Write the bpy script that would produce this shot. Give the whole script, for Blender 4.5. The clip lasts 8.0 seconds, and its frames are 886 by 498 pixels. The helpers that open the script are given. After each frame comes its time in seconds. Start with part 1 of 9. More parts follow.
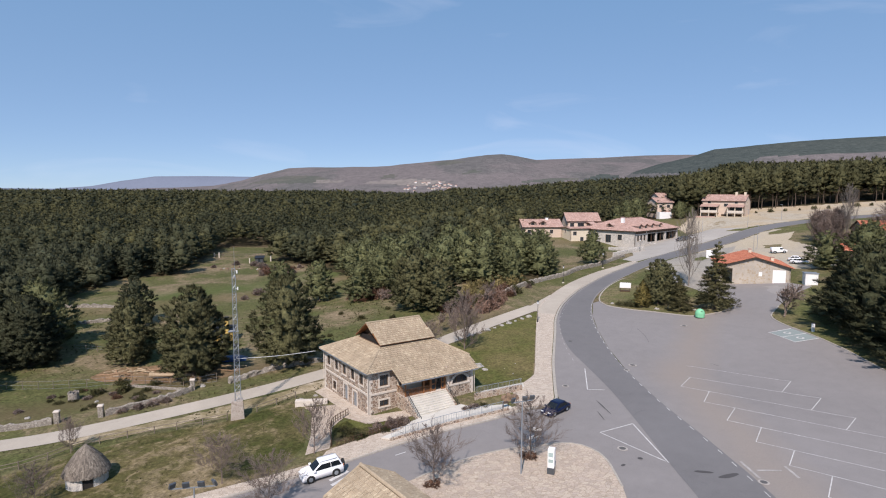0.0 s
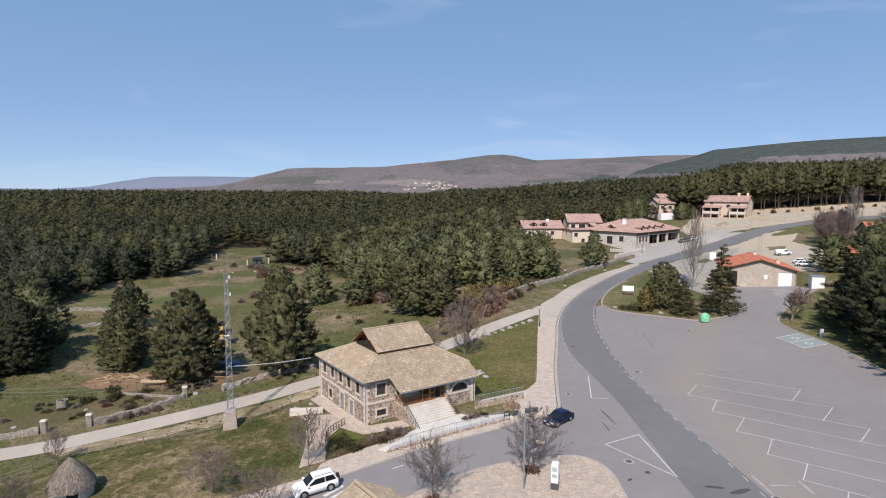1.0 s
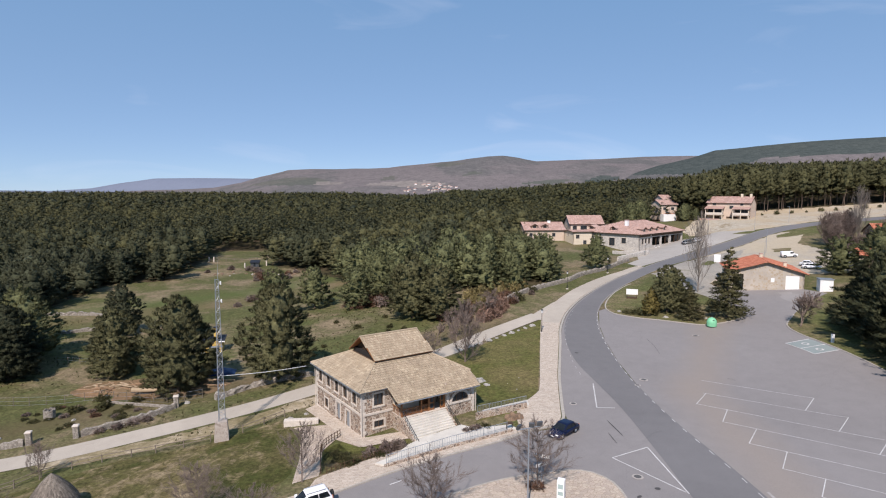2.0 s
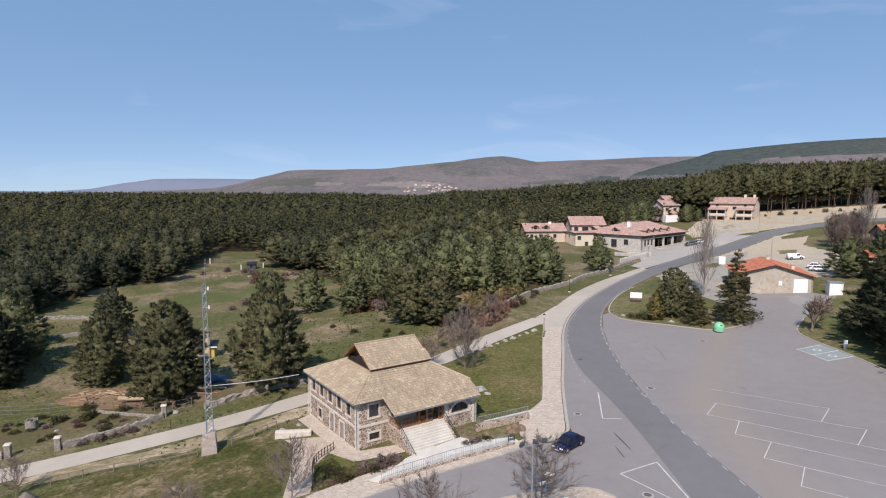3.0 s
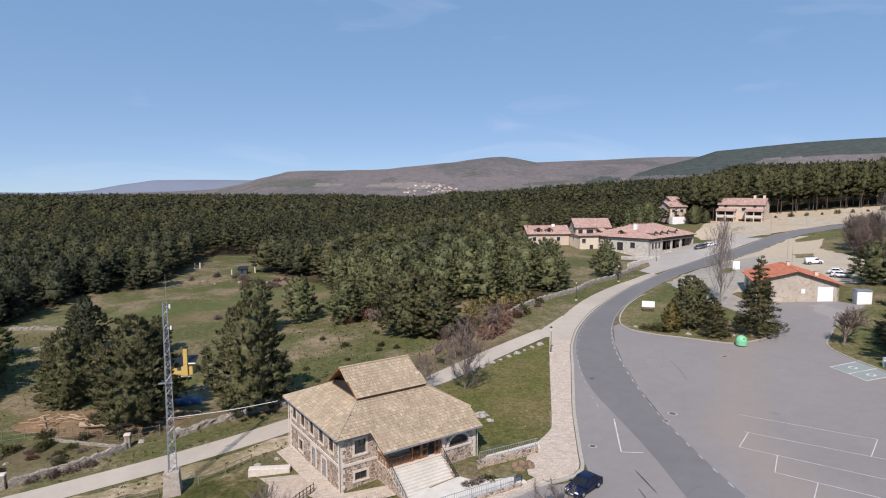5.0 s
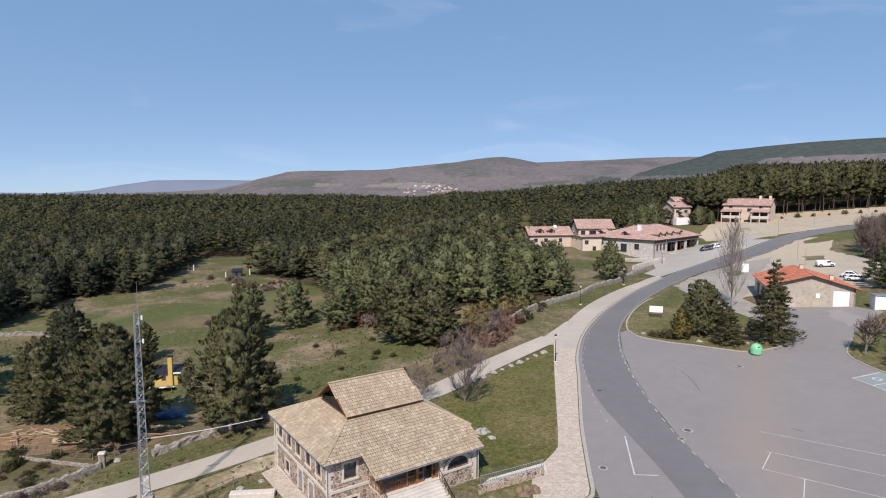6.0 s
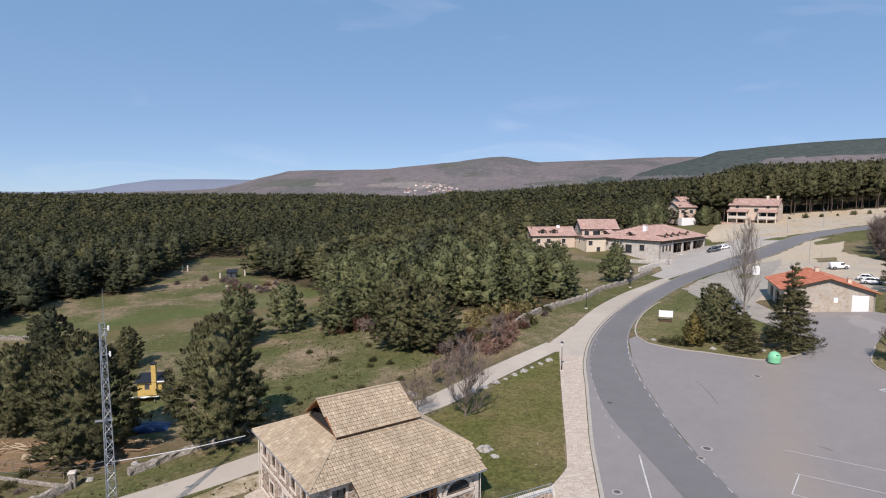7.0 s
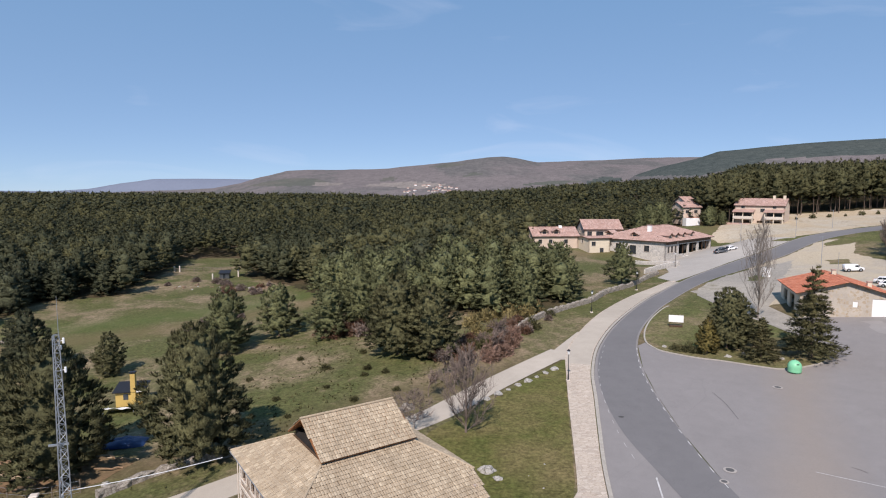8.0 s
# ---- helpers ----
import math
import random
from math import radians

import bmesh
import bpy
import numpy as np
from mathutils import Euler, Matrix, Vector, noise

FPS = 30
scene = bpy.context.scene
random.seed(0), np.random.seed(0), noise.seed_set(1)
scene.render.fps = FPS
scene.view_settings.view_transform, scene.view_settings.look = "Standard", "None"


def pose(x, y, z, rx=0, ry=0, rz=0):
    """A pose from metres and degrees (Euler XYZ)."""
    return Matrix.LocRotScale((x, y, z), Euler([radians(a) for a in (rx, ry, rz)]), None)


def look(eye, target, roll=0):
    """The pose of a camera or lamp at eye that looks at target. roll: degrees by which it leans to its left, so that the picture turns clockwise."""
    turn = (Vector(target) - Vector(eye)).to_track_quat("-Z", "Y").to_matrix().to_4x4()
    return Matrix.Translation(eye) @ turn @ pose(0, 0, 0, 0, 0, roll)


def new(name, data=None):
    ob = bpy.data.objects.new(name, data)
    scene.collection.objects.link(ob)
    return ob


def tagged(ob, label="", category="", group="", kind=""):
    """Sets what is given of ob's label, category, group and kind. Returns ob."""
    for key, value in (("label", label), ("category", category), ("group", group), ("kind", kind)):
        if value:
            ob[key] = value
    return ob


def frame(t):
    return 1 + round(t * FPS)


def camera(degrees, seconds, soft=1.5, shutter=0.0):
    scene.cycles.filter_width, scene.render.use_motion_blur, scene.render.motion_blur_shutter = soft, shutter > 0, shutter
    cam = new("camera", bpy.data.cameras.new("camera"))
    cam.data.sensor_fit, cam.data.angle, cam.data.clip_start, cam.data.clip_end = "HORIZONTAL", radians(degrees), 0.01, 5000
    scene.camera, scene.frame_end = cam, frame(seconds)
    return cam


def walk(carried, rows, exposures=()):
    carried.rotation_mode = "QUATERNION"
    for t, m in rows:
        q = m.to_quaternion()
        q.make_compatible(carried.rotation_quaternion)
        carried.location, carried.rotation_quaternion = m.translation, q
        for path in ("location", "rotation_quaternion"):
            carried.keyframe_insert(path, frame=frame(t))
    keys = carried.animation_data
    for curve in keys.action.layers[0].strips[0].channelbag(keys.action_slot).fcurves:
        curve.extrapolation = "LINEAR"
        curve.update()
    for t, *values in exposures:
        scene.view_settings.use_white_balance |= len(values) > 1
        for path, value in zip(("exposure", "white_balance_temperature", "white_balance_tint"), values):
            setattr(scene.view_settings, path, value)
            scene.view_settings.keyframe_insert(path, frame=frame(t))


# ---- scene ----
cam = camera(74.0, 8.0, 1.12)
PATH = [
    (0, (0.833, 0.546, 28.806), (0.779, 2.535, 28.603), 0.2),
    (0.5, (0.756, 1.807, 28.881), (0.702, 3.796, 28.68), 0.2),
    (1, (0.857, 3.185, 29.079), (0.803, 5.174, 28.877), 0.2),
    (1.5, (0.839, 4.639, 29.169), (0.784, 6.628, 28.969), 0.1),
    (3, (0.939, 9.744, 29.243), (0.884, 11.733, 29.047), 0.1),
    (3.5, (0.954, 11.791, 29.324), (0.899, 13.781, 29.128), 0.1),
    (4, (1.062, 13.986, 29.393), (1.005, 15.975, 29.199), 0.0),
    (4.5, (1.084, 16.462, 29.454), (1.028, 18.452, 29.26), 0.0),
    (6, (1.175, 24.426, 29.518), (1.119, 26.415, 29.325), 0.0),
    (6.5, (1.159, 27.222, 29.469), (1.103, 29.211, 29.275), 0.1),
    (7, (1.15, 29.959, 29.325), (1.092, 31.949, 29.131), 0.1),
    (7.5, (1.082, 32.8, 29.148), (1.025, 34.789, 28.954), 0.2),
    (8, (1.068, 35.793, 28.989), (1.012, 37.782, 28.795), 0.2),
]
walk(cam, [(t, look(eye, target, roll)) for t, eye, target, roll in PATH], [(0.0, 0.05, 6700, 19)])

# ---- world, sun, exposure ----
SUN_DIR = Vector((-0.20, -0.98, 0.0)).normalized()
SUN_ELEV = radians(46)
world = bpy.data.worlds.new("sky")
scene.world = world
world.use_nodes = True
wn, wl = world.node_tree.nodes, world.node_tree.links
sky = wn.new("ShaderNodeTexSky")
sky.sky_type = "NISHITA"
sky.sun_disc = False
sky.sun_elevation = SUN_ELEV
sky.sun_rotation = math.atan2(SUN_DIR.x, SUN_DIR.y)
sky.altitude = 1900
sky.air_density, sky.dust_density, sky.ozone_density = 0.65, 0.0, 3.0
tint = wn.new("ShaderNodeMix")
tint.data_type, tint.blend_type = "RGBA", "MULTIPLY"
tint.inputs[0].default_value = 1.0
tint.inputs[7].default_value = (0.96, 1.0, 1.04, 1)
wl.new(sky.outputs[0], tint.inputs[6])
# thin cirrus all over the sky
where = wn.new("ShaderNodeTexCoord")
drift = wn.new("ShaderNodeMapping")
drift.inputs["Scale"].default_value = (2.2, 1.2, 9.0)
drift.inputs["Rotation"].default_value = (0.0, 0.12, 0.5)
wisp = wn.new("ShaderNodeTexNoise")
wisp.inputs["Scale"].default_value, wisp.inputs["Detail"].default_value, wisp.inputs["Distortion"].default_value = 1.4, 7.0, 0.9
thin = wn.new("ShaderNodeMapRange")
thin.inputs[1].default_value, thin.inputs[2].default_value, thin.inputs[4].default_value = 0.58, 0.9, 0.30
veil = wn.new("ShaderNodeMix")
veil.data_type = "RGBA"
veil.inputs[7].default_value = (6.6, 7.2, 8.2, 1)
wl.new(where.outputs["Generated"], drift.inputs[0])
wl.new(drift.outputs[0], wisp.inputs["Vector"])
wl.new(wisp.outputs["Fac"], thin.inputs[0])
wl.new(thin.outputs[0], veil.inputs[0])
# an even high haze over the whole sky
haze = wn.new("ShaderNodeMix")
haze.data_type = "RGBA"
haze.inputs[0].default_value = 0.70
haze.inputs[7].default_value = (2.24, 3.72, 5.34, 1)
wl.new(tint.outputs[2], haze.inputs[6])
# the blue deepens evenly with height
height = wn.new("ShaderNodeSeparateXYZ")
wl.new(where.outputs["Generated"], height.inputs[0])
deep = wn.new("ShaderNodeMapRange")
deep.inputs[1].default_value, deep.inputs[2].default_value, deep.inputs[3].default_value, deep.inputs[4].default_value = 0.04, 0.42, 0.0, 1.0
wl.new(height.outputs["Z"], deep.inputs[0])
zenith = wn.new("ShaderNodeMix")
zenith.data_type, zenith.blend_type = "RGBA", "MULTIPLY"
zenith.inputs[7].default_value = (0.66, 0.86, 1.00, 1)
wl.new(deep.outputs[0], zenith.inputs[0])
wl.new(haze.outputs[2], zenith.inputs[6])
wl.new(zenith.outputs[2], veil.inputs[6])
wl.new(veil.outputs[2], wn["Background"].inputs[0])
wn["Background"].inputs[1].default_value = 0.125
sun = new("sun", bpy.data.lights.new("sun", "SUN"))
sun.data.energy, sun.data.angle, sun.data.color = 5.0, radians(0.53), (1.0, 0.95, 0.88)
sun.matrix_world = look(tuple(SUN_DIR * math.cos(SUN_ELEV) * 100 + Vector((0, 0, math.sin(SUN_ELEV) * 100))), (0, 0, 0))
scene.view_settings.exposure = 0.0


# ---- materials ----
def nodes_of(name, rough=0.8, metal=0.0, spec=0.3):
    m = bpy.data.materials.new(name)
    m.use_nodes = True
    n = m.node_tree.nodes
    p = n["Principled BSDF"]
    p.inputs["Roughness"].default_value = rough
    p.inputs["Metallic"].default_value = metal
    p.inputs["Specular IOR Level"].default_value = spec
    return m, n, m.node_tree.links, p


def coords(n, l, scale=1.0, stretch=(1, 1, 1), kind="Object"):
    tc = n.new("ShaderNodeTexCoord")
    mp = n.new("ShaderNodeMapping")
    mp.inputs["Scale"].default_value = tuple(scale * s for s in stretch)
    l.new(tc.outputs[kind], mp.inputs["Vector"])
    return mp.outputs[0]


def world_coords(n, l, scale=1.0, stretch=(1, 1, 1)):
    g = n.new("ShaderNodeNewGeometry")
    mp = n.new("ShaderNodeMapping")
    mp.inputs["Scale"].default_value = tuple(scale * s for s in stretch)
    l.new(g.outputs["Position"], mp.inputs["Vector"])
    return mp.outputs[0]


def noise_of(n, l, vec, scale, detail=4.0, rough=0.6, distort=0.0):
    t = n.new("ShaderNodeTexNoise")
    t.inputs["Scale"].default_value = scale
    t.inputs["Detail"].default_value = detail
    t.inputs["Roughness"].default_value = rough
    t.inputs["Distortion"].default_value = distort
    l.new(vec, t.inputs["Vector"])
    return t.outputs["Fac"]


def ramp_of(n, l, fac, stops):
    r = n.new("ShaderNodeValToRGB")
    e = r.color_ramp.elements
    while len(e) < len(stops):
        e.new(0.5)
    for el, (pos, col) in zip(e, stops):
        el.position = pos
        el.color = (*col, 1) if len(col) == 3 else col
    l.new(fac, r.inputs[0])
    return r.outputs[0]


def grey(v):
    return (v, v, v)


def mix_of(n, l, fac, a, b, mode="MIX"):
    m = n.new("ShaderNodeMix")
    m.data_type, m.blend_type = "RGBA", mode
    for sock, val in ((m.inputs[0], fac), (m.inputs[6], a), (m.inputs[7], b)):
        if hasattr(val, "is_output"):
            l.new(val, sock)
        elif isinstance(val, (int, float)):
            sock.default_value = val
        else:
            sock.default_value = (*val, 1)
    return m.outputs[2]


def bump_of(n, l, p, height, strength=0.3, dist=0.05):
    b = n.new("ShaderNodeBump")
    b.inputs["Strength"].default_value = strength
    b.inputs["Distance"].default_value = dist
    l.new(height, b.inputs["Height"])
    l.new(b.outputs[0], p.inputs["Normal"])


def plain(name, col, rough=0.7, metal=0.0, vary=0.15, scale=3.0, bump=0.1):
    """Paint, metal or plaster: one colour with blotches at two scales and a fine grain."""
    m, n, l, p = nodes_of(name, rough, metal)
    v = coords(n, l)
    a = noise_of(n, l, v, scale, 5)
    b = noise_of(n, l, v, scale * 9, 3)
    lo = tuple(c * (1 - vary) for c in col)
    hi = tuple(min(1, c * (1 + vary)) for c in col)
    c = ramp_of(n, l, a, [(0.3, lo), (0.7, hi)])
    c = mix_of(n, l, 0.25, c, ramp_of(n, l, b, [(0.3, lo), (0.7, hi)]))
    l.new(c, p.inputs["Base Color"])
    if bump:
        bump_of(n, l, p, b, bump, 0.02)
    return m


def grass_material(name, greens, dry, soil, dryness=0.5, soilness=0.62, tufts=1.0):
    """Turf: two greens, dry yellow patches and bare soil, with a blade-fine grain."""
    m, n, l, p = nodes_of(name, 0.95, 0, 0.1)
    v = world_coords(n, l, 1.0, (1, 1, 0.2))
    big = noise_of(n, l, v, 0.06, 5, 0.6, 0.4)
    mid = noise_of(n, l, v, 0.42, 8, 0.7, 0.8)
    fine = noise_of(n, l, v, 2.2, 6, 0.75)
    g = mix_of(n, l, ramp_of(n, l, mid, [(0.35, grey(0)), (0.65, grey(1))]), greens[0], greens[1])
    d = ramp_of(n, l, big, [(dryness - 0.06, grey(0)), (dryness + 0.12, grey(1))])
    c = mix_of(n, l, d, g, dry)
    s = mix_of(n, l, 0.5, big, mid)
    s = ramp_of(n, l, s, [(soilness - 0.05, grey(0)), (soilness + 0.05, grey(1))])
    c = mix_of(n, l, s, c, soil)
    f = ramp_of(n, l, fine, [(0.28, grey(0.45)), (0.72, grey(1.45))])
    c = mix_of(n, l, 0.35 + 0.65 * tufts, c, f, "MULTIPLY")
    tussock = noise_of(n, l, v, 0.95, 6, 0.75, 1.2)
    c = mix_of(n, l, tufts, c, ramp_of(n, l, tussock, [(0.34, grey(0.62)), (0.5, grey(1.0)), (0.68, grey(1.25))]), "MULTIPLY")
    l.new(c, p.inputs["Base Color"])
    bump_of(n, l, p, fine, 0.15 + 0.45 * tufts, 0.12)
    return m


def asphalt_material(name, col, stain=0.25, pale=1.25):
    m, n, l, p = nodes_of(name, 0.88, 0, 0.25)
    v = world_coords(n, l)
    big = noise_of(n, l, v, 0.045, 4, 0.6, 0.8)
    mid = noise_of(n, l, v, 0.5, 5, 0.7)
    fine = noise_of(n, l, v, 14, 3, 0.7)
    c = ramp_of(n, l, big, [(0.3, tuple(x * (1 - stain) for x in col)), (0.7, tuple(x * pale for x in col))])
    c = mix_of(n, l, 0.35, c, ramp_of(n, l, mid, [(0.3, tuple(x * 0.75 for x in col)), (0.72, tuple(x * 1.2 for x in col))]))
    c = mix_of(n, l, 0.3, c, ramp_of(n, l, fine, [(0.3, tuple(x * 0.7 for x in col)), (0.7, tuple(x * 1.3 for x in col))]))
    crack = n.new("ShaderNodeTexVoronoi")
    crack.feature = "DISTANCE_TO_EDGE"
    crack.inputs["Scale"].default_value = 0.09
    warp = noise_of(n, l, v, 0.25, 4)
    wv = n.new("ShaderNodeVectorMath")
    wv.operation = "MULTIPLY_ADD"
    l.new(warp, wv.inputs[0])
    wv.inputs[1].default_value = (6, 6, 0)
    l.new(v, wv.inputs[2])
    l.new(wv.outputs[0], crack.inputs["Vector"])
    k = ramp_of(n, l, crack.outputs["Distance"], [(0.0, grey(0.75)), (0.004, grey(1.0))])
    c = mix_of(n, l, 0.35, c, k, "MULTIPLY")
    l.new(c, p.inputs["Base Color"])
    bump_of(n, l, p, fine, 0.25, 0.01)
    return m


def stone_material(name, cols, mortar, scale=2.2, joint=0.06, flat=(1, 1, 1), bump=0.7, kind="Object", warp=0.25):
    """Irregular stones with their own tints, joints between them, and a grain on each."""
    m, n, l, p = nodes_of(name, 0.9, 0, 0.2)
    v = coords(n, l, 1.0, flat, kind) if kind == "Object" else world_coords(n, l, 1.0, flat)
    w = noise_of(n, l, v, 1.3, 3)
    wv = n.new("ShaderNodeVectorMath")
    wv.operation = "MULTIPLY_ADD"
    l.new(w, wv.inputs[0])
    wv.inputs[1].default_value = (warp, warp, warp)
    l.new(v, wv.inputs[2])
    cell = n.new("ShaderNodeTexVoronoi")
    edge = n.new("ShaderNodeTexVoronoi")
    edge.feature = "DISTANCE_TO_EDGE"
    for t in (cell, edge):
        t.inputs["Scale"].default_value = scale
        l.new(wv.outputs[0], t.inputs["Vector"])
    sep = n.new("ShaderNodeSeparateColor")
    l.new(cell.outputs["Color"], sep.inputs[0])
    tint = ramp_of(n, l, sep.outputs[0], [(i / max(1, len(cols) - 1), c) for i, c in enumerate(cols)])
    grain = noise_of(n, l, v, 9, 4, 0.7)
    tint = mix_of(n, l, 1.0, tint, ramp_of(n, l, grain, [(0.25, grey(0.65)), (0.75, grey(1.2))]), "MULTIPLY")
    j = ramp_of(n, l, edge.outputs["Distance"], [(joint * 0.5, grey(0)), (joint, grey(1))])
    c = mix_of(n, l, j, mortar, tint)
    l.new(c, p.inputs["Base Color"])
    bump_of(n, l, p, j, bump, 0.05)
    return m


def foliage_material(name, dark, mid, light, scale=0.16, trans=0.18):
    m, n, l, p = nodes_of(name, 0.75, 0, 0.15)
    g = n.new("ShaderNodeNewGeometry")
    v = world_coords(n, l)
    big = noise_of(n, l, v, scale, 3, 0.6)
    mixr = n.new("ShaderNodeMath")
    mixr.operation = "MULTIPLY_ADD"
    l.new(g.outputs["Random Per Island"], mixr.inputs[0])
    mixr.inputs[1].default_value = 0.12
    own = n.new("ShaderNodeObjectInfo")
    each = n.new("ShaderNodeMath")
    each.operation = "MULTIPLY_ADD"
    l.new(own.outputs["Random"], each.inputs[0])
    each.inputs[1].default_value = 0.22
    l.new(big, each.inputs[2])
    less = n.new("ShaderNodeMath")
    less.operation = "SUBTRACT"
    less.inputs[1].default_value = 0.11
    l.new(each.outputs[0], less.inputs[0])
    l.new(less.outputs[0], mixr.inputs[2])
    c = ramp_of(n, l, mixr.outputs[0], [(0.35, dark), (0.65, mid), (0.95, light)])
    sprays = noise_of(n, l, world_coords(n, l, 1.0, (1, 1, 1.5)), 1.3, 5, 0.72, 0.6)
    c = mix_of(n, l, 1.0, c, ramp_of(n, l, sprays, [(0.36, grey(0.40)), (0.52, grey(1.0)), (0.68, grey(1.45))]), "MULTIPLY")
    l.new(c, p.inputs["Base Color"])
    bump_of(n, l, p, sprays, 0.7, 0.6)
    t = n.new("ShaderNodeBsdfTranslucent")
    l.new(c, t.inputs[0])
    ms = n.new("ShaderNodeMixShader")
    ms.inputs[0].default_value = trans
    l.new(p.outputs[0], ms.inputs[1])
    l.new(t.outputs[0], ms.inputs[2])
    l.new(ms.outputs[0], n["Material Output"].inputs[0])
    return m


def island_material(name, stops, rough=0.85, grain=0.3):
    """Tiles, shingles, sheaves: each loose piece takes its own tint."""
    m, n, l, p = nodes_of(name, rough, 0, 0.2)
    g = n.new("ShaderNodeNewGeometry")
    c = ramp_of(n, l, g.outputs["Random Per Island"], stops)
    v = world_coords(n, l)
    f = noise_of(n, l, v, 8, 4, 0.7)
    b = noise_of(n, l, v, 0.5, 4, 0.6)
    c = mix_of(n, l, 1.0, c, ramp_of(n, l, f, [(0.25, grey(1 - grain)), (0.75, grey(1 + grain * 0.6))]), "MULTIPLY")
    c = mix_of(n, l, 1.0, c, ramp_of(n, l, b, [(0.3, grey(0.82)), (0.7, grey(1.08))]), "MULTIPLY")
    l.new(c, p.inputs["Base Color"])
    return m


def wood_material(name, dark, light, rough=0.6, scale=1.0):
    m, n, l, p = nodes_of(name, rough, 0, 0.3)
    v = coords(n, l, scale, (9, 9, 0.9))
    a = noise_of(n, l, v, 1.5, 5, 0.65, 1.0)
    c = ramp_of(n, l, a, [(0.3, dark), (0.7, light)])
    l.new(c, p.inputs["Base Color"])
    bump_of(n, l, p, a, 0.2, 0.01)
    return m


def glass_material(name, tint=(0.02, 0.025, 0.03)):
    m, n, l, p = nodes_of(name, 0.06, 0, 0.6)
    v = coords(n, l)
    a = noise_of(n, l, v, 0.7, 2)
    l.new(ramp_of(n, l, a, [(0.3, tint), (0.7, tuple(c * 1.8 for c in tint))]), p.inputs["Base Color"])
    return m


M = {}
M["field"] = grass_material("field_turf", ((0.078, 0.090, 0.032), (0.112, 0.109, 0.045)), (0.165, 0.137, 0.077), (0.24, 0.185, 0.118), 0.49, 0.56)
M["meadow"] = grass_material("green_meadow", ((0.086, 0.100, 0.034), (0.120, 0.120, 0.048)), (0.165, 0.140, 0.072), (0.23, 0.18, 0.112), 0.49, 0.575)
M["lawn"] = grass_material("lawn_turf", ((0.086, 0.096, 0.028), (0.122, 0.114, 0.039)), (0.16, 0.130, 0.058), (0.20, 0.165, 0.09), 0.515, 0.65)
M["front_turf"] = grass_material("front_lawn_turf", ((0.050, 0.060, 0.017), (0.074, 0.072, 0.024)), (0.150, 0.118, 0.056), (0.27, 0.21, 0.13), 0.47, 0.545)
M["forest_floor"] = grass_material("forest_floor_litter", ((0.05, 0.045, 0.025), (0.07, 0.06, 0.03)), (0.10, 0.075, 0.045), (0.12, 0.09, 0.06), 0.5, 0.6)
M["dirt"] = grass_material("bare_sandy_soil", ((0.368, 0.294, 0.198), (0.448, 0.373, 0.270)), (0.437, 0.390, 0.314), (0.253, 0.198, 0.121), 0.48, 0.58, 0.15)
M["verge"] = grass_material("patchy_dry_verge", ((0.184, 0.151, 0.078), (0.270, 0.221, 0.130)), (0.389, 0.319, 0.221), (0.454, 0.378, 0.281), 0.5, 0.55, 0.45)
M["yard"] = grass_material("sandy_gravel_yard", ((0.354, 0.313, 0.247), (0.405, 0.362, 0.300)), (0.435, 0.368, 0.270), (0.253, 0.209, 0.126), 0.46, 0.66, 0.15)
M["grey_gravel"] = grass_material("grey_trodden_gravel", ((0.262, 0.240, 0.205), (0.315, 0.292, 0.254)), (0.352, 0.322, 0.272), (0.190, 0.168, 0.110), 0.5, 0.6, 0.2)
M["litter"] = grass_material("rusty_sawdust_litter", ((0.20, 0.13, 0.075), (0.26, 0.16, 0.09)), (0.16, 0.12, 0.07), (0.30, 0.19, 0.11), 0.5, 0.6, 0.45)
M["track"] = asphalt_material("pale_gravel_track", (0.43, 0.38, 0.315), 0.28, 1.15)
M["gravel"] = asphalt_material("grey_gravel", (0.375, 0.345, 0.305), 0.2, 1.2)
M["lot"] = asphalt_material("car_park_asphalt", (0.228, 0.213, 0.205), 0.12, 1.10)
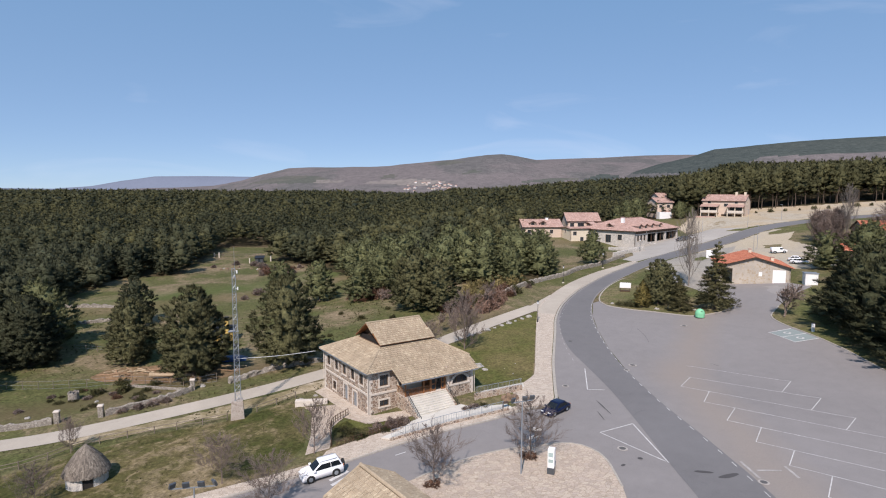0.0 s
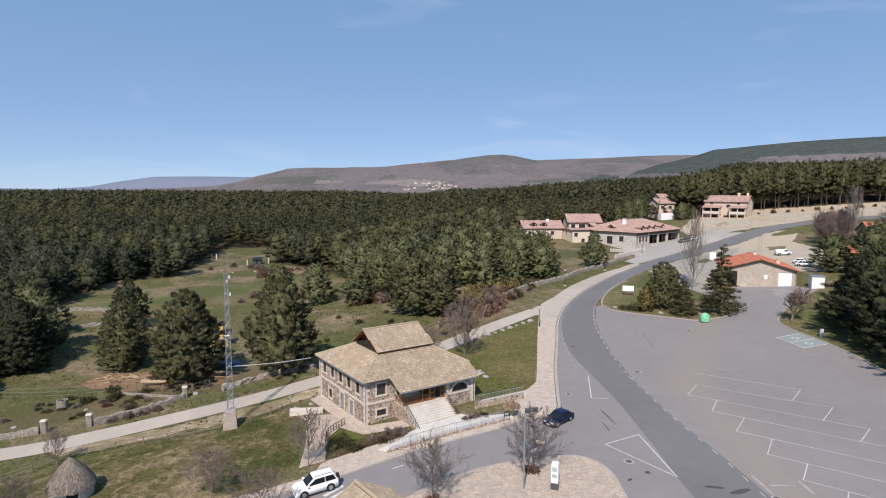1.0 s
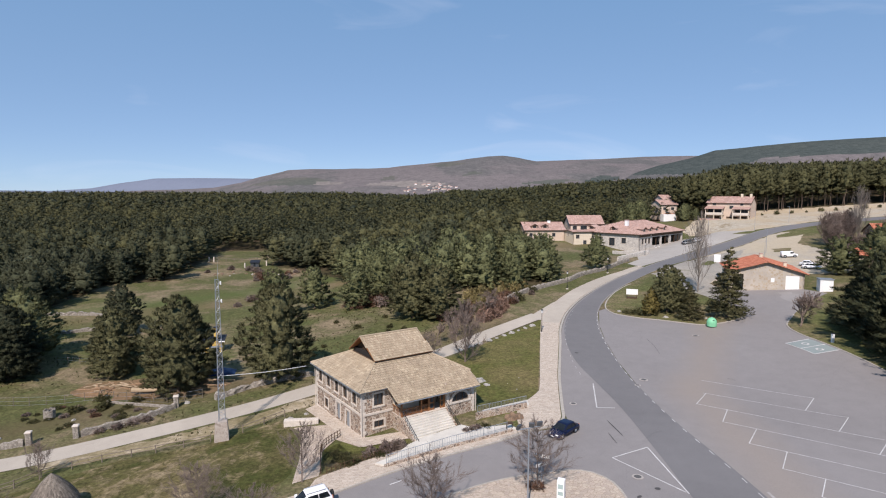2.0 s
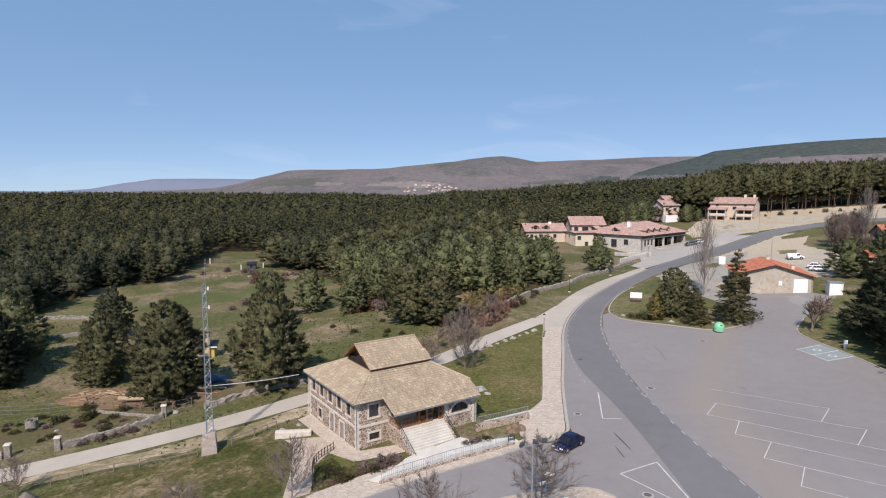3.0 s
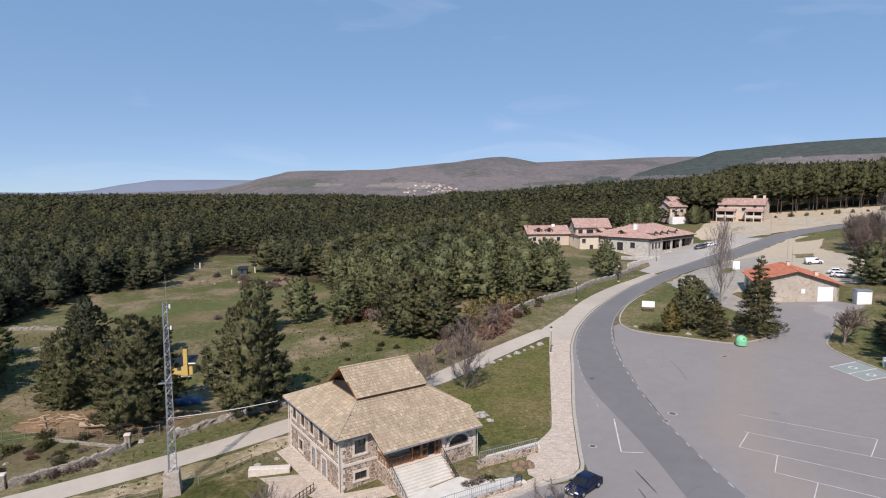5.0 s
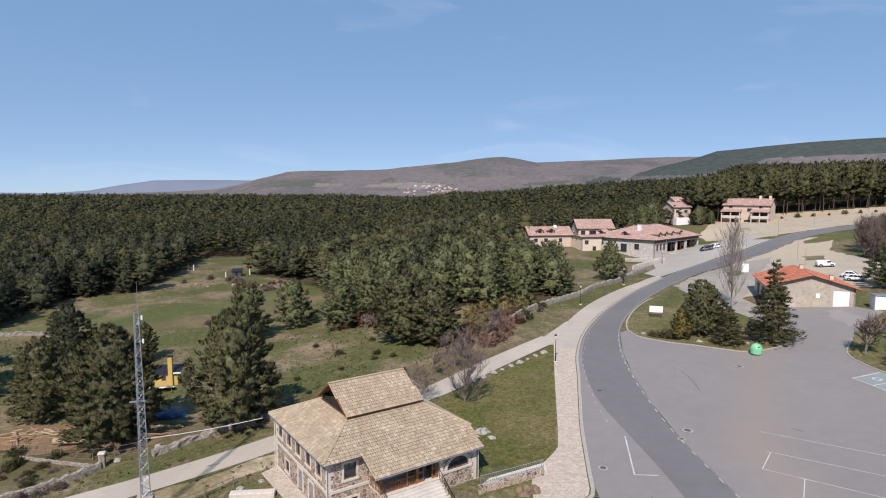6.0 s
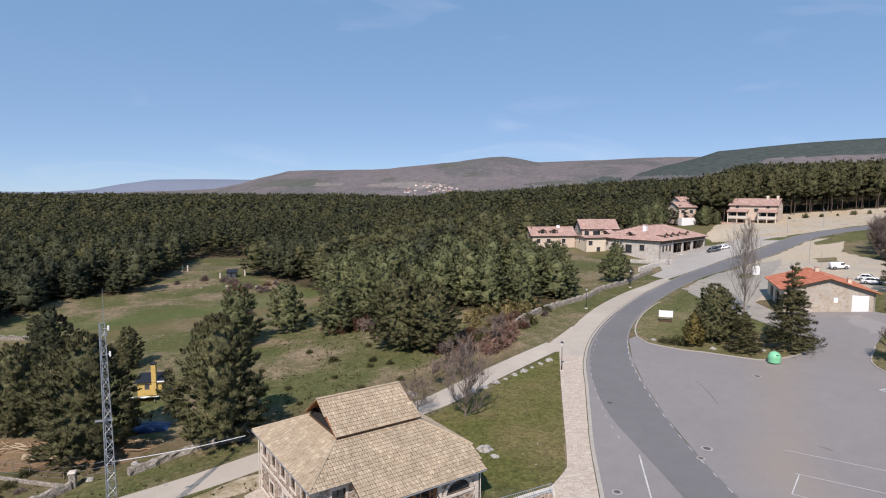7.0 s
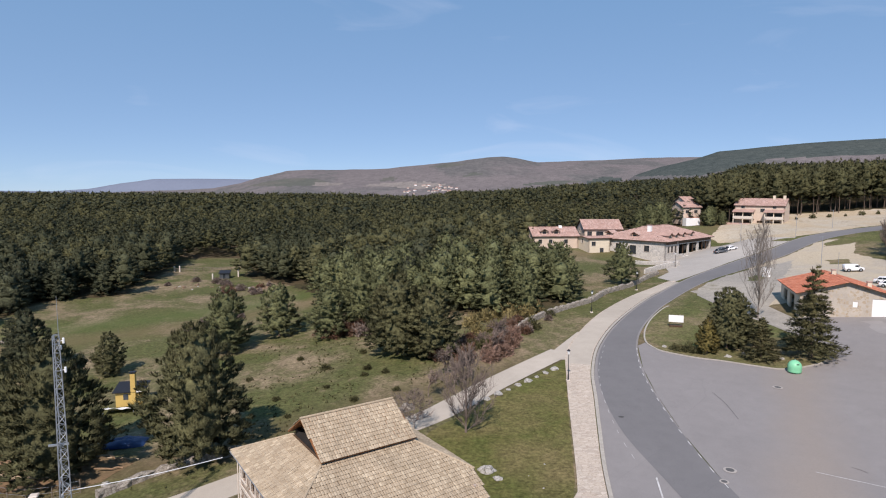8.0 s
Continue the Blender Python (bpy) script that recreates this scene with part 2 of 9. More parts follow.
def sandy_band(m, sand, along, offset, half, reach=None):
    """One straight band of another colour laid over a ground, with soft, uneven edges."""
    n, l = m.node_tree.nodes, m.node_tree.links
    p = n["Principled BSDF"]
    old = p.inputs["Base Color"].links[0].from_socket
    v = world_coords(n, l)
    sep = n.new("ShaderNodeVectorMath")
    sep.operation = "DOT_PRODUCT"
    sep.inputs[1].default_value = (along[0], along[1], 0)
    l.new(v, sep.inputs[0])
    wob = noise_of(n, l, v, 0.12, 5, 0.65)
    add = n.new("ShaderNodeMath")
    add.operation = "MULTIPLY_ADD"
    l.new(wob, add.inputs[0])
    add.inputs[1].default_value = 4.0
    l.new(sep.outputs["Value"], add.inputs[2])
    off = n.new("ShaderNodeMath")
    off.operation = "ADD"
    off.inputs[1].default_value = offset - 2.0
    l.new(add.outputs[0], off.inputs[0])
    far = n.new("ShaderNodeMath")
    far.operation = "ABSOLUTE"
    l.new(off.outputs[0], far.inputs[0])
    wide = n.new("ShaderNodeMath")
    wide.operation = "DIVIDE"
    wide.inputs[1].default_value = half * 2
    l.new(far.outputs[0], wide.inputs[0])
    k = ramp_of(n, l, wide.outputs[0], [(0.1, grey(0.62)), (1.0, grey(0))])
    if reach:
        place = n.new("ShaderNodeSeparateXYZ")
        l.new(v, place.inputs[0])
        end = n.new("ShaderNodeMapRange")
        end.interpolation_type = "SMOOTHSTEP"
        end.inputs[1].default_value, end.inputs[2].default_value = reach
        l.new(place.outputs["Y"], end.inputs[0])
        k = mix_of(n, l, 1.0, k, end.outputs[0], "MULTIPLY")
    fine = noise_of(n, l, v, 6, 4, 0.7)
    c = mix_of(n, l, k, old, ramp_of(n, l, fine, [(0.3, tuple(x * 0.88 for x in sand)), (0.7, tuple(x * 1.08 for x in sand))]))
    l.new(c, p.inputs["Base Color"])


sandy_band(M["field"], (0.084, 0.108, 0.034), (0.581, -0.814), 186.9, 4.5)
sandy_band(M["field"], (0.150, 0.118, 0.060), (0.581, -0.814), 174.5, 4.0)
sandy_band(M["field"], (0.112, 0.086, 0.048), (0.48, -0.877), 105.4, 3.0)
sandy_band(M["lot"], (0.262, 0.222, 0.188), (0.899, -0.437), 7.3, 2.6, (84.0, 98.0))
sandy_band(M["lot"], (0.275, 0.232, 0.195), (0.999, -0.048), -31.2, 3.0, (102.0, 90.0))
M["road"] = asphalt_material("dark_road_asphalt", (0.158, 0.153, 0.152), 0.15, 1.15)
M["dusty"] = asphalt_material("sandy_worn_asphalt", (0.36, 0.33, 0.30), 0.1, 1.08)
M["lid"] = asphalt_material("worn_iron_cover", (0.10, 0.098, 0.096), 0.2, 1.2)
M["worn"] = asphalt_material("pale_worn_asphalt", (0.268, 0.252, 0.240), 0.15, 1.12)
M["stain"] = asphalt_material("tarred_asphalt", (0.075, 0.072, 0.072), 0.2, 1.2)
M["paint"] = plain("white_road_paint", (0.50, 0.49, 0.475), 0.8, 0, 0.3, 1.2)
M["worn_paint"] = plain("worn_road_paint", (0.34, 0.32, 0.30), 0.85, 0, 0.3, 1.5)
M["paint_green"] = plain("worn_green_bay_paint", (0.33, 0.42, 0.40), 0.8, 0, 0.2, 1.5)
M["bay_green"] = asphalt_material("worn_green_bay_paint", (0.235, 0.275, 0.265), 0.25, 1.2)
M["kerb"] = plain("granite_kerb", (0.36, 0.33, 0.285), 0.9, 0, 0.2, 2.0)
M["concrete"] = plain("pale_concrete", (0.55, 0.52, 0.46), 0.9, 0, 0.15, 0.6)
M["granite"] = plain("cut_granite", (0.57, 0.51, 0.44), 0.85, 0, 0.18, 2.5)
M["flags"] = stone_material("tan_flagstone_paving", [(0.47, 0.38, 0.30), (0.52, 0.44, 0.35), (0.40, 0.33, 0.27), (0.50, 0.41, 0.33), (0.44, 0.37, 0.31)], (0.31, 0.25, 0.19), 1.7, 0.05, (1, 1.4, 0.05), 0.25, "World", 0.5)
M["pave"] = stone_material("pale_split_stone_paving", [(0.51, 0.43, 0.345), (0.57, 0.495, 0.41), (0.43, 0.365, 0.30), (0.54, 0.46, 0.375), (0.48, 0.40, 0.325)], (0.33, 0.265, 0.205), 1.5, 0.045, (1, 2.3, 0.05), 0.25, "World", 0.6)
M["masonry"] = stone_material("rubble_stone_masonry", [(0.34, 0.235, 0.17), (0.215, 0.15, 0.112), (0.45, 0.345, 0.26), (0.14, 0.105, 0.085), (0.49, 0.40, 0.32)], (0.53, 0.46, 0.38), 2.4, 0.075)
M["drystone"] = stone_material("grey_dry_stone", [(0.29, 0.26, 0.22), (0.37, 0.335, 0.285), (0.24, 0.21, 0.18), (0.42, 0.385, 0.335)], (0.17, 0.145, 0.115), 3.4, 0.05)
M["rock"] = stone_material("lichened_boulder", [(0.33, 0.315, 0.285), (0.40, 0.38, 0.345), (0.28, 0.265, 0.24)], (0.20, 0.19, 0.165), 1.0, 0.03)
M["tile_tan"] = island_material("pale_tan_roof_tiles", [(0.0, (0.356, 0.279, 0.189)), (0.45, (0.401, 0.320, 0.224)), (0.84, (0.434, 0.351, 0.247)), (0.9, (0.478, 0.389, 0.276)), (1.0, (0.527, 0.435, 0.307))])
M["tile_pink"] = island_material("pink_clay_roof_tiles", [(0.0, (0.40, 0.26, 0.215)), (0.6, (0.46, 0.305, 0.255)), (1.0, (0.52, 0.365, 0.31))])
M["tile_red"] = island_material("orange_red_roof_tiles", [(0.0, (0.40, 0.13, 0.075)), (0.6, (0.48, 0.17, 0.10)), (1.0, (0.55, 0.24, 0.15))])
M["thatch"] = island_material("weathered_grey_thatch", [(0.0, (0.13, 0.11, 0.09)), (0.6, (0.20, 0.17, 0.14)), (1.0, (0.27, 0.235, 0.19))], 0.95)
M["render_cream"] = plain("cream_render", (0.62, 0.54, 0.42), 0.9, 0, 0.1, 0.7)
M["render_peach"] = plain("peach_render", (0.56, 0.45, 0.36), 0.9, 0, 0.1, 0.7)
M["rough_block"] = stone_material("rough_pinkish_block", [(0.40, 0.34, 0.29), (0.48, 0.42, 0.36), (0.34, 0.28, 0.24)], (0.42, 0.37, 0.32), 2.6, 0.05)
M["stone_pale"] = stone_material("pale_granite_masonry", [(0.52, 0.48, 0.43), (0.46, 0.43, 0.39), (0.58, 0.54, 0.48), (0.40, 0.38, 0.35)], (0.60, 0.57, 0.52), 1.1, 0.05)
def patchy_render(name, base, stones):
    """Plain render with a few facing stones showing through it in groups."""
    m, n, l, p = nodes_of(name, 0.9, 0, 0.2)
    v = coords(n, l)
    warp = n.new("ShaderNodeVectorMath")
    warp.operation = "MULTIPLY_ADD"
    l.new(noise_of(n, l, v, 1.6, 4, 0.7), warp.inputs[0])
    warp.inputs[1].default_value = (0.6, 0.6, 0.6)
    l.new(v, warp.inputs[2])
    cell = n.new("ShaderNodeTexVoronoi")
    edge = n.new("ShaderNodeTexVoronoi")
    edge.feature = "DISTANCE_TO_EDGE"
    for t in (cell, edge):
        t.inputs["Scale"].default_value = 1.9
        l.new(warp.outputs[0], t.inputs["Vector"])
    sep = n.new("ShaderNodeSeparateColor")
    l.new(cell.outputs["Color"], sep.inputs[0])
    some = ramp_of(n, l, sep.outputs[0], [(0.55, grey(0)), (0.62, grey(1))])
    spot = ramp_of(n, l, edge.outputs["Distance"], [(0.06, grey(0)), (0.12, grey(0.85))])
    group = ramp_of(n, l, noise_of(n, l, v, 0.45, 3), [(0.38, grey(0)), (0.48, grey(1.0))])
    k = mix_of(n, l, 1.0, mix_of(n, l, 1.0, some, spot, "MULTIPLY"), group, "MULTIPLY")
    big = noise_of(n, l, v, 0.35, 5, 0.7)
    fine = noise_of(n, l, v, 7, 5, 0.7)
    c = ramp_of(n, l, big, [(0.3, tuple(x * 0.80 for x in base)), (0.7, tuple(x * 1.08 for x in base))])
    c = mix_of(n, l, 1.0, c, ramp_of(n, l, fine, [(0.25, grey(0.8)), (0.75, grey(1.12))]), "MULTIPLY")
    c = mix_of(n, l, k, c, ramp_of(n, l, sep.outputs[1], [(0.2, stones[0]), (0.8, stones[1])]))
    l.new(c, p.inputs["Base Color"])
    bump_of(n, l, p, fine, 0.3, 0.02)
    return m


M["render_stone"] = patchy_render("render_with_stone_patches", (0.47, 0.42, 0.355), ((0.33, 0.25, 0.16), (0.42, 0.35, 0.26)))
M["wood"] = wood_material("varnished_brown_wood", (0.16, 0.065, 0.025), (0.30, 0.135, 0.055))
M["wood_dark"] = wood_material("dark_stained_wood", (0.05, 0.030, 0.018), (0.10, 0.060, 0.035))
M["wood_grey"] = wood_material("weathered_fence_wood", (0.14, 0.11, 0.085), (0.24, 0.20, 0.16), 0.9)
M["rock_brown"] = stone_material("brown_lichened_rock", [(0.20, 0.13, 0.085), (0.27, 0.19, 0.13), (0.23, 0.16, 0.11)], (0.16, 0.12, 0.09), 1.4, 0.04)
M["log_pale"] = wood_material("pale_split_timber", (0.32, 0.24, 0.155), (0.45, 0.35, 0.235), 0.9)
M["log"] = wood_material("felled_orange_log", (0.22, 0.135, 0.08), (0.36, 0.24, 0.145), 0.9)
M["bark_pine"] = wood_material("pine_bark", (0.065, 0.052, 0.043), (0.144, 0.103, 0.076), 0.95)
M["bark_grey"] = wood_material("bare_grey_branches", (0.115, 0.088, 0.074), (0.20, 0.158, 0.135), 0.9)
M["bark_pale"] = wood_material("pale_poplar_bark", (0.16, 0.135, 0.115), (0.27, 0.235, 0.20), 0.9)
M["glass"] = glass_material("dark_window_glass")
M["steel"] = plain("galvanised_steel", (0.34, 0.37, 0.40), 0.5, 0.6, 0.1, 4)
M["iron"] = plain("black_iron", (0.035, 0.035, 0.04), 0.5, 0.5, 0.2, 4)
M["white"] = plain("white_paint", (0.80, 0.80, 0.78), 0.5, 0, 0.05, 1.5)
M["white_panel"] = plain("white_plastic_panel", (0.75, 0.76, 0.75), 0.4, 0, 0.06, 1.5)
M["green_plastic"] = plain("mint_green_plastic", (0.19, 0.52, 0.30), 0.4, 0, 0.1, 1.2)
# near-black colour that stands in for shade inside openings
M["dark"] = plain("painted_deep_shade", (0.025, 0.022, 0.02), 0.9, 0, 0.2, 1)
M["car_white"] = plain("white_car_paint", (0.80, 0.81, 0.82), 0.25, 0, 0.03, 1, 0)
M["car_blue"] = plain("dark_blue_car_paint", (0.008, 0.014, 0.045), 0.22, 0.2, 0.1, 1, 0)
M["car_grey"] = plain("grey_car_paint", (0.10, 0.11, 0.12), 0.3, 0.4, 0.1, 1, 0)
M["rubber"] = plain("black_rubber", (0.02, 0.02, 0.02), 0.85, 0, 0.2, 4)
M["lamp_glass"] = plain("grey_lamp_glass", (0.34, 0.35, 0.36), 0.25, 0, 0.5, 1)
M["yellow"] = plain("ochre_yellow_render", (0.50, 0.35, 0.11), 0.85, 0, 0.12, 1)
M["blue"] = plain("blue_tarpaulin", (0.018, 0.042, 0.115), 0.45, 0, 0.3, 1.5, 0.4)
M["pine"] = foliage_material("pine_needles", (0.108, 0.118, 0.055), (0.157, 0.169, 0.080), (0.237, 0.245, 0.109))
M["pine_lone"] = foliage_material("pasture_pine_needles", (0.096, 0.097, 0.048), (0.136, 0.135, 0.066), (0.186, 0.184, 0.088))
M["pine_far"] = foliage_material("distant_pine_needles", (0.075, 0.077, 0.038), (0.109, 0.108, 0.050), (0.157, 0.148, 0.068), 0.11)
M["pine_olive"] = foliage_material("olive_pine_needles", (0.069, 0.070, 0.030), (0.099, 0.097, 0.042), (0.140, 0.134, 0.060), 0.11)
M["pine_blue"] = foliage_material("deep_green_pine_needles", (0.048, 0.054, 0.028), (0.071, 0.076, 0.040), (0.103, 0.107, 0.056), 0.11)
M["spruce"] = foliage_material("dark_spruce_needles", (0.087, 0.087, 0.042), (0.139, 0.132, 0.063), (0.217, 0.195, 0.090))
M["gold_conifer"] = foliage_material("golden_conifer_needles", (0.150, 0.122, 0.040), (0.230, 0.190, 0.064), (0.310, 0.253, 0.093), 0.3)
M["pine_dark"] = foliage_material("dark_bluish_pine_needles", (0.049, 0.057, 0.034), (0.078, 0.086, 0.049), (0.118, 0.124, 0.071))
M["spruce_dark"] = foliage_material("deep_green_bank_needles", (0.051, 0.055, 0.029), (0.088, 0.094, 0.047), (0.153, 0.153, 0.074))
M["broom"] = foliage_material("golden_olive_broom", (0.217, 0.181, 0.081), (0.326, 0.263, 0.117), (0.453, 0.362, 0.181), 0.6)
M["rust"] = foliage_material("rust_pink_twigs", (0.206, 0.126, 0.091), (0.309, 0.199, 0.151), (0.412, 0.286, 0.223), 0.6, 0.1)
M["heath"] = foliage_material("russet_scrub", (0.125, 0.069, 0.044), (0.200, 0.112, 0.075), (0.275, 0.175, 0.125), 0.6)
M["scrub"] = foliage_material("olive_scrub", (0.060, 0.060, 0.026), (0.102, 0.096, 0.042), (0.156, 0.138, 0.072), 0.6)
M["twig"] = foliage_material("purple_grey_twigs", (0.159, 0.117, 0.099), (0.245, 0.191, 0.159), (0.345, 0.278, 0.235), 0.6, 0.1)


# ---- helpers for building ----
def finish(name, verts, faces, mat, parent=None, label="", smooth=False):
    me = bpy.data.meshes.new(name)
    me.from_pydata([tuple(v) for v in verts], [], [tuple(f) for f in faces])
    me.update()
    if smooth:
        me.shade_smooth()
    if mat is not None:
        me.materials.append(mat)
    ob = new(name, me)
    if parent is not None:
        ob.parent = parent
    if label:
        tagged(ob, label)
    return ob


def part(name, bm, mat, parent=None, label="", smooth=False):
    me = bpy.data.meshes.new(name)
    bmesh.ops.recalc_face_normals(bm, faces=bm.faces)
    bm.to_mesh(me)
    bm.free()
    if smooth:
        me.shade_smooth()
    me.materials.append(mat)
    ob = new(name, me)
    if parent is not None:
        ob.parent = parent
    if label:
        tagged(ob, label)
    return ob


def empty(name, m, label, category, group="", kind=""):
    ob = new(name)
    ob.matrix_world = m
    return tagged(ob, label, category, group, kind)


def box(bm, x0, x1, y0, y1, z0, z1, bevel=0.0, m=None):
    geo = bmesh.ops.create_cube(bm, size=1.0)["verts"]
    for v in geo:
        v.co = Vector(((x0 + x1) / 2 + v.co.x * (x1 - x0), (y0 + y1) / 2 + v.co.y * (y1 - y0), (z0 + z1) / 2 + v.co.z * (z1 - z0)))
    if bevel:
        edges = list({e for v in geo for e in v.link_edges})
        out = bmesh.ops.bevel(bm, geom=edges, offset=bevel, segments=1, affect="EDGES", profile=0.5)
        geo = list({v for f in out["faces"] for v in f.verts} | {v for v in geo if v.is_valid})
    if m is not None:
        bmesh.ops.transform(bm, matrix=m, verts=geo)
    return geo


def bbox(x0, x1, y0, y1, z0, z1, bevel=0.0):
    bm = bmesh.new()
    box(bm, x0, x1, y0, y1, z0, z1, bevel)
    return bm


def tube(bm, a, b, r0, r1=None, seg=8):
    a, b = Vector(a), Vector(b)
    r1 = r0 if r1 is None else r1
    d = b - a
    geo = bmesh.ops.create_cone(bm, cap_ends=True, segments=seg, radius1=r0, radius2=max(r1, 0.001), depth=d.length)["verts"]
    m = Matrix.Translation((a + b) / 2) @ d.to_track_quat("Z", "Y").to_matrix().to_4x4()
    bmesh.ops.transform(bm, matrix=m, verts=geo)
    return geo


def prism(bm, poly, z0, z1):
    """A vertical prism over the polygon poly of (x, y)."""
    lo = [bm.verts.new((x, y, z0)) for x, y in poly]
    hi = [bm.verts.new((x, y, z1)) for x, y in poly]
    bm.faces.new(lo[::-1])
    bm.faces.new(hi)
    for i in range(len(poly)):
        j = (i + 1) % len(poly)
        bm.faces.new((lo[i], lo[j], hi[j], hi[i]))


# ---- terrain ----
def sstep(a, b, x):
    u = np.clip((np.asarray(x, float) - a) / (b - a), 0, 1)
    return u * u * (3 - 2 * u)


def G(x, y):
    """The ground's height."""
    x, y = np.asarray(x, float), np.asarray(y, float)
    yy = np.minimum(y, 260)
    ky = 0.052 - 0.022 * sstep(0, -45, x)
    ys = np.where(yy < 95, 0.03 * (np.maximum(yy, -200) - 95), ky * (yy - 95))
    xs = np.where(x < 0, 0.07 * np.maximum(x, -62), 0.02 * np.minimum(x, 50))
    xr = (0.1 * np.clip(x - 50, 0, 40) + 0.06 * np.clip(x - 90, 0, 160)) * sstep(40, 110, y)
    dip = -3.0 * np.exp(-((x - 85) ** 2 + (y - 235) ** 2) / 45.0 ** 2)
    along = np.clip(((x - 66) * 0.74 + (y - 240) * 0.675) / 47.4, 0, 1)
    off = np.hypot(x - 66 - along * 35, y - 240 - along * 32)
    dip = dip - (2.2 + 2.6 * along) * np.exp(-((off / 13.0) ** 2))
    bearing = x / np.maximum(y, 1.0)
    far = 0.036 * np.clip(y - 285, 0, 380) * (1 - 0.35 * sstep(-150, 20, x) + 0.55 * sstep(0.39, 0.47, bearing))
    bank = 1.0 * sstep(303, 316, y) * sstep(112, 150, x) + 0.03 * np.clip(y - 310, 0, 200) * sstep(0.38, 0.45, bearing)
    drop = -0.05 * np.clip(y - 760, 0, 900)
    return -0.6 + ys + xs + xr + dip + far + bank + drop


def gz(x, y):
    return float(G(x, y))


def axis_lines(fine0, fine1, step, lo, hi):
    out = list(np.arange(fine0, fine1 + 0.01, step))
    s, v = step, fine1
    while v < hi:
        s *= 1.25
        v += s
        out.append(v)
    s, v = step, fine0
    while v > lo:
        s *= 1.25
        v -= s
        out.insert(0, v)
    return np.array(out)


def ground_sheet():
    xs, ys = axis_lines(-130, 180, 2.0, -1900, 1900), axis_lines(20, 320, 2.0, -600, 1700)
    X, Y = np.meshgrid(xs, ys)
    Z = G(X, Y)
    nx, ny = len(xs), len(ys)
    v = np.stack([X, Y, Z], -1).reshape(-1, 3)
    i = (np.arange(ny - 1)[:, None] * nx + np.arange(nx - 1)[None, :]).ravel()
    f = np.stack([i, i + 1, i + nx + 1, i + nx], -1)
    ob = finish("ground", v.tolist(), f.tolist(), M["field"], smooth=True)
    tagged(ob, "rolling grass pasture with dry and bare patches", "ground", kind="structure")


def draped(name, poly, lift, mat, label, cell=2.0, skirt=0.0, parent=None, kind="structure", category="ground"):
    """A flat outline laid over the ground at a small height; skirt: the depth of its sides."""
    bm = bmesh.new()
    face = bm.faces.new([bm.verts.new((x, y, 0)) for x, y in poly])
    bmesh.ops.triangulate(bm, faces=[face])
    for k in (0, 1):
        lo, hi = min(p[k] for p in poly), max(p[k] for p in poly)
        c = math.ceil(lo / cell) * cell
        while c < hi:
            co, no = [0, 0, 0], [0, 0, 0]
            co[k], no[k] = c, 1
            bmesh.ops.bisect_plane(bm, geom=bm.verts[:] + bm.edges[:] + bm.faces[:], plane_co=co, plane_no=no, dist=1e-5)
            c += cell
    if skirt:
        rim = [e for e in bm.edges if e.is_boundary]
        out = bmesh.ops.extrude_edge_only(bm, edges=rim)["geom"]
        low = {g for g in out if isinstance(g, bmesh.types.BMVert)}
    else:
        low = set()
    for v in bm.verts:
        v.co.z = gz(v.co.x, v.co.y) + lift - (skirt if v in low else 0.0)
    ob = part(name, bm, mat, parent)
    for p in ob.data.polygons:
        if p.normal.z < -0.2:
            p.flip()
    return tagged(ob, label, category, kind=kind)


def ragged(poly, amount=0.9, step=1.6):
    """The outline with a wandering, worn edge."""
    out = []
    for a, b in zip(poly, poly[1:] + poly[:1]):
        n = max(1, int(math.dist(a, b) / step))
        for k in range(n):
            x, y = a[0] + (b[0] - a[0]) * k / n, a[1] + (b[1] - a[1]) * k / n
            w = noise.noise_vector(Vector((x * 0.35, y * 0.35, 0.0))) + 0.6 * noise.noise_vector(Vector((x * 1.1, y * 1.1, 5.0)))
            out.append((x + w.x * amount, y + w.y * amount))
    return out


def smooth_line(pts, step=2.0):
    """A rounded way through the points."""
    pts = [Vector((*p, 0)) for p in pts]
    p = [2 * pts[0] - pts[1], *pts, 2 * pts[-1] - pts[-2]]
    out = []
    for i in range(1, len(p) - 2):
        n = max(2, int((p[i + 1] - p[i]).length / step))
        for k in range(n):
            t = k / n
            a, b, c, d = p[i - 1], p[i], p[i + 1], p[i + 2]
            q = 0.5 * (2 * b + (c - a) * t + (2 * a - 5 * b + 4 * c - d) * t * t + (3 * b - a - 3 * c + d) * t ** 3)
            out.append((q.x, q.y))
    out.append((pts[-1].x, pts[-1].y))
    return out


def sides(line):
    out = []
    for i, p in enumerate(line):
        a, b = line[max(0, i - 1)], line[min(len(line) - 1, i + 1)]
        d = Vector((b[0] - a[0], b[1] - a[1], 0)).normalized()
        out.append((Vector((p[0], p[1], 0)), Vector((-d.y, d.x, 0))))
    return out


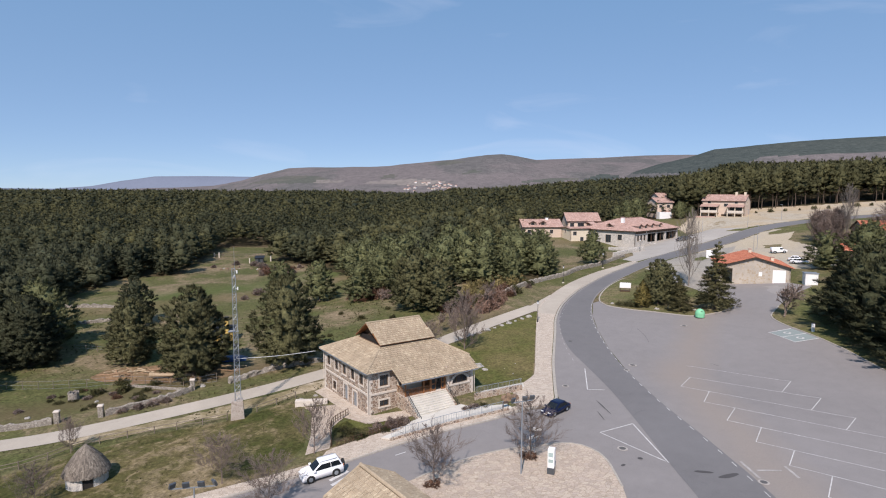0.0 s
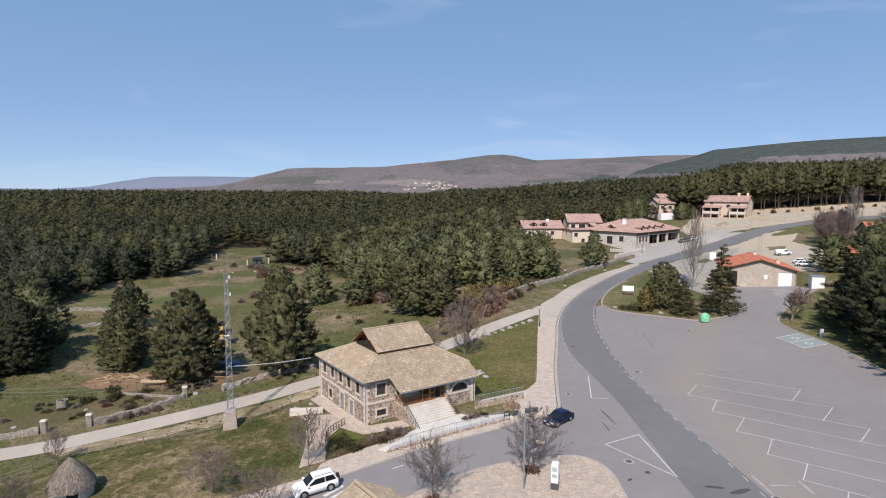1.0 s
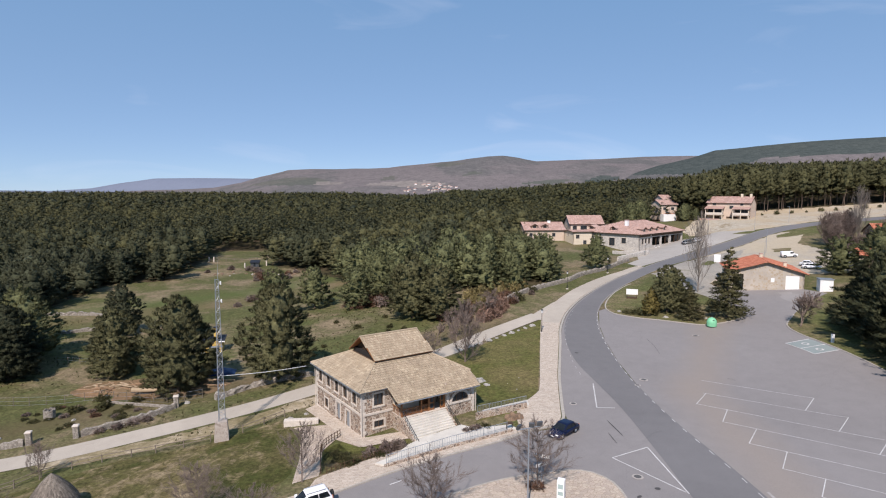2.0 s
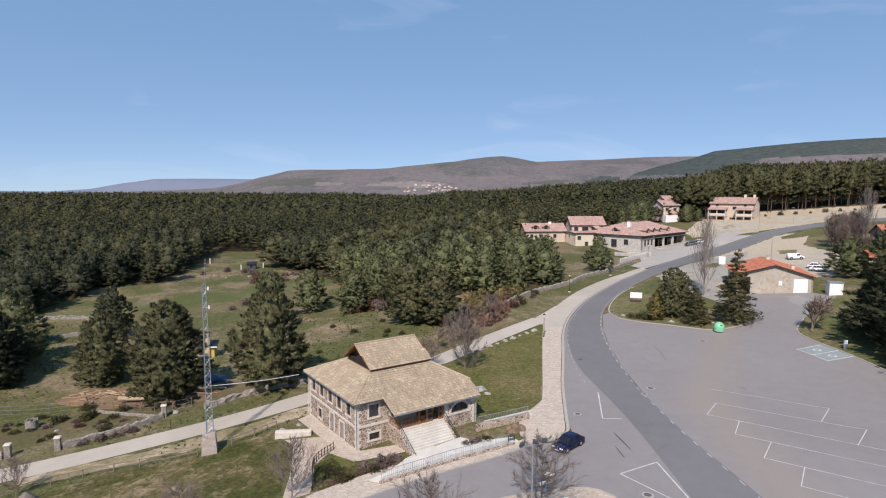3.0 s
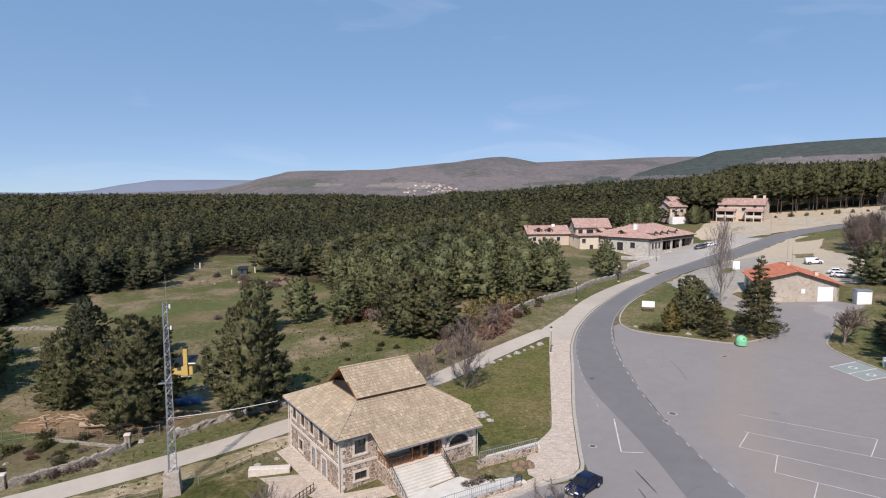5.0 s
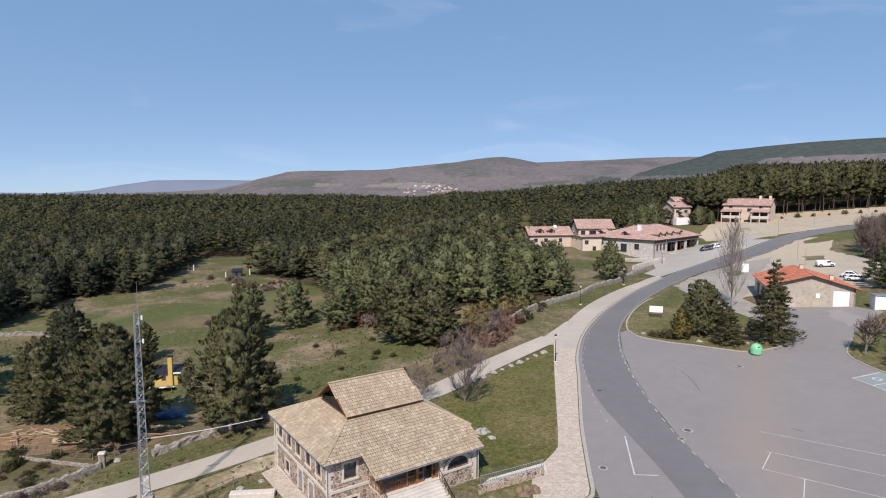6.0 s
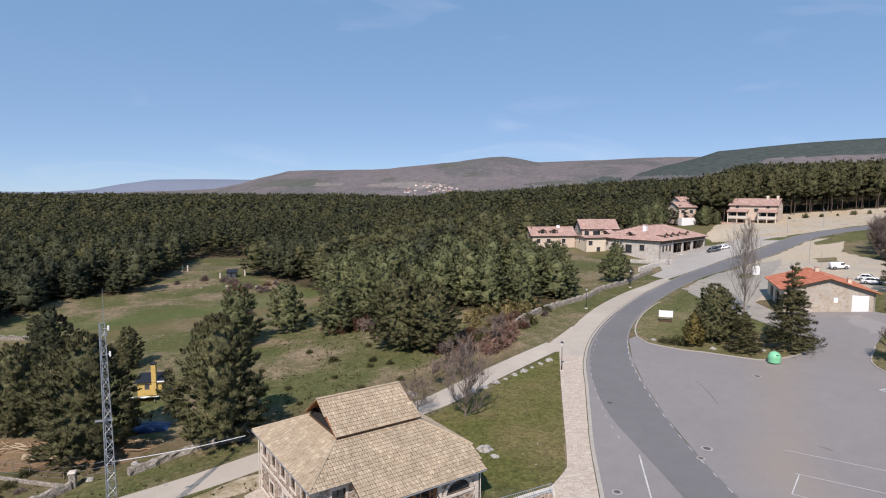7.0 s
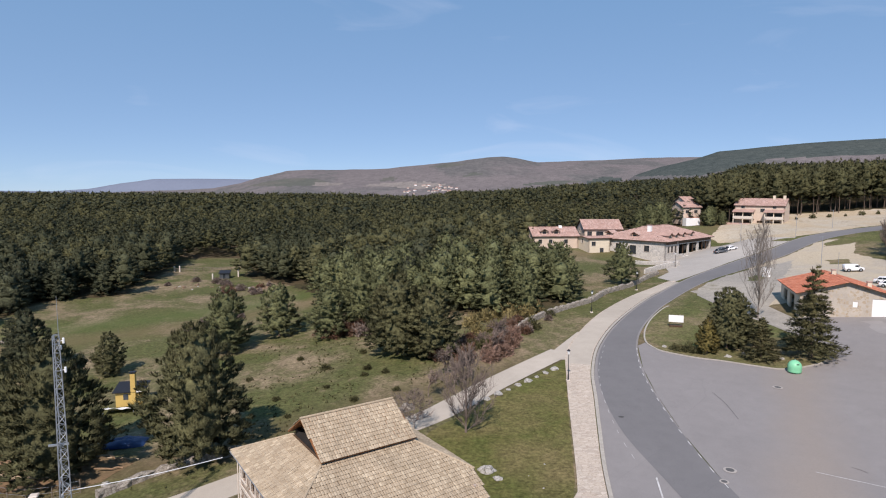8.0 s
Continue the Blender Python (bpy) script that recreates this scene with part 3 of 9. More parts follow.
def band(name, line, w, lift, mat, label, category="ground", height=0.0, kind="structure", parent=None):
    """A strip of width w along a line; with a height it is a kerb with sides."""
    rows = sides(line)
    v, f = [], []
    for p, s in rows:
        z = gz(p.x, p.y) + lift
        for k, dz in ((0.5, -height), (0.5, 0), (-0.5, 0), (-0.5, -height)):
            q = p + s * w * k
            v.append((q.x, q.y, z + dz))
    for i in range(len(rows) - 1):
        a, b = i * 4, i * 4 + 4
        f.append((a + 1, a + 2, b + 2, b + 1))
        if height:
            f += [(a, a + 1, b + 1, b), (a + 2, a + 3, b + 3, b + 2)]
    if height:
        f += [(0, 3, 2, 1), (len(v) - 4, len(v) - 3, len(v) - 2, len(v) - 1)]
    ob = finish(name, v, f, mat, parent)
    bm = bmesh.new()
    bm.from_mesh(ob.data)
    bmesh.ops.recalc_face_normals(bm, faces=bm.faces)
    bm.to_mesh(ob.data)
    bm.free()
    if not height:
        for p in ob.data.polygons:
            if p.normal.z < 0:
                p.flip()
    return tagged(ob, label, category, kind=kind)


ground_sheet()

# ---- road, car park, paths ----
ROAD_LEFT = [(17.0, -60), (16.5, 0), (16.0, 50), (15.6, 62), (15.2, 74), (15.3, 86), (16.8, 96), (18.2, 104), (20.0, 114), (22.0, 125), (26.0, 138), (33.7, 154), (46.8, 175), (64.5, 197), (84, 217), (104.5, 234.5), (120, 247), (134, 253.5), (154, 258), (190, 262), (260, 272)]
ROAD_RIGHT = [(34.0, -60), (32.8, 0), (31.5, 50), (30.4, 66), (28.6, 80), (27.8, 93), (27.8, 104), (28.5, 115.5), (29.8, 126), (32.5, 138), (37.4, 150), (46.6, 166), (57, 179.5), (68.1, 191.5), (83, 204), (103.4, 222), (121, 237.5), (134.7, 245), (152, 249.5), (190, 254), (260, 264)]
left_edge, right_edge = smooth_line(ROAD_LEFT), smooth_line(ROAD_RIGHT)
draped("road", [*left_edge, *right_edge[::-1]], 0.07, M["lot"], "grey worn asphalt of the curving main road", category="road")
# the darker, newer carriageway swings from the bend towards the bottom
dark_l = smooth_line([(26.0, -60), (25.3, 0), (24.6, 50), (24.1, 62), (23.8, 72), (23.2, 84), (22.1, 94), (20.8, 104), (21.0, 114), (22.5, 125), (26.4, 138), (34.1, 154), (47.2, 174.8), (64.9, 196.6), (84.4, 216.6), (104.9, 234), (120.3, 246.5), (134.2, 253), (154, 257.5), (190, 261.5), (258, 271)])
dark_r = smooth_line([(34.6, -60), (33.5, 0), (32.2, 50), (30.9, 66), (28.9, 80), (27.9, 93), (27.7, 104), (28.3, 115.5), (29.5, 126), (32.2, 138), (37.0, 150), (46.2, 166), (56.6, 179.5), (67.7, 191.6), (82.6, 204.2), (103, 222.3), (120.7, 237.8), (134.5, 245.3), (152, 249.9), (190, 254.4), (258, 264.5)])
draped("carriageway", [*dark_l, *dark_r[::-1]], 0.085, M["road"], "dark asphalt carriageway sweeping round the bend", category="road")
draped("car_park", [(34.8, -60), (33.6, 0), (32.4, 45), (30.6, 66), (28.7, 80), (27.9, 93), (27.8, 104), (28.5, 115.5), (29.8, 126), (32.4, 137.5), (34.6, 139.5), (36.8, 133.3), (43, 129.4), (51.1, 125.0), (59.4, 127.7), (62.0, 133), (62.5, 141), (66, 149.5), (71.5, 150.5), (81.8, 145.7), (84.5, 140.0), (77, 134.5), (69.5, 126.6), (65.2, 120.3), (64.4, 115.5), (64.9, 111.5), (65.8, 105.7), (66.4, 98.5), (66.3, 94), (66.2, 86), (65.8, 75), (66, 45), (66, -60)], 0.06, M["lot"], "wide pale grey asphalt car park", category="car park")
# side road and forecourt in front of the stone house
draped("side_road", [(16.5, 78), (13, 78.2), (10.0, 77.6), (6.0, 74.9), (0.1, 71.6), (-6.6, 68.0), (-11.5, 64.8), (-19, 60.4), (-30, 54.5), (-45, 47), (-48, 40), (-20, 40), (-14, 50), (-8, 57.5), (-3.6, 60.0), (0.2, 63.0), (5.4, 65.8), (10.8, 67.4), (14.2, 67.8), (16.4, 66.4), (17.6, 63.8), (17.9, 58), (17.4, 52), (17, 45), (22, 45), (22, 78)], 0.062, M["lot"], "grey asphalt side road joining the main road", category="road")
# paving
plaza = smooth_line([(-3.6, 60.0), (0.2, 63.0), (5.4, 65.8), (10.8, 67.4), (14.2, 67.7), (16.3, 66.3), (17.4, 63.6), (17.6, 58)], 1.2) + [(17.0, 50), (16, 42), (-6, 42), (-12, 50), (-8, 57)]
draped("plaza", plaza, 0.17, M["flags"], "pale flagstone island beside the side road", skirt=0.14, category="pavement")
band("plaza_kerb", plaza[:-5], 0.22, 0.19, M["kerb"], "rounded granite kerb of the paved island", "kerb", 0.14)
pave = [(10.4, 78.6), (12.4, 79.2), (14.2, 81.0), (14.9, 85.5), (16.3, 96), (17.7, 104.2), (19.5, 114.2), (21.5, 125.3), (25.5, 138.3), (33.2, 154.4), (46.3, 175.4), (58, 190.5), (56.2, 191.8), (43.6, 177.6), (31.4, 160.3), (23.2, 144.4), (19.2, 133.5), (17.2, 122), (15.2, 108), (13.2, 93.5), (12.4, 90.5), (10.0, 86.6), (9.0, 84.6), (8.6, 80)]
draped("pavement", smooth_line(pave + pave[:1], 1.5)[:-1], 0.17, M["pave"], "pinkish flagstone pavement along the road", skirt=0.13, category="pavement")
draped("upper_pavement", smooth_line([(21.9, 127.6), (25.3, 138.3), (33.0, 154.4), (46.1, 175.4), (57.6, 190.3)], 1.5) + smooth_line([(56.4, 191.4), (43.8, 177.4), (31.6, 160.1), (23.4, 144.2), (19.5, 133.5), (18.4, 128.5)], 1.5), 0.18, M["track"], "pale smooth concrete footway along the road", category="pavement")
band("pavement_kerb", smooth_line([(6.0, 75.1), (10.0, 77.8), (12.4, 78.8), (14.5, 80.8), (15.2, 85.5), (16.6, 96), (18.0, 104.1), (19.8, 114.1), (21.8, 125.2), (25.8, 138.2), (33.5, 154.2), (46.6, 175.2), (58.4, 190.2)], 1.2), 0.42, 0.20, M["kerb"], "granite kerb between pavement and road", "kerb", 0.16)
front_walk = [(-20, 62.2), (-12.2, 66.4), (-7, 69.6), (-0.4, 73.2), (5.6, 76.4), (9.2, 79.2), (10.4, 78.2), (6.1, 75.1), (0.2, 71.8), (-6.5, 68.2), (-11.4, 65.0), (-19, 60.6), (-30, 54.7), (-45, 47.2), (-46, 49.4), (-31, 57)]
draped("front_walk", front_walk, 0.16, M["pave"], "narrow flagstone footway along the side road", skirt=0.12, category="pavement")
band("front_kerb", smooth_line([(-45, 47.1), (-30, 54.6), (-19, 60.5), (-11.4, 64.9), (-6.5, 68.1), (0.2, 71.7), (6.1, 75.0), (9.9, 77.7)], 1.5), 0.22, 0.18, M["kerb"], "granite kerb along the side road", "kerb", 0.14)
# gravel track past the stone house
track_mid = smooth_line([(-100, 62), (-80, 68.5), (-60, 74), (-53.7, 76), (-47.6, 79), (-41.3, 82.5), (-34.5, 86.5), (-27.3, 91.4), (-21.5, 96), (-15, 101), (-8, 105.4), (-1.5, 110.4), (5.2, 118.8), (12.3, 127.3), (18.6, 134.6)])
band("track", track_mid, 4.3, 0.06, M["track"], "pale compacted gravel track", "track")
draped("track_mouth", [(19.6, 130.5), (17.6, 130.4), (13.0, 128.4), (17.5, 135.5), (23.5, 146), (25.5, 146), (22, 136)], 0.072, M["track"], "pale concrete mouth where the track meets the pavement", category="pavement")
# verges and meadows
draped("bare_verge", ragged([(-50, 73), (-40, 76.8), (-32, 80.5), (-24, 86), (-19.5, 90), (-17.5, 92.5), (-20, 94), (-26, 89), (-33, 84), (-40, 80), (-52, 74.7)], 0.9), 0.03, M["verge"], "bare sandy verge beside the track", category="ground")
draped("house_lawn", [(-2.5, 105), (4.5, 113), (12, 122.6), (18.6, 130.8), (18.8, 130.0), (17.0, 121.5), (15.0, 108), (13.0, 93.5), (12.2, 90.4), (9.8, 86.8), (5.5, 87.5), (1.5, 93), (-4, 100)], 0.035, M["lawn"], "mown green lawn beside the pavement", category="lawn")
draped("front_lawn", [(-62, 60), (-50, 67.5), (-41, 74.6), (-31, 78), (-24, 84), (-22, 82.5), (-19, 76), (-18, 69), (-20, 62.8), (-31, 57.3), (-46, 50), (-62, 46)], 0.035, M["front_turf"], "green front lawn with dry patches", category="lawn")
island_edge = smooth_line([(34.3, 138.5), (35.0, 135.2), (36.6, 133.3), (40, 130.7), (43, 129.4), (47, 127.0), (51.1, 125.0), (55.5, 125.6), (59.4, 127.7), (61.0, 133), (60, 140), (57, 148), (53.5, 157), (50.5, 163.5), (47.5, 165.5), (41.5, 157), (37.2, 148.5), (34.9, 142), (34.3, 138.5)], 1.5)
draped("island_lawn", island_edge[:-1], 0.15, M["meadow"], "green planted island between road and car park", skirt=0.12, category="lawn")
draped("poplar_gravel", [(61.4, 134), (62.5, 141), (66, 149.5), (66, 160), (70, 180), (68, 190), (60, 181), (57, 174), (57.5, 160), (60, 147), (61, 139)], 0.055, M["grey_gravel"], "grey gravel round the poplar behind the island", category="ground")
at_ = next(k for k, p in enumerate(island_edge) if p[0] > 57 and p[1] > 134)
back_ = next(k for k, p in enumerate(island_edge) if k > at_ and p[0] < 48)
band("island_kerb", [*island_edge[back_:-1], *island_edge[:at_]], 0.28, 0.17, M["kerb"], "pale kerb round the planted island", "kerb", 0.15)
draped("island_gravel", ragged([(62, 134), (62.6, 141), (64.5, 149.5), (66, 160), (74, 170), (100, 212), (84, 203), (68.5, 191), (58, 178.5), (60, 167), (62, 150)], 1), 0.05, M["grey_gravel"], "grey gravel yard behind the planted island", category="ground")
draped("upper_gravel", ragged([(66, 160), (84, 163), (101, 158), (112, 172), (118, 196), (119, 214), (134, 236), (128, 241), (120, 236.5), (103, 221), (84, 204), (70, 180)], 1.1), 0.045, M["yard"], "sandy open yard beside the road", category="ground")
draped("grass_verge", ragged([(112, 176), (130, 185), (170, 200), (220, 235), (230, 255), (190, 252), (155, 248.5), (140, 242), (132, 230), (122, 205)], 1.2), 0.055, M["field"], "rough grass verge beside the far road", category="ground")
draped("right_lawn", [(64.7, 120.6), (69.6, 126.8), (77, 134.8), (84.6, 140.2), (92, 138), (104, 120), (100, 84), (72, 76), (65.6, 76), (65.75, 86), (65.9, 94), (65.95, 98.5), (65.4, 105.7), (64.5, 111.5), (64.0, 115.5)], 0.14, M["meadow"], "grass bank under the dark conifers", skirt=0.1, category="lawn")
band("right_kerb", smooth_line([(65.6, 76), (65.75, 86), (65.9, 94), (65.95, 98.5), (65.4, 105.7), (64.5, 111.5), (64.0, 115.5), (64.7, 120.4), (69.5, 126.7)], 1.5), 0.25, 0.16, M["kerb"], "kerb along the grass bank", "kerb", 0.14)
draped("hotel_yard", [(62, 207), (69.5, 239.5), (84, 254), (101, 271.5), (109, 266), (114, 258), (122, 250), (119.6, 247.4), (104, 235), (83.6, 217.6), (64.4, 197.6), (58, 191.5), (56, 199)], 0.06, M["gravel"], "pale forecourt of the long inn", category="forecourt")
draped("house_yard", ragged([(112, 258), (122, 250.5), (134.2, 254.5), (154, 259.5), (190, 263.5), (255, 272), (270, 318), (200, 315), (150, 313), (120, 303), (104, 280)], 1.5), 0.05, M["dirt"], "bare sandy ground before the tall house", category="ground")
draped("log_yard", ragged([(-65, 100.5), (-58, 97.5), (-48, 95.8), (-41, 96.5), (-36.5, 100), (-41, 104.5), (-52, 106.5), (-63, 106)], 1.8), 0.03, M["litter"], "churned rusty ground of the log yard", category="ground")

for k, ring in enumerate(([(112, 248), (117, 245.5), (121, 245), (124.5, 250.5), (121, 250), (116, 251)], [(119, 230), (128, 230), (139, 235), (146, 240), (140, 243), (131, 239.5), (124, 236)], [(104, 200), (109, 199), (112, 206), (107, 208)], [(74, 186), (77, 184.5), (81, 189.5), (79, 192.5)])):
    draped("grass_patch", ragged(ring, 0.9), 0.062, M["meadow"], "ragged patch of green grass on the sandy yard", category="grass")

# ---- painted markings ----
def stripe(name, a, b, w=0.10, lift=0.075, label="thin white painted line", mat=None, group="painted lines"):
    n = max(2, int(math.dist(a, b) / 2))
    line = [(a[0] + (b[0] - a[0]) * i / n, a[1] + (b[1] - a[1]) * i / n) for i in range(n + 1)]
    ob = band(name, line, w, lift, mat or M["paint"], label, "road marking")
    return tagged(ob, group=group)


BAYS = [((38.1, 95.2), (50.7, 87.6)), ((36.3, 90.0), (51.2, 81.0)), ((33.8, 86.0), (51.6, 74.4)), ((34.8, 80.1), (52.2, 68.4)), ((35.2, 74.0), (52.8, 62.2)), ((35.9, 68.0), (53.2, 56.2)), ((36.7, 62.4), (53.8, 50.2)), ((37.0, 56.1), (54.2, 44.2))]
for k, (a, b) in enumerate(BAYS):
    stripe("bay_line", a, b)
    if k < 7:
        c, d = BAYS[k + 1]
        u = Vector((d[0] - c[0], d[1] - c[1])).normalized()
        e = Vector(c) + u * (Vector((b[0] - c[0], b[1] - c[1])).dot(u) - 0.9)
        stripe("bay_end_line", b, tuple(e))
        if k:
            g = Vector(a) + Vector((b[0] - a[0], b[1] - a[1])).normalized() * (3.9 if k > 1 else 0.4)
            stripe("bay_end_line", tuple(g), c)
for a, b in (((21.4, 94.1), (19.85, 84.9)), ((19.85, 84.9), (22.3, 84.7)), ((18.3, 70.6), (23.0, 73.1)), ((23.0, 73.1), (24.0, 63.0)), ((18.3, 70.6), (23.8, 63.3))):
    stripe("junction_line", a, b, 0.16, 0.1)
for a, b in (((31.9, 63.3), (32.2, 59.7)), ((32.7, 61.35), (35.3, 61.3)), ((36.1, 62.2), (36.25, 59.7))):
    stripe("worn_marking", a, b, 0.3, 0.078, "faint worn white marking", M["worn_paint"])
# broken edge line between carriageway and car park
edge = smooth_line([(31.9, 50), (30.6, 66), (28.75, 80), (27.75, 93), (27.6, 104), (28.2, 115.5), (29.4, 126), (32.0, 137)], 1.0)
for i in range(0, len(edge) - 1, 3):
    stripe("edge_dash", edge[i], edge[i + 1], 0.10, 0.1, "short white edge dash", group="edge dashes")
edge = smooth_line([(20.3, 98), (20.2, 104), (20.9, 114), (22.7, 125), (26.6, 137.6)], 1.0)
for i in range(0, len(edge) - 1, 3):
    stripe("edge_dash", edge[i], edge[i + 1], 0.045, 0.1, "short white edge dash", group="edge dashes")
# parking bays for wheelchair users: washed green ground, white border and rings
draped("reserved_bay", [(59.15, 110.55), (60.05, 107.45), (64.7, 108.4), (63.9, 111.7)], 0.072, M["bay_green"], "worn pale green reserved parking bay", category="road marking")
draped("reserved_bay", [(60.05, 107.4), (60.6, 104.4), (65.2, 105.3), (64.7, 108.3)], 0.072, M["bay_green"], "worn pale green reserved parking bay", category="road marking")
for a, b in (((59.15, 110.55), (63.9, 111.7)), ((60.05, 107.45), (64.8, 108.4)), ((60.6, 104.4), (65.3, 105.3)), ((59.15, 110.7), (60.05, 107.4)), ((60.05, 107.4), (60.65, 104.25))):
    stripe("bay_border", a, b, 0.24, 0.08)
for cx, cy in ((62.0, 109.5), (62.6, 106.3)):
    ring = [(cx + 0.5 * math.cos(k * math.tau / 16), cy + 0.5 * math.sin(k * math.tau / 16)) for k in range(17)]
    band("bay_symbol", ring, 0.34, 0.08, M["paint"], "white painted ring symbol on the bay", "road marking")
for a, b in (((-12.9, 60.6), (-11.3, 62.5)), ((-12.5, 59.6), (-10.7, 61.7)), ((-2.4, 68.0), (-1.2, 68.7)), ((-6.4, 65.6), (-5.2, 66.3))):
    stripe("side_road_line", a, b, 0.45 if b[0] < -9 else 0.14, 0.075)

# ---- distant hills ----
def profile(table, a):
    return np.interp(a, [p[0] for p in table], [p[1] for p in table])


def inside(px, py, poly):
    c = np.zeros(px.shape, bool)
    for (x0, y0), (x1, y1) in zip(poly, poly[1:] + poly[:1]):
        cross = (y0 > py) != (y1 > py)
        with np.errstate(divide="ignore", invalid="ignore"):
            c ^= cross & (px < (x1 - x0) * (py - y0) / (y1 - y0 + 1e-12) + x0)
    return c


def hill_sheet(name, table, r0, r1, r2, mats, label, a0, a1, rough, na, nr, cover=None):
    """A ridge across a valley: rises from r0 to its crest at r1 and falls away to r2. Cover picks the growth on each patch by bearing and slope."""
    A = np.linspace(a0, a1, na)
    R = np.concatenate([np.linspace(r0, r1, nr - 5), np.linspace(r1, r2, 6)[1:]])
    verts = []
    for r in R:
        rise = float(sstep(r0, r1, r)) * (1 - 0.6 * float(sstep(r1, r2, r)))
        for a in A:
            crest = 29 + r1 * float(profile(table, a))
            wob = noise.fractal(Vector((a * r1 / 420.0, r / 420.0, 3.0)), 1.0, 2.0, 5) * rough
            z = -40 + (crest + 40) * rise + wob * (rise * (1.25 - rise))
            verts.append((a * r, r, z))
    faces = [(i * na + j, i * na + j + 1, (i + 1) * na + j + 1, (i + 1) * na + j) for i in range(nr - 1) for j in range(na - 1)]
    ob = finish(name, verts, faces, mats[0], smooth=True)
    if cover:
        V = np.array(verts)
        c = V[np.array(faces)].mean(1)
        jit = np.array([noise.noise_vector(Vector((p[0] / 45.0, p[1] / 45.0, p[2] / 30.0)))[:] for p in c])
        u, w = c[:, 0] / c[:, 1] + jit[:, 0] * 0.004, (c[:, 2] - 29.2) / c[:, 1] + jit[:, 1] * 0.0013
        slot = np.zeros(len(c), np.int32)
        for k, test in cover:
            slot[test(u, w)] = k
        for m in mats[1:]:
            ob.data.materials.append(m)
        ob.data.polygons.foreach_set("material_index", slot)
    return tagged(ob, label, "hills", kind="structure")


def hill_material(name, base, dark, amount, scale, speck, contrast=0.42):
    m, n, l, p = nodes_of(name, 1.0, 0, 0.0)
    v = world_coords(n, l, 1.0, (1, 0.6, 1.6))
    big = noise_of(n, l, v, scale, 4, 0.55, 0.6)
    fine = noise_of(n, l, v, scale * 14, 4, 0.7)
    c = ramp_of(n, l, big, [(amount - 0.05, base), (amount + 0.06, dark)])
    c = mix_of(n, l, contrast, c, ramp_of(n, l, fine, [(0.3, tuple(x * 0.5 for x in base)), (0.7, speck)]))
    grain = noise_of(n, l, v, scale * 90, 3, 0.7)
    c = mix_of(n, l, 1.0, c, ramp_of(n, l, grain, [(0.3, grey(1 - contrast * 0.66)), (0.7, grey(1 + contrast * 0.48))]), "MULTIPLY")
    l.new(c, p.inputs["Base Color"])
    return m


# distance haze is worked into these colours: moorland greyed, far range blued
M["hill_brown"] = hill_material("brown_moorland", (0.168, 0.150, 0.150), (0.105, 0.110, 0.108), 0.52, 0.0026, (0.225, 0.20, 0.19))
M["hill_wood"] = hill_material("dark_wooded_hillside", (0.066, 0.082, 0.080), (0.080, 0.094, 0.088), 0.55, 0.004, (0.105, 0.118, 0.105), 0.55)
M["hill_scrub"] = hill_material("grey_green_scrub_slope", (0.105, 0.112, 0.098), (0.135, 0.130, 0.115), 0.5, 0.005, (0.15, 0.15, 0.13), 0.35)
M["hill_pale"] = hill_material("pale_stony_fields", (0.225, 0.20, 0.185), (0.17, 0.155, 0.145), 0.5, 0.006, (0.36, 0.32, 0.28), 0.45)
# flat pale blue paints the haze of the air over the farthest range
M["hill_haze"] = hill_material("range_in_painted_haze", (0.175, 0.20, 0.255), (0.16, 0.185, 0.24), 0.5, 0.001, (0.185, 0.21, 0.26), 0.1)
hill_sheet("backdrop_range", [(-0.85, 0.0), (-0.70, -0.002), (-0.634, 0.003), (-0.58, 0.012), (-0.521, 0.0195), (-0.44, 0.0205), (-0.349, 0.0195), (-0.2, 0.014), (0.0, 0.0)], 3900, 4500, 4850, [M["hill_haze"]], "far mountain range on the horizon, blue with painted-in haze", -0.85, 0.1, 8, 120, 16)
PATCHES = [
    (2, [(-0.36, 0.008), (-0.30, 0.0205), (-0.26, 0.022), (-0.235, 0.020), (-0.215, 0.0115), (-0.28, 0.0085)]),
    (2, [(-0.134, 0.017), (-0.12, 0.0245), (-0.107, 0.0245), (-0.11, 0.0175)]),
    (2, [(0.004, 0.026), (0.028, 0.033), (0.038, 0.029), (0.012, 0.0255)]),
    (2, [(-0.055, 0.041), (-0.012, 0.0475), (0.012, 0.0455), (-0.02, 0.040)]),
    (2, [(0.10, 0.012), (0.16, 0.020), (0.20, 0.018), (0.15, 0.010)]),
    (3, [(-0.246, 0.009), (-0.24, 0.015), (-0.20, 0.014), (-0.197, 0.0095)]),
    (3, [(-0.165, 0.008), (-0.15, 0.013), (-0.06, 0.017), (-0.02, 0.012), (-0.06, 0.005)]),
    (1, [(0.203, 0.0155), (0.238, 0.026), (0.269, 0.0245), (0.268, 0.0175), (0.22, 0.013)]),
]
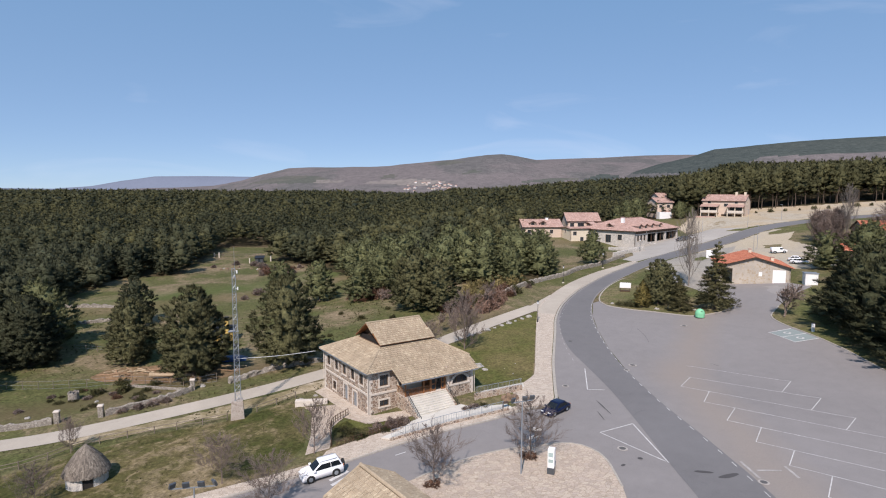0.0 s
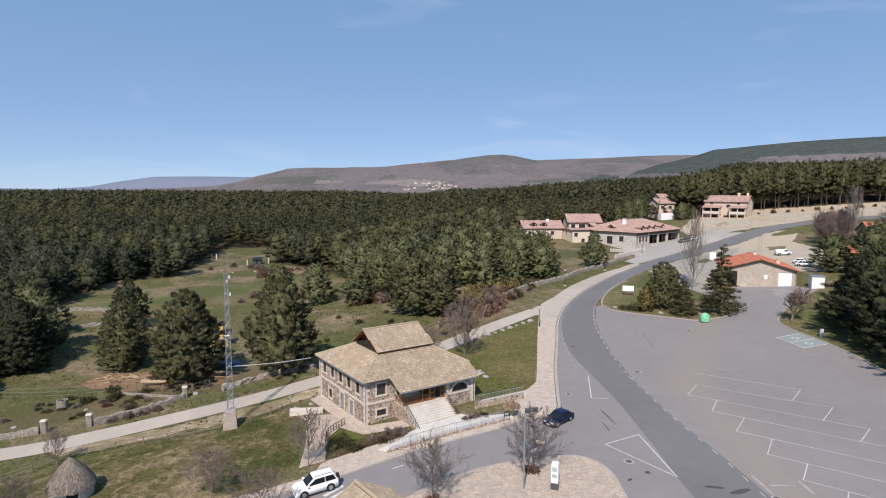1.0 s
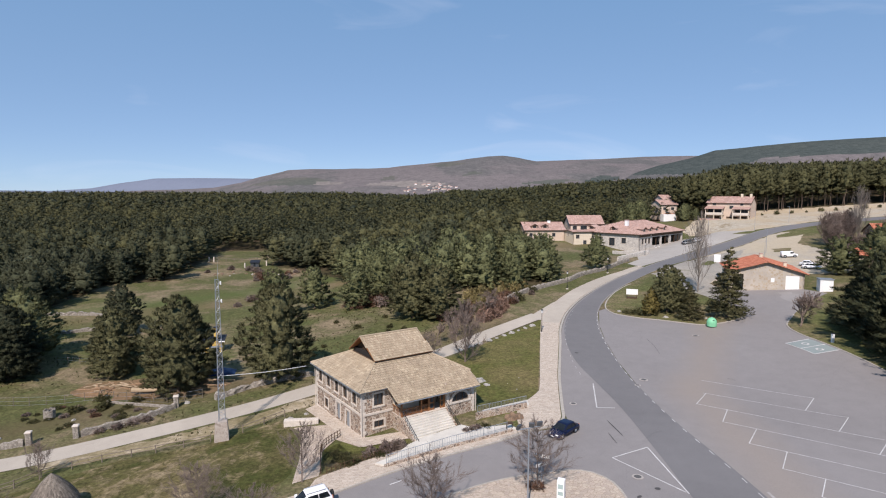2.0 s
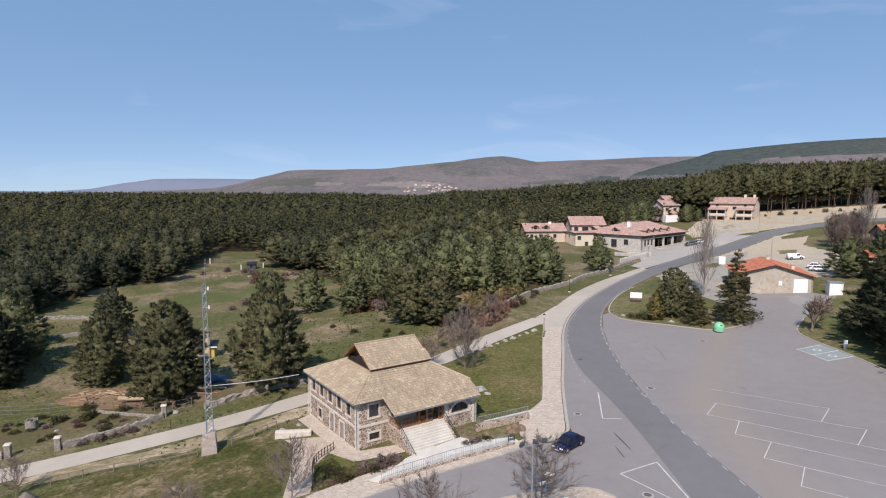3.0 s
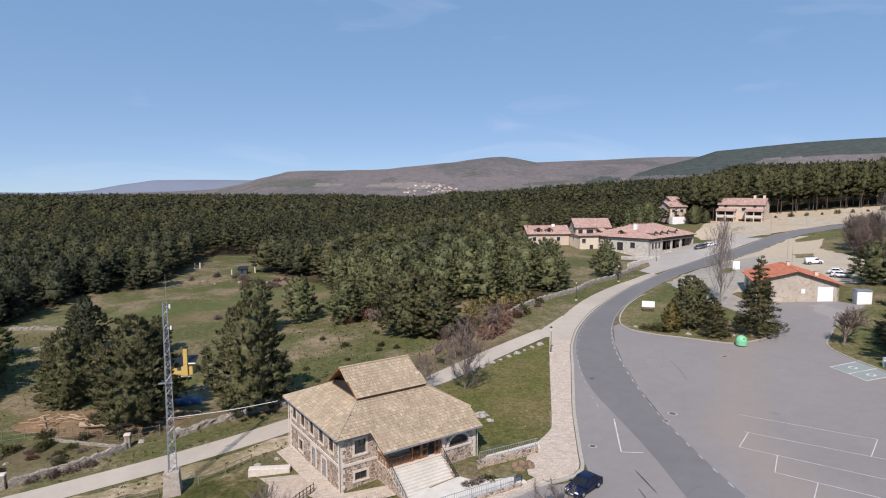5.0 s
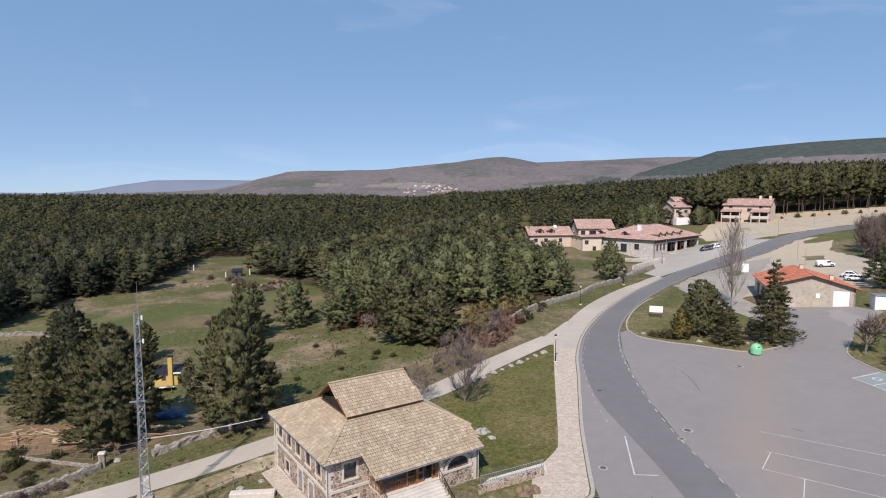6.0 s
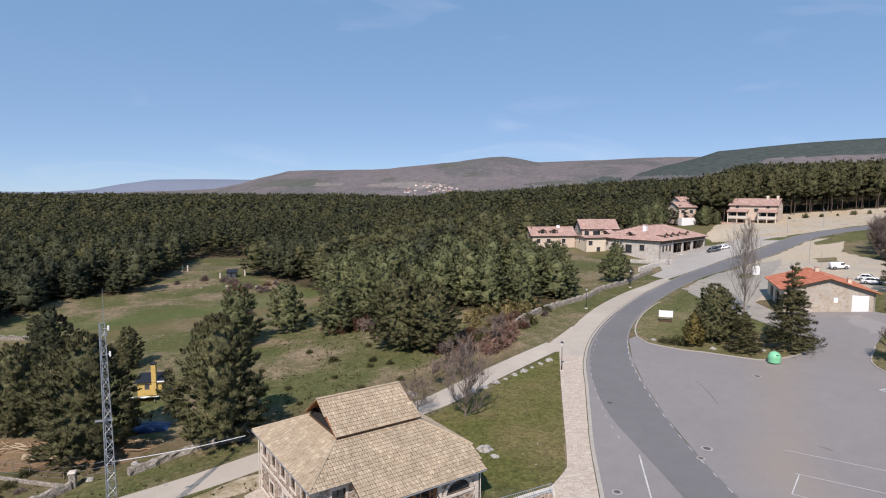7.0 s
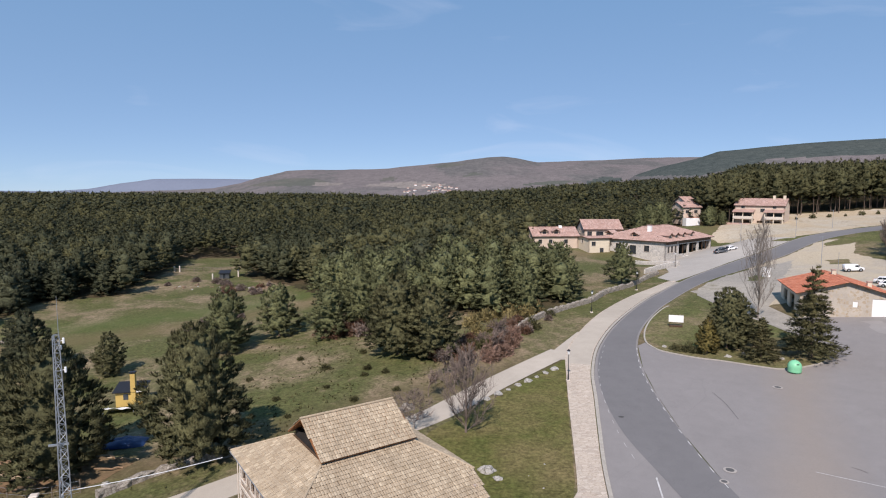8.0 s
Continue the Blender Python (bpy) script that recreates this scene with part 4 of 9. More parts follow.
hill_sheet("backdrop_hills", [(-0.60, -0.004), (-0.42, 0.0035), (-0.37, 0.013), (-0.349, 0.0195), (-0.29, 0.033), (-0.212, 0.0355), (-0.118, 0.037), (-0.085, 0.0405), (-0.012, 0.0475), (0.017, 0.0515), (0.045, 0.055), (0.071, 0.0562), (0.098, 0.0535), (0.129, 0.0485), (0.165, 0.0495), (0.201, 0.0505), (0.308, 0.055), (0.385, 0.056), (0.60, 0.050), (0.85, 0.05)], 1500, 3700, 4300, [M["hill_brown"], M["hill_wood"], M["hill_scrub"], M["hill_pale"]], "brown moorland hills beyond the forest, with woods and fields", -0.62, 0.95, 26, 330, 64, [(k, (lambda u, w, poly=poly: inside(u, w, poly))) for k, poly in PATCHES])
WOOD_FOOT = [(0.28, 0.0265), (0.385, 0.0275), (0.477, 0.0405), (0.482, 0.047), (0.501, 0.055), (0.597, 0.059), (0.727, 0.0645), (0.95, 0.068)]
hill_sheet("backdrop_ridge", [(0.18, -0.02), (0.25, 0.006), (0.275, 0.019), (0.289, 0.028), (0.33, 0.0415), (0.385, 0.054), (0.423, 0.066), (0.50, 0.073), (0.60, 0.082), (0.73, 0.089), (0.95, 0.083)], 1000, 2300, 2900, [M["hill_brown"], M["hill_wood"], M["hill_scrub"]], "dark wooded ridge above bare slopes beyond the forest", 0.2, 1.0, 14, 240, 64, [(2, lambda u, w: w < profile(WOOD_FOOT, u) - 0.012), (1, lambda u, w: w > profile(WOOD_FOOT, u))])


# ---- trees ----
def blades_on(c, out, size, blades, g, spread=0.5, thin=0.2, up=0.35):
    """Needle sprays at the places c that point outwards along their bough, as triangles."""
    n = len(c) * blades
    C = np.repeat(c, blades, 0) + g.normal(0, size * 0.30, (n, 3))
    d = np.repeat(out / (np.linalg.norm(out, axis=1)[:, None] + 1e-6), blades, 0) + g.normal(0, spread, (n, 3))
    d[:, 2] += up
    d /= np.linalg.norm(d, axis=1)[:, None] + 1e-6
    face = g.normal(0, 0.7, (n, 3))
    face[:, 2] += 0.9
    side = np.cross(d, face)
    side /= np.linalg.norm(side, axis=1)[:, None] + 1e-6
    s = size * (0.55 + 0.8 * g.random(n))[:, None]
    v = np.stack([C - side * s * thin - d * s * 0.45, C + side * s * thin - d * s * 0.45, C + d * s * 0.95], 1)
    return v.reshape(-1, 3)


def needles(c, axis, face, size, g, thin=0.2, spread=0.35):
    """One flat spray of needles at each place c, along its twig and turned to its face: triangles and their normals."""
    n = len(c)
    d = axis + g.normal(0, spread, (n, 3))
    d /= np.linalg.norm(d, axis=1)[:, None] + 1e-6
    f = face + g.normal(0, 0.45, (n, 3))
    side = np.cross(d, f)
    side /= np.linalg.norm(side, axis=1)[:, None] + 1e-6
    s = (size * (0.6 + 0.75 * g.random(n)))[:, None]
    v = np.stack([c - side * s * thin - d * s * 0.5, c + side * s * thin - d * s * 0.5, c + d * s * 0.9], 1)
    m = face + g.normal(0, 0.14, (n, 3))
    m /= np.linalg.norm(m, axis=1)[:, None] + 1e-6
    flip = np.einsum("ij,ij->i", np.cross(v[:, 1] - v[:, 0], v[:, 2] - v[:, 0]), m) < 0
    v[flip] = v[flip][:, [1, 0, 2]]
    return v.reshape(-1, 3), np.repeat(m, 3, 0)


def ball_faces(sub):
    """The triangles of a small ball: eight for sub 0, twenty for sub 1."""
    if not sub:
        x, y, z = np.eye(3)
        return np.array([(a, b, c) if np.dot(np.cross(a, b), c) > 0 else (b, a, c) for a in (x, -x) for b in (y, -y) for c in (z, -z)])
    bm = bmesh.new()
    bmesh.ops.create_icosphere(bm, subdivisions=sub, radius=1.0)
    out = np.array([[v.co[:] for v in f.verts] for f in bm.faces])
    bm.free()
    return out


BALLS = [ball_faces(0), ball_faces(1)]


def boughs(centre, axis, reach, body, per, size, g, thin, flat=0.62, ball=1, fill=0.8):
    """Bough ends: a dense, uneven body longer than thick, with needle sprays standing out of it, bushy above and bare below."""
    n = len(centre)
    t = BALLS[ball].reshape(-1, 3)
    rag = 1 + 0.20 * np.sin(t[None, :, 0] * 9 + t[None, :, 1] * 7 + np.arange(n)[:, None] * 2.1) + 0.15 * np.sin(t[None, :, 2] * 11 - t[None, :, 0] * 6 + np.arange(n)[:, None])
    p = t[None] * (reach * fill)[:, None, None] * rag[..., None]
    p = p + axis[:, None] * np.einsum("ijk,ik->ij", p, axis)[..., None] * 0.6
    p[..., 2] *= flat
    pn = t[None] * 0.8 + body[:, None]
    pn = pn / (np.linalg.norm(pn, axis=2)[..., None] + 1e-6)
    core = ((p + centre[:, None]).reshape(-1, 3), pn.reshape(-1, 3))
    if not per:
        return core
    q = g.normal(0, 1, (n * per, 3))
    q /= np.linalg.norm(q, axis=1)[:, None]
    A = np.repeat(axis, per, 0)
    low = np.einsum("ij,ij->i", q, A) * 0.5 + q[:, 2] < -0.35
    q[low] *= -1
    along = np.einsum("ij,ij->i", q, A)[:, None]
    R = np.repeat(reach, per)[:, None]
    off = q * R * (0.72 + 0.33 * g.random((n * per, 1))) + A * along * R * 0.75
    off[:, 2] *= flat
    face = 0.8 * q + np.repeat(body, per, 0)
    face[:, 2] += 0.15
    face /= np.linalg.norm(face, axis=1)[:, None] + 1e-6
    twig = 0.8 * A + 0.5 * q
    twig[:, 2] += 0.45
    v, m = needles(np.repeat(centre, per, 0) + off, twig, face, size, g, thin)
    return np.concatenate([core[0], v]), np.concatenate([core[1], m])


def pine_crown(seed, h, r, clumps, per, low=0.1, size=0.5, dome=0.6, reach=0.95, thin=0.2, inner=0.2, ball=1):
    """A bushy crown: bough ends over a domed, lobed outline, and darker ones within it."""
    g = np.random.default_rng(seed)
    pick = np.linspace(0, 1, 200)
    shape = np.minimum(1.0, 0.66 + pick * 2.2) * (1 - pick ** 1.7) ** dome + 0.05
    u = np.interp((np.arange(clumps) + g.random(clumps)) / clumps, np.cumsum(shape) / shape.sum(), pick)
    ang = np.arange(clumps) * 2.39996 + g.normal(0, 0.35, clumps)
    lobes = 1 + 0.15 * np.sin(ang * 3 + u * 5 + seed) + 0.13 * np.sin(ang * 2 - u * 9 + seed * 2.0) + 0.10 * np.sin(ang * 5 + u * 14) + g.normal(0, 0.09, clumps)
    depth = np.where(g.random(clumps) < inner, 0.45 + 0.25 * g.random(clumps), 0.80 + 0.20 * g.random(clumps))
    size_c = reach * (0.72 + 0.55 * g.random(clumps)) * (1 - 0.42 * u)
    L = np.maximum(0, r * np.interp(u, pick, shape) * lobes * depth - size_c * 0.55)
    radial = np.stack([np.cos(ang), np.sin(ang), 0 * ang], -1)
    z = h * (low + (1 - low) * u) + 0.10 * L - 0.35 * size_c + g.normal(0, 0.12, clumps)
    c = radial * L[:, None]
    c[:, 2] = np.clip(z, size_c * 0.35, None)
    axis = radial * (1.0 - 0.65 * u ** 2)[:, None]
    axis[:, 2] = 0.12 + 1.1 * u ** 1.5
    axis /= np.linalg.norm(axis, axis=1)[:, None]
    body = radial.copy()
    body[:, 2] = -0.12 + 1.5 * u ** 1.3
    body /= np.linalg.norm(body, axis=1)[:, None]
    v, m = boughs(c, axis, size_c, body, per, size, g, thin, ball=ball)
    if clumps < 30:
        return v, m
    t = BALLS[1].reshape(-1, 3)
    inside_v = [t * np.array([1, 1, 0]) * r * 0.56 * np.interp(k, pick, shape) + np.array([0, 0, 1]) * (h * (low + (1 - low) * k) + t[:, 2:] * h * (1 - low) * 0.2) for k in (0.22, 0.48, 0.72)]
    lit = np.tile(t + np.array([0, 0, 0.2]), (3, 1))
    return np.concatenate([v, *inside_v]), np.concatenate([m, lit / np.linalg.norm(lit, axis=1)[:, None]])


def spruce_crown(seed, h, r, clumps, per, size=0.4, low=0.1, thin=0.16):
    """Tiers of drooping boughs of uneven reach, with gaps between them, on a slim leader."""
    g = np.random.default_rng(seed)
    tiers = int(h * 1.5)
    share = (1 - np.arange(tiers) / tiers) ** 0.9 + 0.08
    t = np.sort(g.choice(tiers, clumps, p=share / share.sum()))
    f = (t + 0.5 * g.random(clumps)) / tiers
    ang = np.arange(clumps) * 2.39996 + g.normal(0, 0.2, clumps)
    full = r * (1 - f) ** 0.92 * (0.72 + 0.5 * g.random(clumps)) + 0.12
    k = np.where(g.random(clumps) < 0.55, 0.85, 0.3 + 0.4 * g.random(clumps))
    L = full * k
    radial = np.stack([np.cos(ang), np.sin(ang), 0 * ang], -1)
    c = radial * L[:, None]
    c[:, 2] = np.clip(h * (low + (1 - low) * f) - 0.16 * L, 0.3, h * 0.985)
    axis = radial.copy()
    axis[:, 2] = -0.22 + 1.2 * f ** 3
    axis /= np.linalg.norm(axis, axis=1)[:, None]
    body = radial.copy()
    body[:, 2] = 0.35
    return boughs(c, axis, 0.16 + 0.30 * full * k ** 0.5 * 0.8, body, per, size, g, thin, 0.42, 0, 0.45)


def tri_mesh(name, v, mat, slots=None):
    """Loose triangles as one mesh; v may come with a normal for each corner."""
    v, normals = v if isinstance(v, tuple) else (v, None)
    me = bpy.data.meshes.new(name)
    n = len(v)
    me.vertices.add(n)
    me.vertices.foreach_set("co", np.asarray(v, np.float32).ravel())
    me.loops.add(n)
    me.loops.foreach_set("vertex_index", np.arange(n, dtype=np.int32))
    me.polygons.add(n // 3)
    me.polygons.foreach_set("loop_start", np.arange(0, n, 3, dtype=np.int32))
    me.polygons.foreach_set("loop_total", np.full(n // 3, 3, np.int32))
    me.update(calc_edges=True)
    if normals is None:
        me.validate()
    else:
        me.attributes.new("custom_normal", "FLOAT_VECTOR", "POINT").data.foreach_set("vector", np.asarray(normals, np.float32).ravel())
    if slots is None:
        me.materials.append(mat)
    else:
        for one in mat:
            me.materials.append(one)
        me.polygons.foreach_set("material_index", slots.astype(np.int32))
    return me


def trunk_mesh(name, h, r, limbs, seed, mat, spread=2.0):
    g = random.Random(seed)
    bm = bmesh.new()
    p, seg = Vector((0, 0, -0.3)), 5
    pts = [p]
    for i in range(1, seg + 1):
        pts.append(Vector((g.uniform(-0.12, 0.12) * i, g.uniform(-0.12, 0.12) * i, h * i / seg)))
    for i in range(seg):
        tube(bm, pts[i], pts[i + 1], r * (1 - i / seg * 0.85), r * (1 - (i + 1) / seg * 0.85), 7)
    for k in range(limbs):
        f = 0.2 + 0.7 * k / max(1, limbs)
        a = k * 2.4
        q = Vector((0, 0, h * f))
        e = q + Vector((math.cos(a), math.sin(a), 0.35)) * spread * (1.1 - f)
        tube(bm, q, e, r * 0.3 * (1.1 - f), 0.015, 5)
    me = bpy.data.meshes.new(name)
    bm.to_mesh(me)
    bm.free()
    me.materials.append(mat)
    return me


PINES = []
for k in range(6):
    hh, rr = (1.0, 0.36 + 0.05 * (k % 3))
    crown = tri_mesh("pine_crown", pine_crown(10 + k, 12.0, 12.0 * rr * (0.95 if k % 2 else 1.08), 190, 26, 0.05 + 0.02 * (k % 3), 0.40, 0.5 + 0.1 * (k % 3), 0.68, 0.2, 0.2, 0), M["pine"])
    PINES.append((crown, trunk_mesh("pine_trunk", 11.2, 0.26, 9, 20 + k, M["bark_pine"], 3.4)))
NEAR = []
for k in range(3):
    crown = tri_mesh("pine_crown", pine_crown(60 + k, 12.0, 4.35 + 0.25 * k, 430, 46, 0.03 + 0.02 * k, 0.29, 0.42 + 0.07 * k, 0.50, 0.18, 0.15, 0), M["pine_lone"])
    NEAR.append((crown, PINES[k][1]))
# darker-coloured copies of the crowns, for pines left of x -65
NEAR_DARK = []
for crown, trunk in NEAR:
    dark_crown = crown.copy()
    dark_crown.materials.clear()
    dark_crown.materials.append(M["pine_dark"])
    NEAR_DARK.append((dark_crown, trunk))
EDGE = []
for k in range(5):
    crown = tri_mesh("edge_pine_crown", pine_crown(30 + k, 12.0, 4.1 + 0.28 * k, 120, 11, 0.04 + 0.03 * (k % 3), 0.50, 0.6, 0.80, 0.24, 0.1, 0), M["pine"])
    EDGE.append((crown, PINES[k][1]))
# darker-coloured copies, for edge pines left of x -48 and every seventh one
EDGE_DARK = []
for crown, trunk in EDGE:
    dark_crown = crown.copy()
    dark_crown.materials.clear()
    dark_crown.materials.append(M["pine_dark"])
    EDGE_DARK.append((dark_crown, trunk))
SPRUCES = []
for k in range(3):
    crown = tri_mesh("spruce_crown", spruce_crown(40 + k, 12.0, 2.6 + 0.25 * k, 230, 44, 0.34), M["spruce"])
    SPRUCES.append((crown, trunk_mesh("spruce_trunk", 11.6, 0.22, 8, 50 + k, M["bark_pine"], 2.2)))


def tree(name, kinds, i, x, y, h, wide, turn, label, category, group):
    crown, trunk = kinds[i % len(kinds)]
    e = empty(name, Matrix.LocRotScale((x, y, gz(x, y)), Euler((0, 0, turn)), (h / 12.0 * wide, h / 12.0 * wide, h / 12.0)), label, category, group)
    for nm, me in (("crown", crown), ("trunk", trunk)):
        o = new(nm, me)
        o.parent = e
    return e


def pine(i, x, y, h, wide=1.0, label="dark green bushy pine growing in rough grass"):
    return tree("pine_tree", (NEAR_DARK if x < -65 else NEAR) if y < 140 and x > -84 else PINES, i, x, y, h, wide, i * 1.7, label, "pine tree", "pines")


# single pines on the pasture: place, height, width
LONE = [(-61, 108, 12.6, 0.88), (-44.8, 98.4, 15.8, 0.94), (-29.2, 101, 16.4, 0.80), (-44.0, 146.5, 12.5, 1.05), (-36.5, 155.5, 11.2, 0.9), (-9.6, 136.0, 14.4, 0.95), (-3.6, 133.5, 12.0, 1.08),
        (-25, 151, 10.5, 1.05), (-81, 107, 13.5, 1.05), (-79.5, 106, 13.0, 1.0), (-88, 97, 14.5, 1.0), (-84, 118, 13.0, 1.0), (-95, 110, 14.5, 1.0), (-68, 118, 9.5, 0.9), (-98, 92, 14, 1.0), (-92, 126, 13, 1.0), (-81, 88, 12.5, 1.0),
        (44.0, 191.0, 11.2, 0.82), (-14, 153, 12.5, 1.0), (-20, 158, 12.0, 1.05), (-76, 136.2, 11.8, 0.8), (-60.6, 135.5, 7.8, 0.85)]
for i, (x, y, h, w) in enumerate(LONE):
    pine(i, x, y, h, w)
for i, (x, y, h, w) in enumerate(((98.2, 158.5, 10.0, 1.3), (103.5, 151.0, 12.0, 1.1), (112.0, 162.5, 12.0, 1.05), (119.0, 171.0, 10.5, 1.1), (124.0, 180.0, 8.5, 1.2))):
    pine(i + 3, x, y, h, w, "broad dark pine beside the depot yard")
# planted island
pine(2, 46.9, 135.5, 10.6, 0.86, "broad dark pine on the planted island")
pine(5, 49.8, 138.8, 9.0, 0.8, "broad dark pine on the planted island")
GOLD = [(tri_mesh("gold_crown", pine_crown(48, 12.0, 3.7, 190, 26, 0.08, 0.40, 0.8, 0.6, 0.2, 0.15, 0), M["gold_conifer"]), SPRUCES[0][1])]
tree("golden_conifer", GOLD, 0, 42.4, 132.9, 6.2, 1.0, 0.4, "small golden green conifer on the planted island", "conifer", "island conifers")
tree("spruce_tree", SPRUCES, 1, 49.4, 129.2, 7.4, 1.35, 1.2, "narrow dark conifer at the island kerb", "conifer", "island conifers")
tree("spruce_tree", SPRUCES, 2, 56.9, 128.6, 15.2, 0.88, 2.2, "tall dark spruce at the island's corner", "conifer", "island conifers")
# conifers behind the grass bank
BANKS = []
for crown, trunk in (SPRUCES[0], PINES[1], PINES[4], SPRUCES[1], PINES[2]):
    dark_crown = crown.copy()
    dark_crown.materials.clear()
    dark_crown.materials.append(M["spruce_dark"])
    BANKS.append((dark_crown, trunk))
BACK = []
for crown, trunk in EDGE:
    dark_crown = crown.copy()
    dark_crown.materials.clear()
    dark_crown.materials.append(M["spruce_dark"])
    BACK.append((dark_crown, trunk))
BANK = [(74.5, 113.5, 13.5), (73, 106.5, 14), (72.4, 100, 14.5), (71.6, 94, 14.5), (71, 87.5, 14), (70.5, 81, 13), (77.5, 104, 15), (77, 96, 15.5), (77, 88, 14.5), (79.5, 113, 14.5), (82, 118, 13.5), (84, 109, 16.5), (83, 100, 16.5), (81, 91, 15.5), (91, 122, 13.0), (95, 113, 15.5), (95, 103, 17), (90, 94, 16.5), (73, 82, 14), (82, 82, 16), (100, 133, 12), (104, 124, 14), (104, 110, 16), (100, 96, 17), (99, 143, 9.5), (108, 141, 11), (93, 131, 10.5)]
for i, (x, y, h) in enumerate(BANK):
    tree("bank_conifer", BANKS if x < 80 else BACK, i, x, y, h, (1.5, 1.1, 1.15, 1.5, 1.1)[i % 5] if x < 80 else 1.2, i * 2.1, "dense dark conifer on the grass bank", "conifer", "bank conifers")


# ---- forest ----
CLEAR = [(-140, 20), (-112, 120), (-110, 152), (-114, 196), (-97, 203), (-114, 284), (-82, 289), (-75, 238), (-56, 222), (-36, 195), (-24, 166), (-8, 160), (2, 160), (13, 154), (24, 167.5), (30, 181), (33, 190), (26, 205), (18, 222), (20, 262), (44, 276), (66, 284), (92, 288), (96, 303), (116, 303), (118, 308), (160, 310), (250, 315), (330, 324), (400, 300), (330, 200), (160, 150), (120, 120), (120, 20)]


def forest_floor():
    """Needle litter on the ground wherever the forest stands."""
    me = bpy.data.objects["ground"].data
    c = np.empty(len(me.polygons) * 3, np.float32)
    me.polygons.foreach_get("center", c)
    c = c.reshape(-1, 3)
    slot = (~inside(c[:, 0], c[:, 1], CLEAR) & (c[:, 1] > 120)).astype(np.int32)
    me.materials.append(M["forest_floor"])
    me.polygons.foreach_set("material_index", slot)
    me.update()


forest_floor()


def scatter(x0, x1, y0, y1, cell, seed):
    g = np.random.default_rng(seed)
    X, Y = np.meshgrid(np.arange(x0, x1, cell), np.arange(y0, y1, cell))
    X = (X + g.uniform(-0.42, 0.42, X.shape) * cell).ravel()
    Y = (Y + g.uniform(-0.42, 0.42, Y.shape) * cell).ravel()
    keep = ~inside(X, Y, CLEAR) & (np.abs(X) < Y * 0.86 + 30)
    return X[keep], Y[keep], g


WOOD = (M["pine_far"], M["pine_olive"], M["pine_blue"])


def woods(name, X, Y, H, W, templates, g, mat, label):
    parts, facing, slots = [], [], []
    which = g.integers(0, len(templates), len(X))
    turn = g.random(len(X)) * math.tau
    Z = G(X, Y)
    shade = g.choice(len(mat), len(X), p=(0.48, 0.28, 0.24))
    # left of x -45 most trees take the darkest needle colour
    shade[(X < -45) & (Y < 360) & (g.random(len(X)) < 0.65)] = 2
    for k, (t, tn) in enumerate(templates):
        s = which == k
        if not s.any():
            continue
        c, sn = np.cos(turn[s])[:, None], np.sin(turn[s])[:, None]
        w, h = (W[s] * H[s] / 12)[:, None], (H[s] / 12)[:, None]
        x = (t[None, :, 0] * c - t[None, :, 1] * sn) * w + X[s][:, None]
        y = (t[None, :, 0] * sn + t[None, :, 1] * c) * w + Y[s][:, None]
        z = t[None, :, 2] * h + Z[s][:, None]
        parts.append(np.stack([x, y, z], -1).reshape(-1, 3))
        turned = np.stack([tn[None, :, 0] * c - tn[None, :, 1] * sn, tn[None, :, 0] * sn + tn[None, :, 1] * c, np.repeat(tn[None, :, 2], len(c), 0)], -1)
        facing.append(turned.reshape(-1, 3))
        slots.append(np.repeat(shade[s], len(t) // 3))
    ob = new(name, tri_mesh(name, (np.concatenate(parts), np.concatenate(facing)), mat, np.concatenate(slots)))
    return tagged(ob, label, "forest", kind="stuff")


# forest edge: single trees that can be told apart
X, Y, g = scatter(-150, 70, 118, 268, 6.4, 5)
near = (Y < 205) | (np.abs(X + 40) > 400)
order = np.argsort(Y)
Xn, Yn = X[order][:150], Y[order][:150]
for i, (x, y) in enumerate(zip(Xn, Yn)):
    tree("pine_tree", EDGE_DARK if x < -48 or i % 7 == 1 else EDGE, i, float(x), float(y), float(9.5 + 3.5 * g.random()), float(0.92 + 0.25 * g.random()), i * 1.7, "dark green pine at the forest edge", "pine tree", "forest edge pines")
Xm, Ym = X[order][150:], Y[order][150:]
mid_t = [pine_crown(70 + k, 12.0, 4.0 + 0.25 * k, 52, 6, 0.2, 0.55, 0.6, 0.95, 0.27, 0.05, 0) for k in range(5)]
woods("pine_wood", Xm, Ym, 8.8 + 5.5 * g.random(len(Xm)), 0.95 + 0.25 * g.random(len(Xm)), mid_t, g, WOOD, "dense green pine wood")
X, Y, g = scatter(-400, 400, 120, 420, 6.8, 6)
s = ~((X > -150) & (X < 70) & (Y < 268))
X, Y = X[s], Y[s]
tall = (X > 125).astype(float) - 0.55 * ((X > 20) & (X <= 125) & (Y > 268))
mid_far_t = [pine_crown(75 + k, 12.0, 4.1 + 0.3 * k, 24, 4, 0.34, 0.75, 0.64, 1.2, 0.28, 0.0, 0) for k in range(5)]
for pick, kinds in ((Y < 270, mid_t), (Y >= 270, mid_far_t)):
    n_ = int(pick.sum())
    t_ = tall[pick]
    woods("pine_wood", X[pick], Y[pick], 9.0 + 5.5 * g.random(n_) + 4.8 * t_, 0.95 + 0.25 * g.random(n_) - 0.25 * t_, kinds, g, WOOD, "dense green pine wood on rising ground")
far_t = [pine_crown(80 + k, 12.0, 4.8, 8, 2, 0.45, 1.4, 0.66, 2.0, 0.3, 0.0, 0) for k in range(5)]
X, Y, g = scatter(-700, 700, 420, 800, 10.8, 7)
woods("far_wood", X, Y, 11 + 4 * g.random(len(X)), 1.1 + 0.3 * g.random(len(X)), far_t, g, WOOD, "distant green pine forest to the horizon")


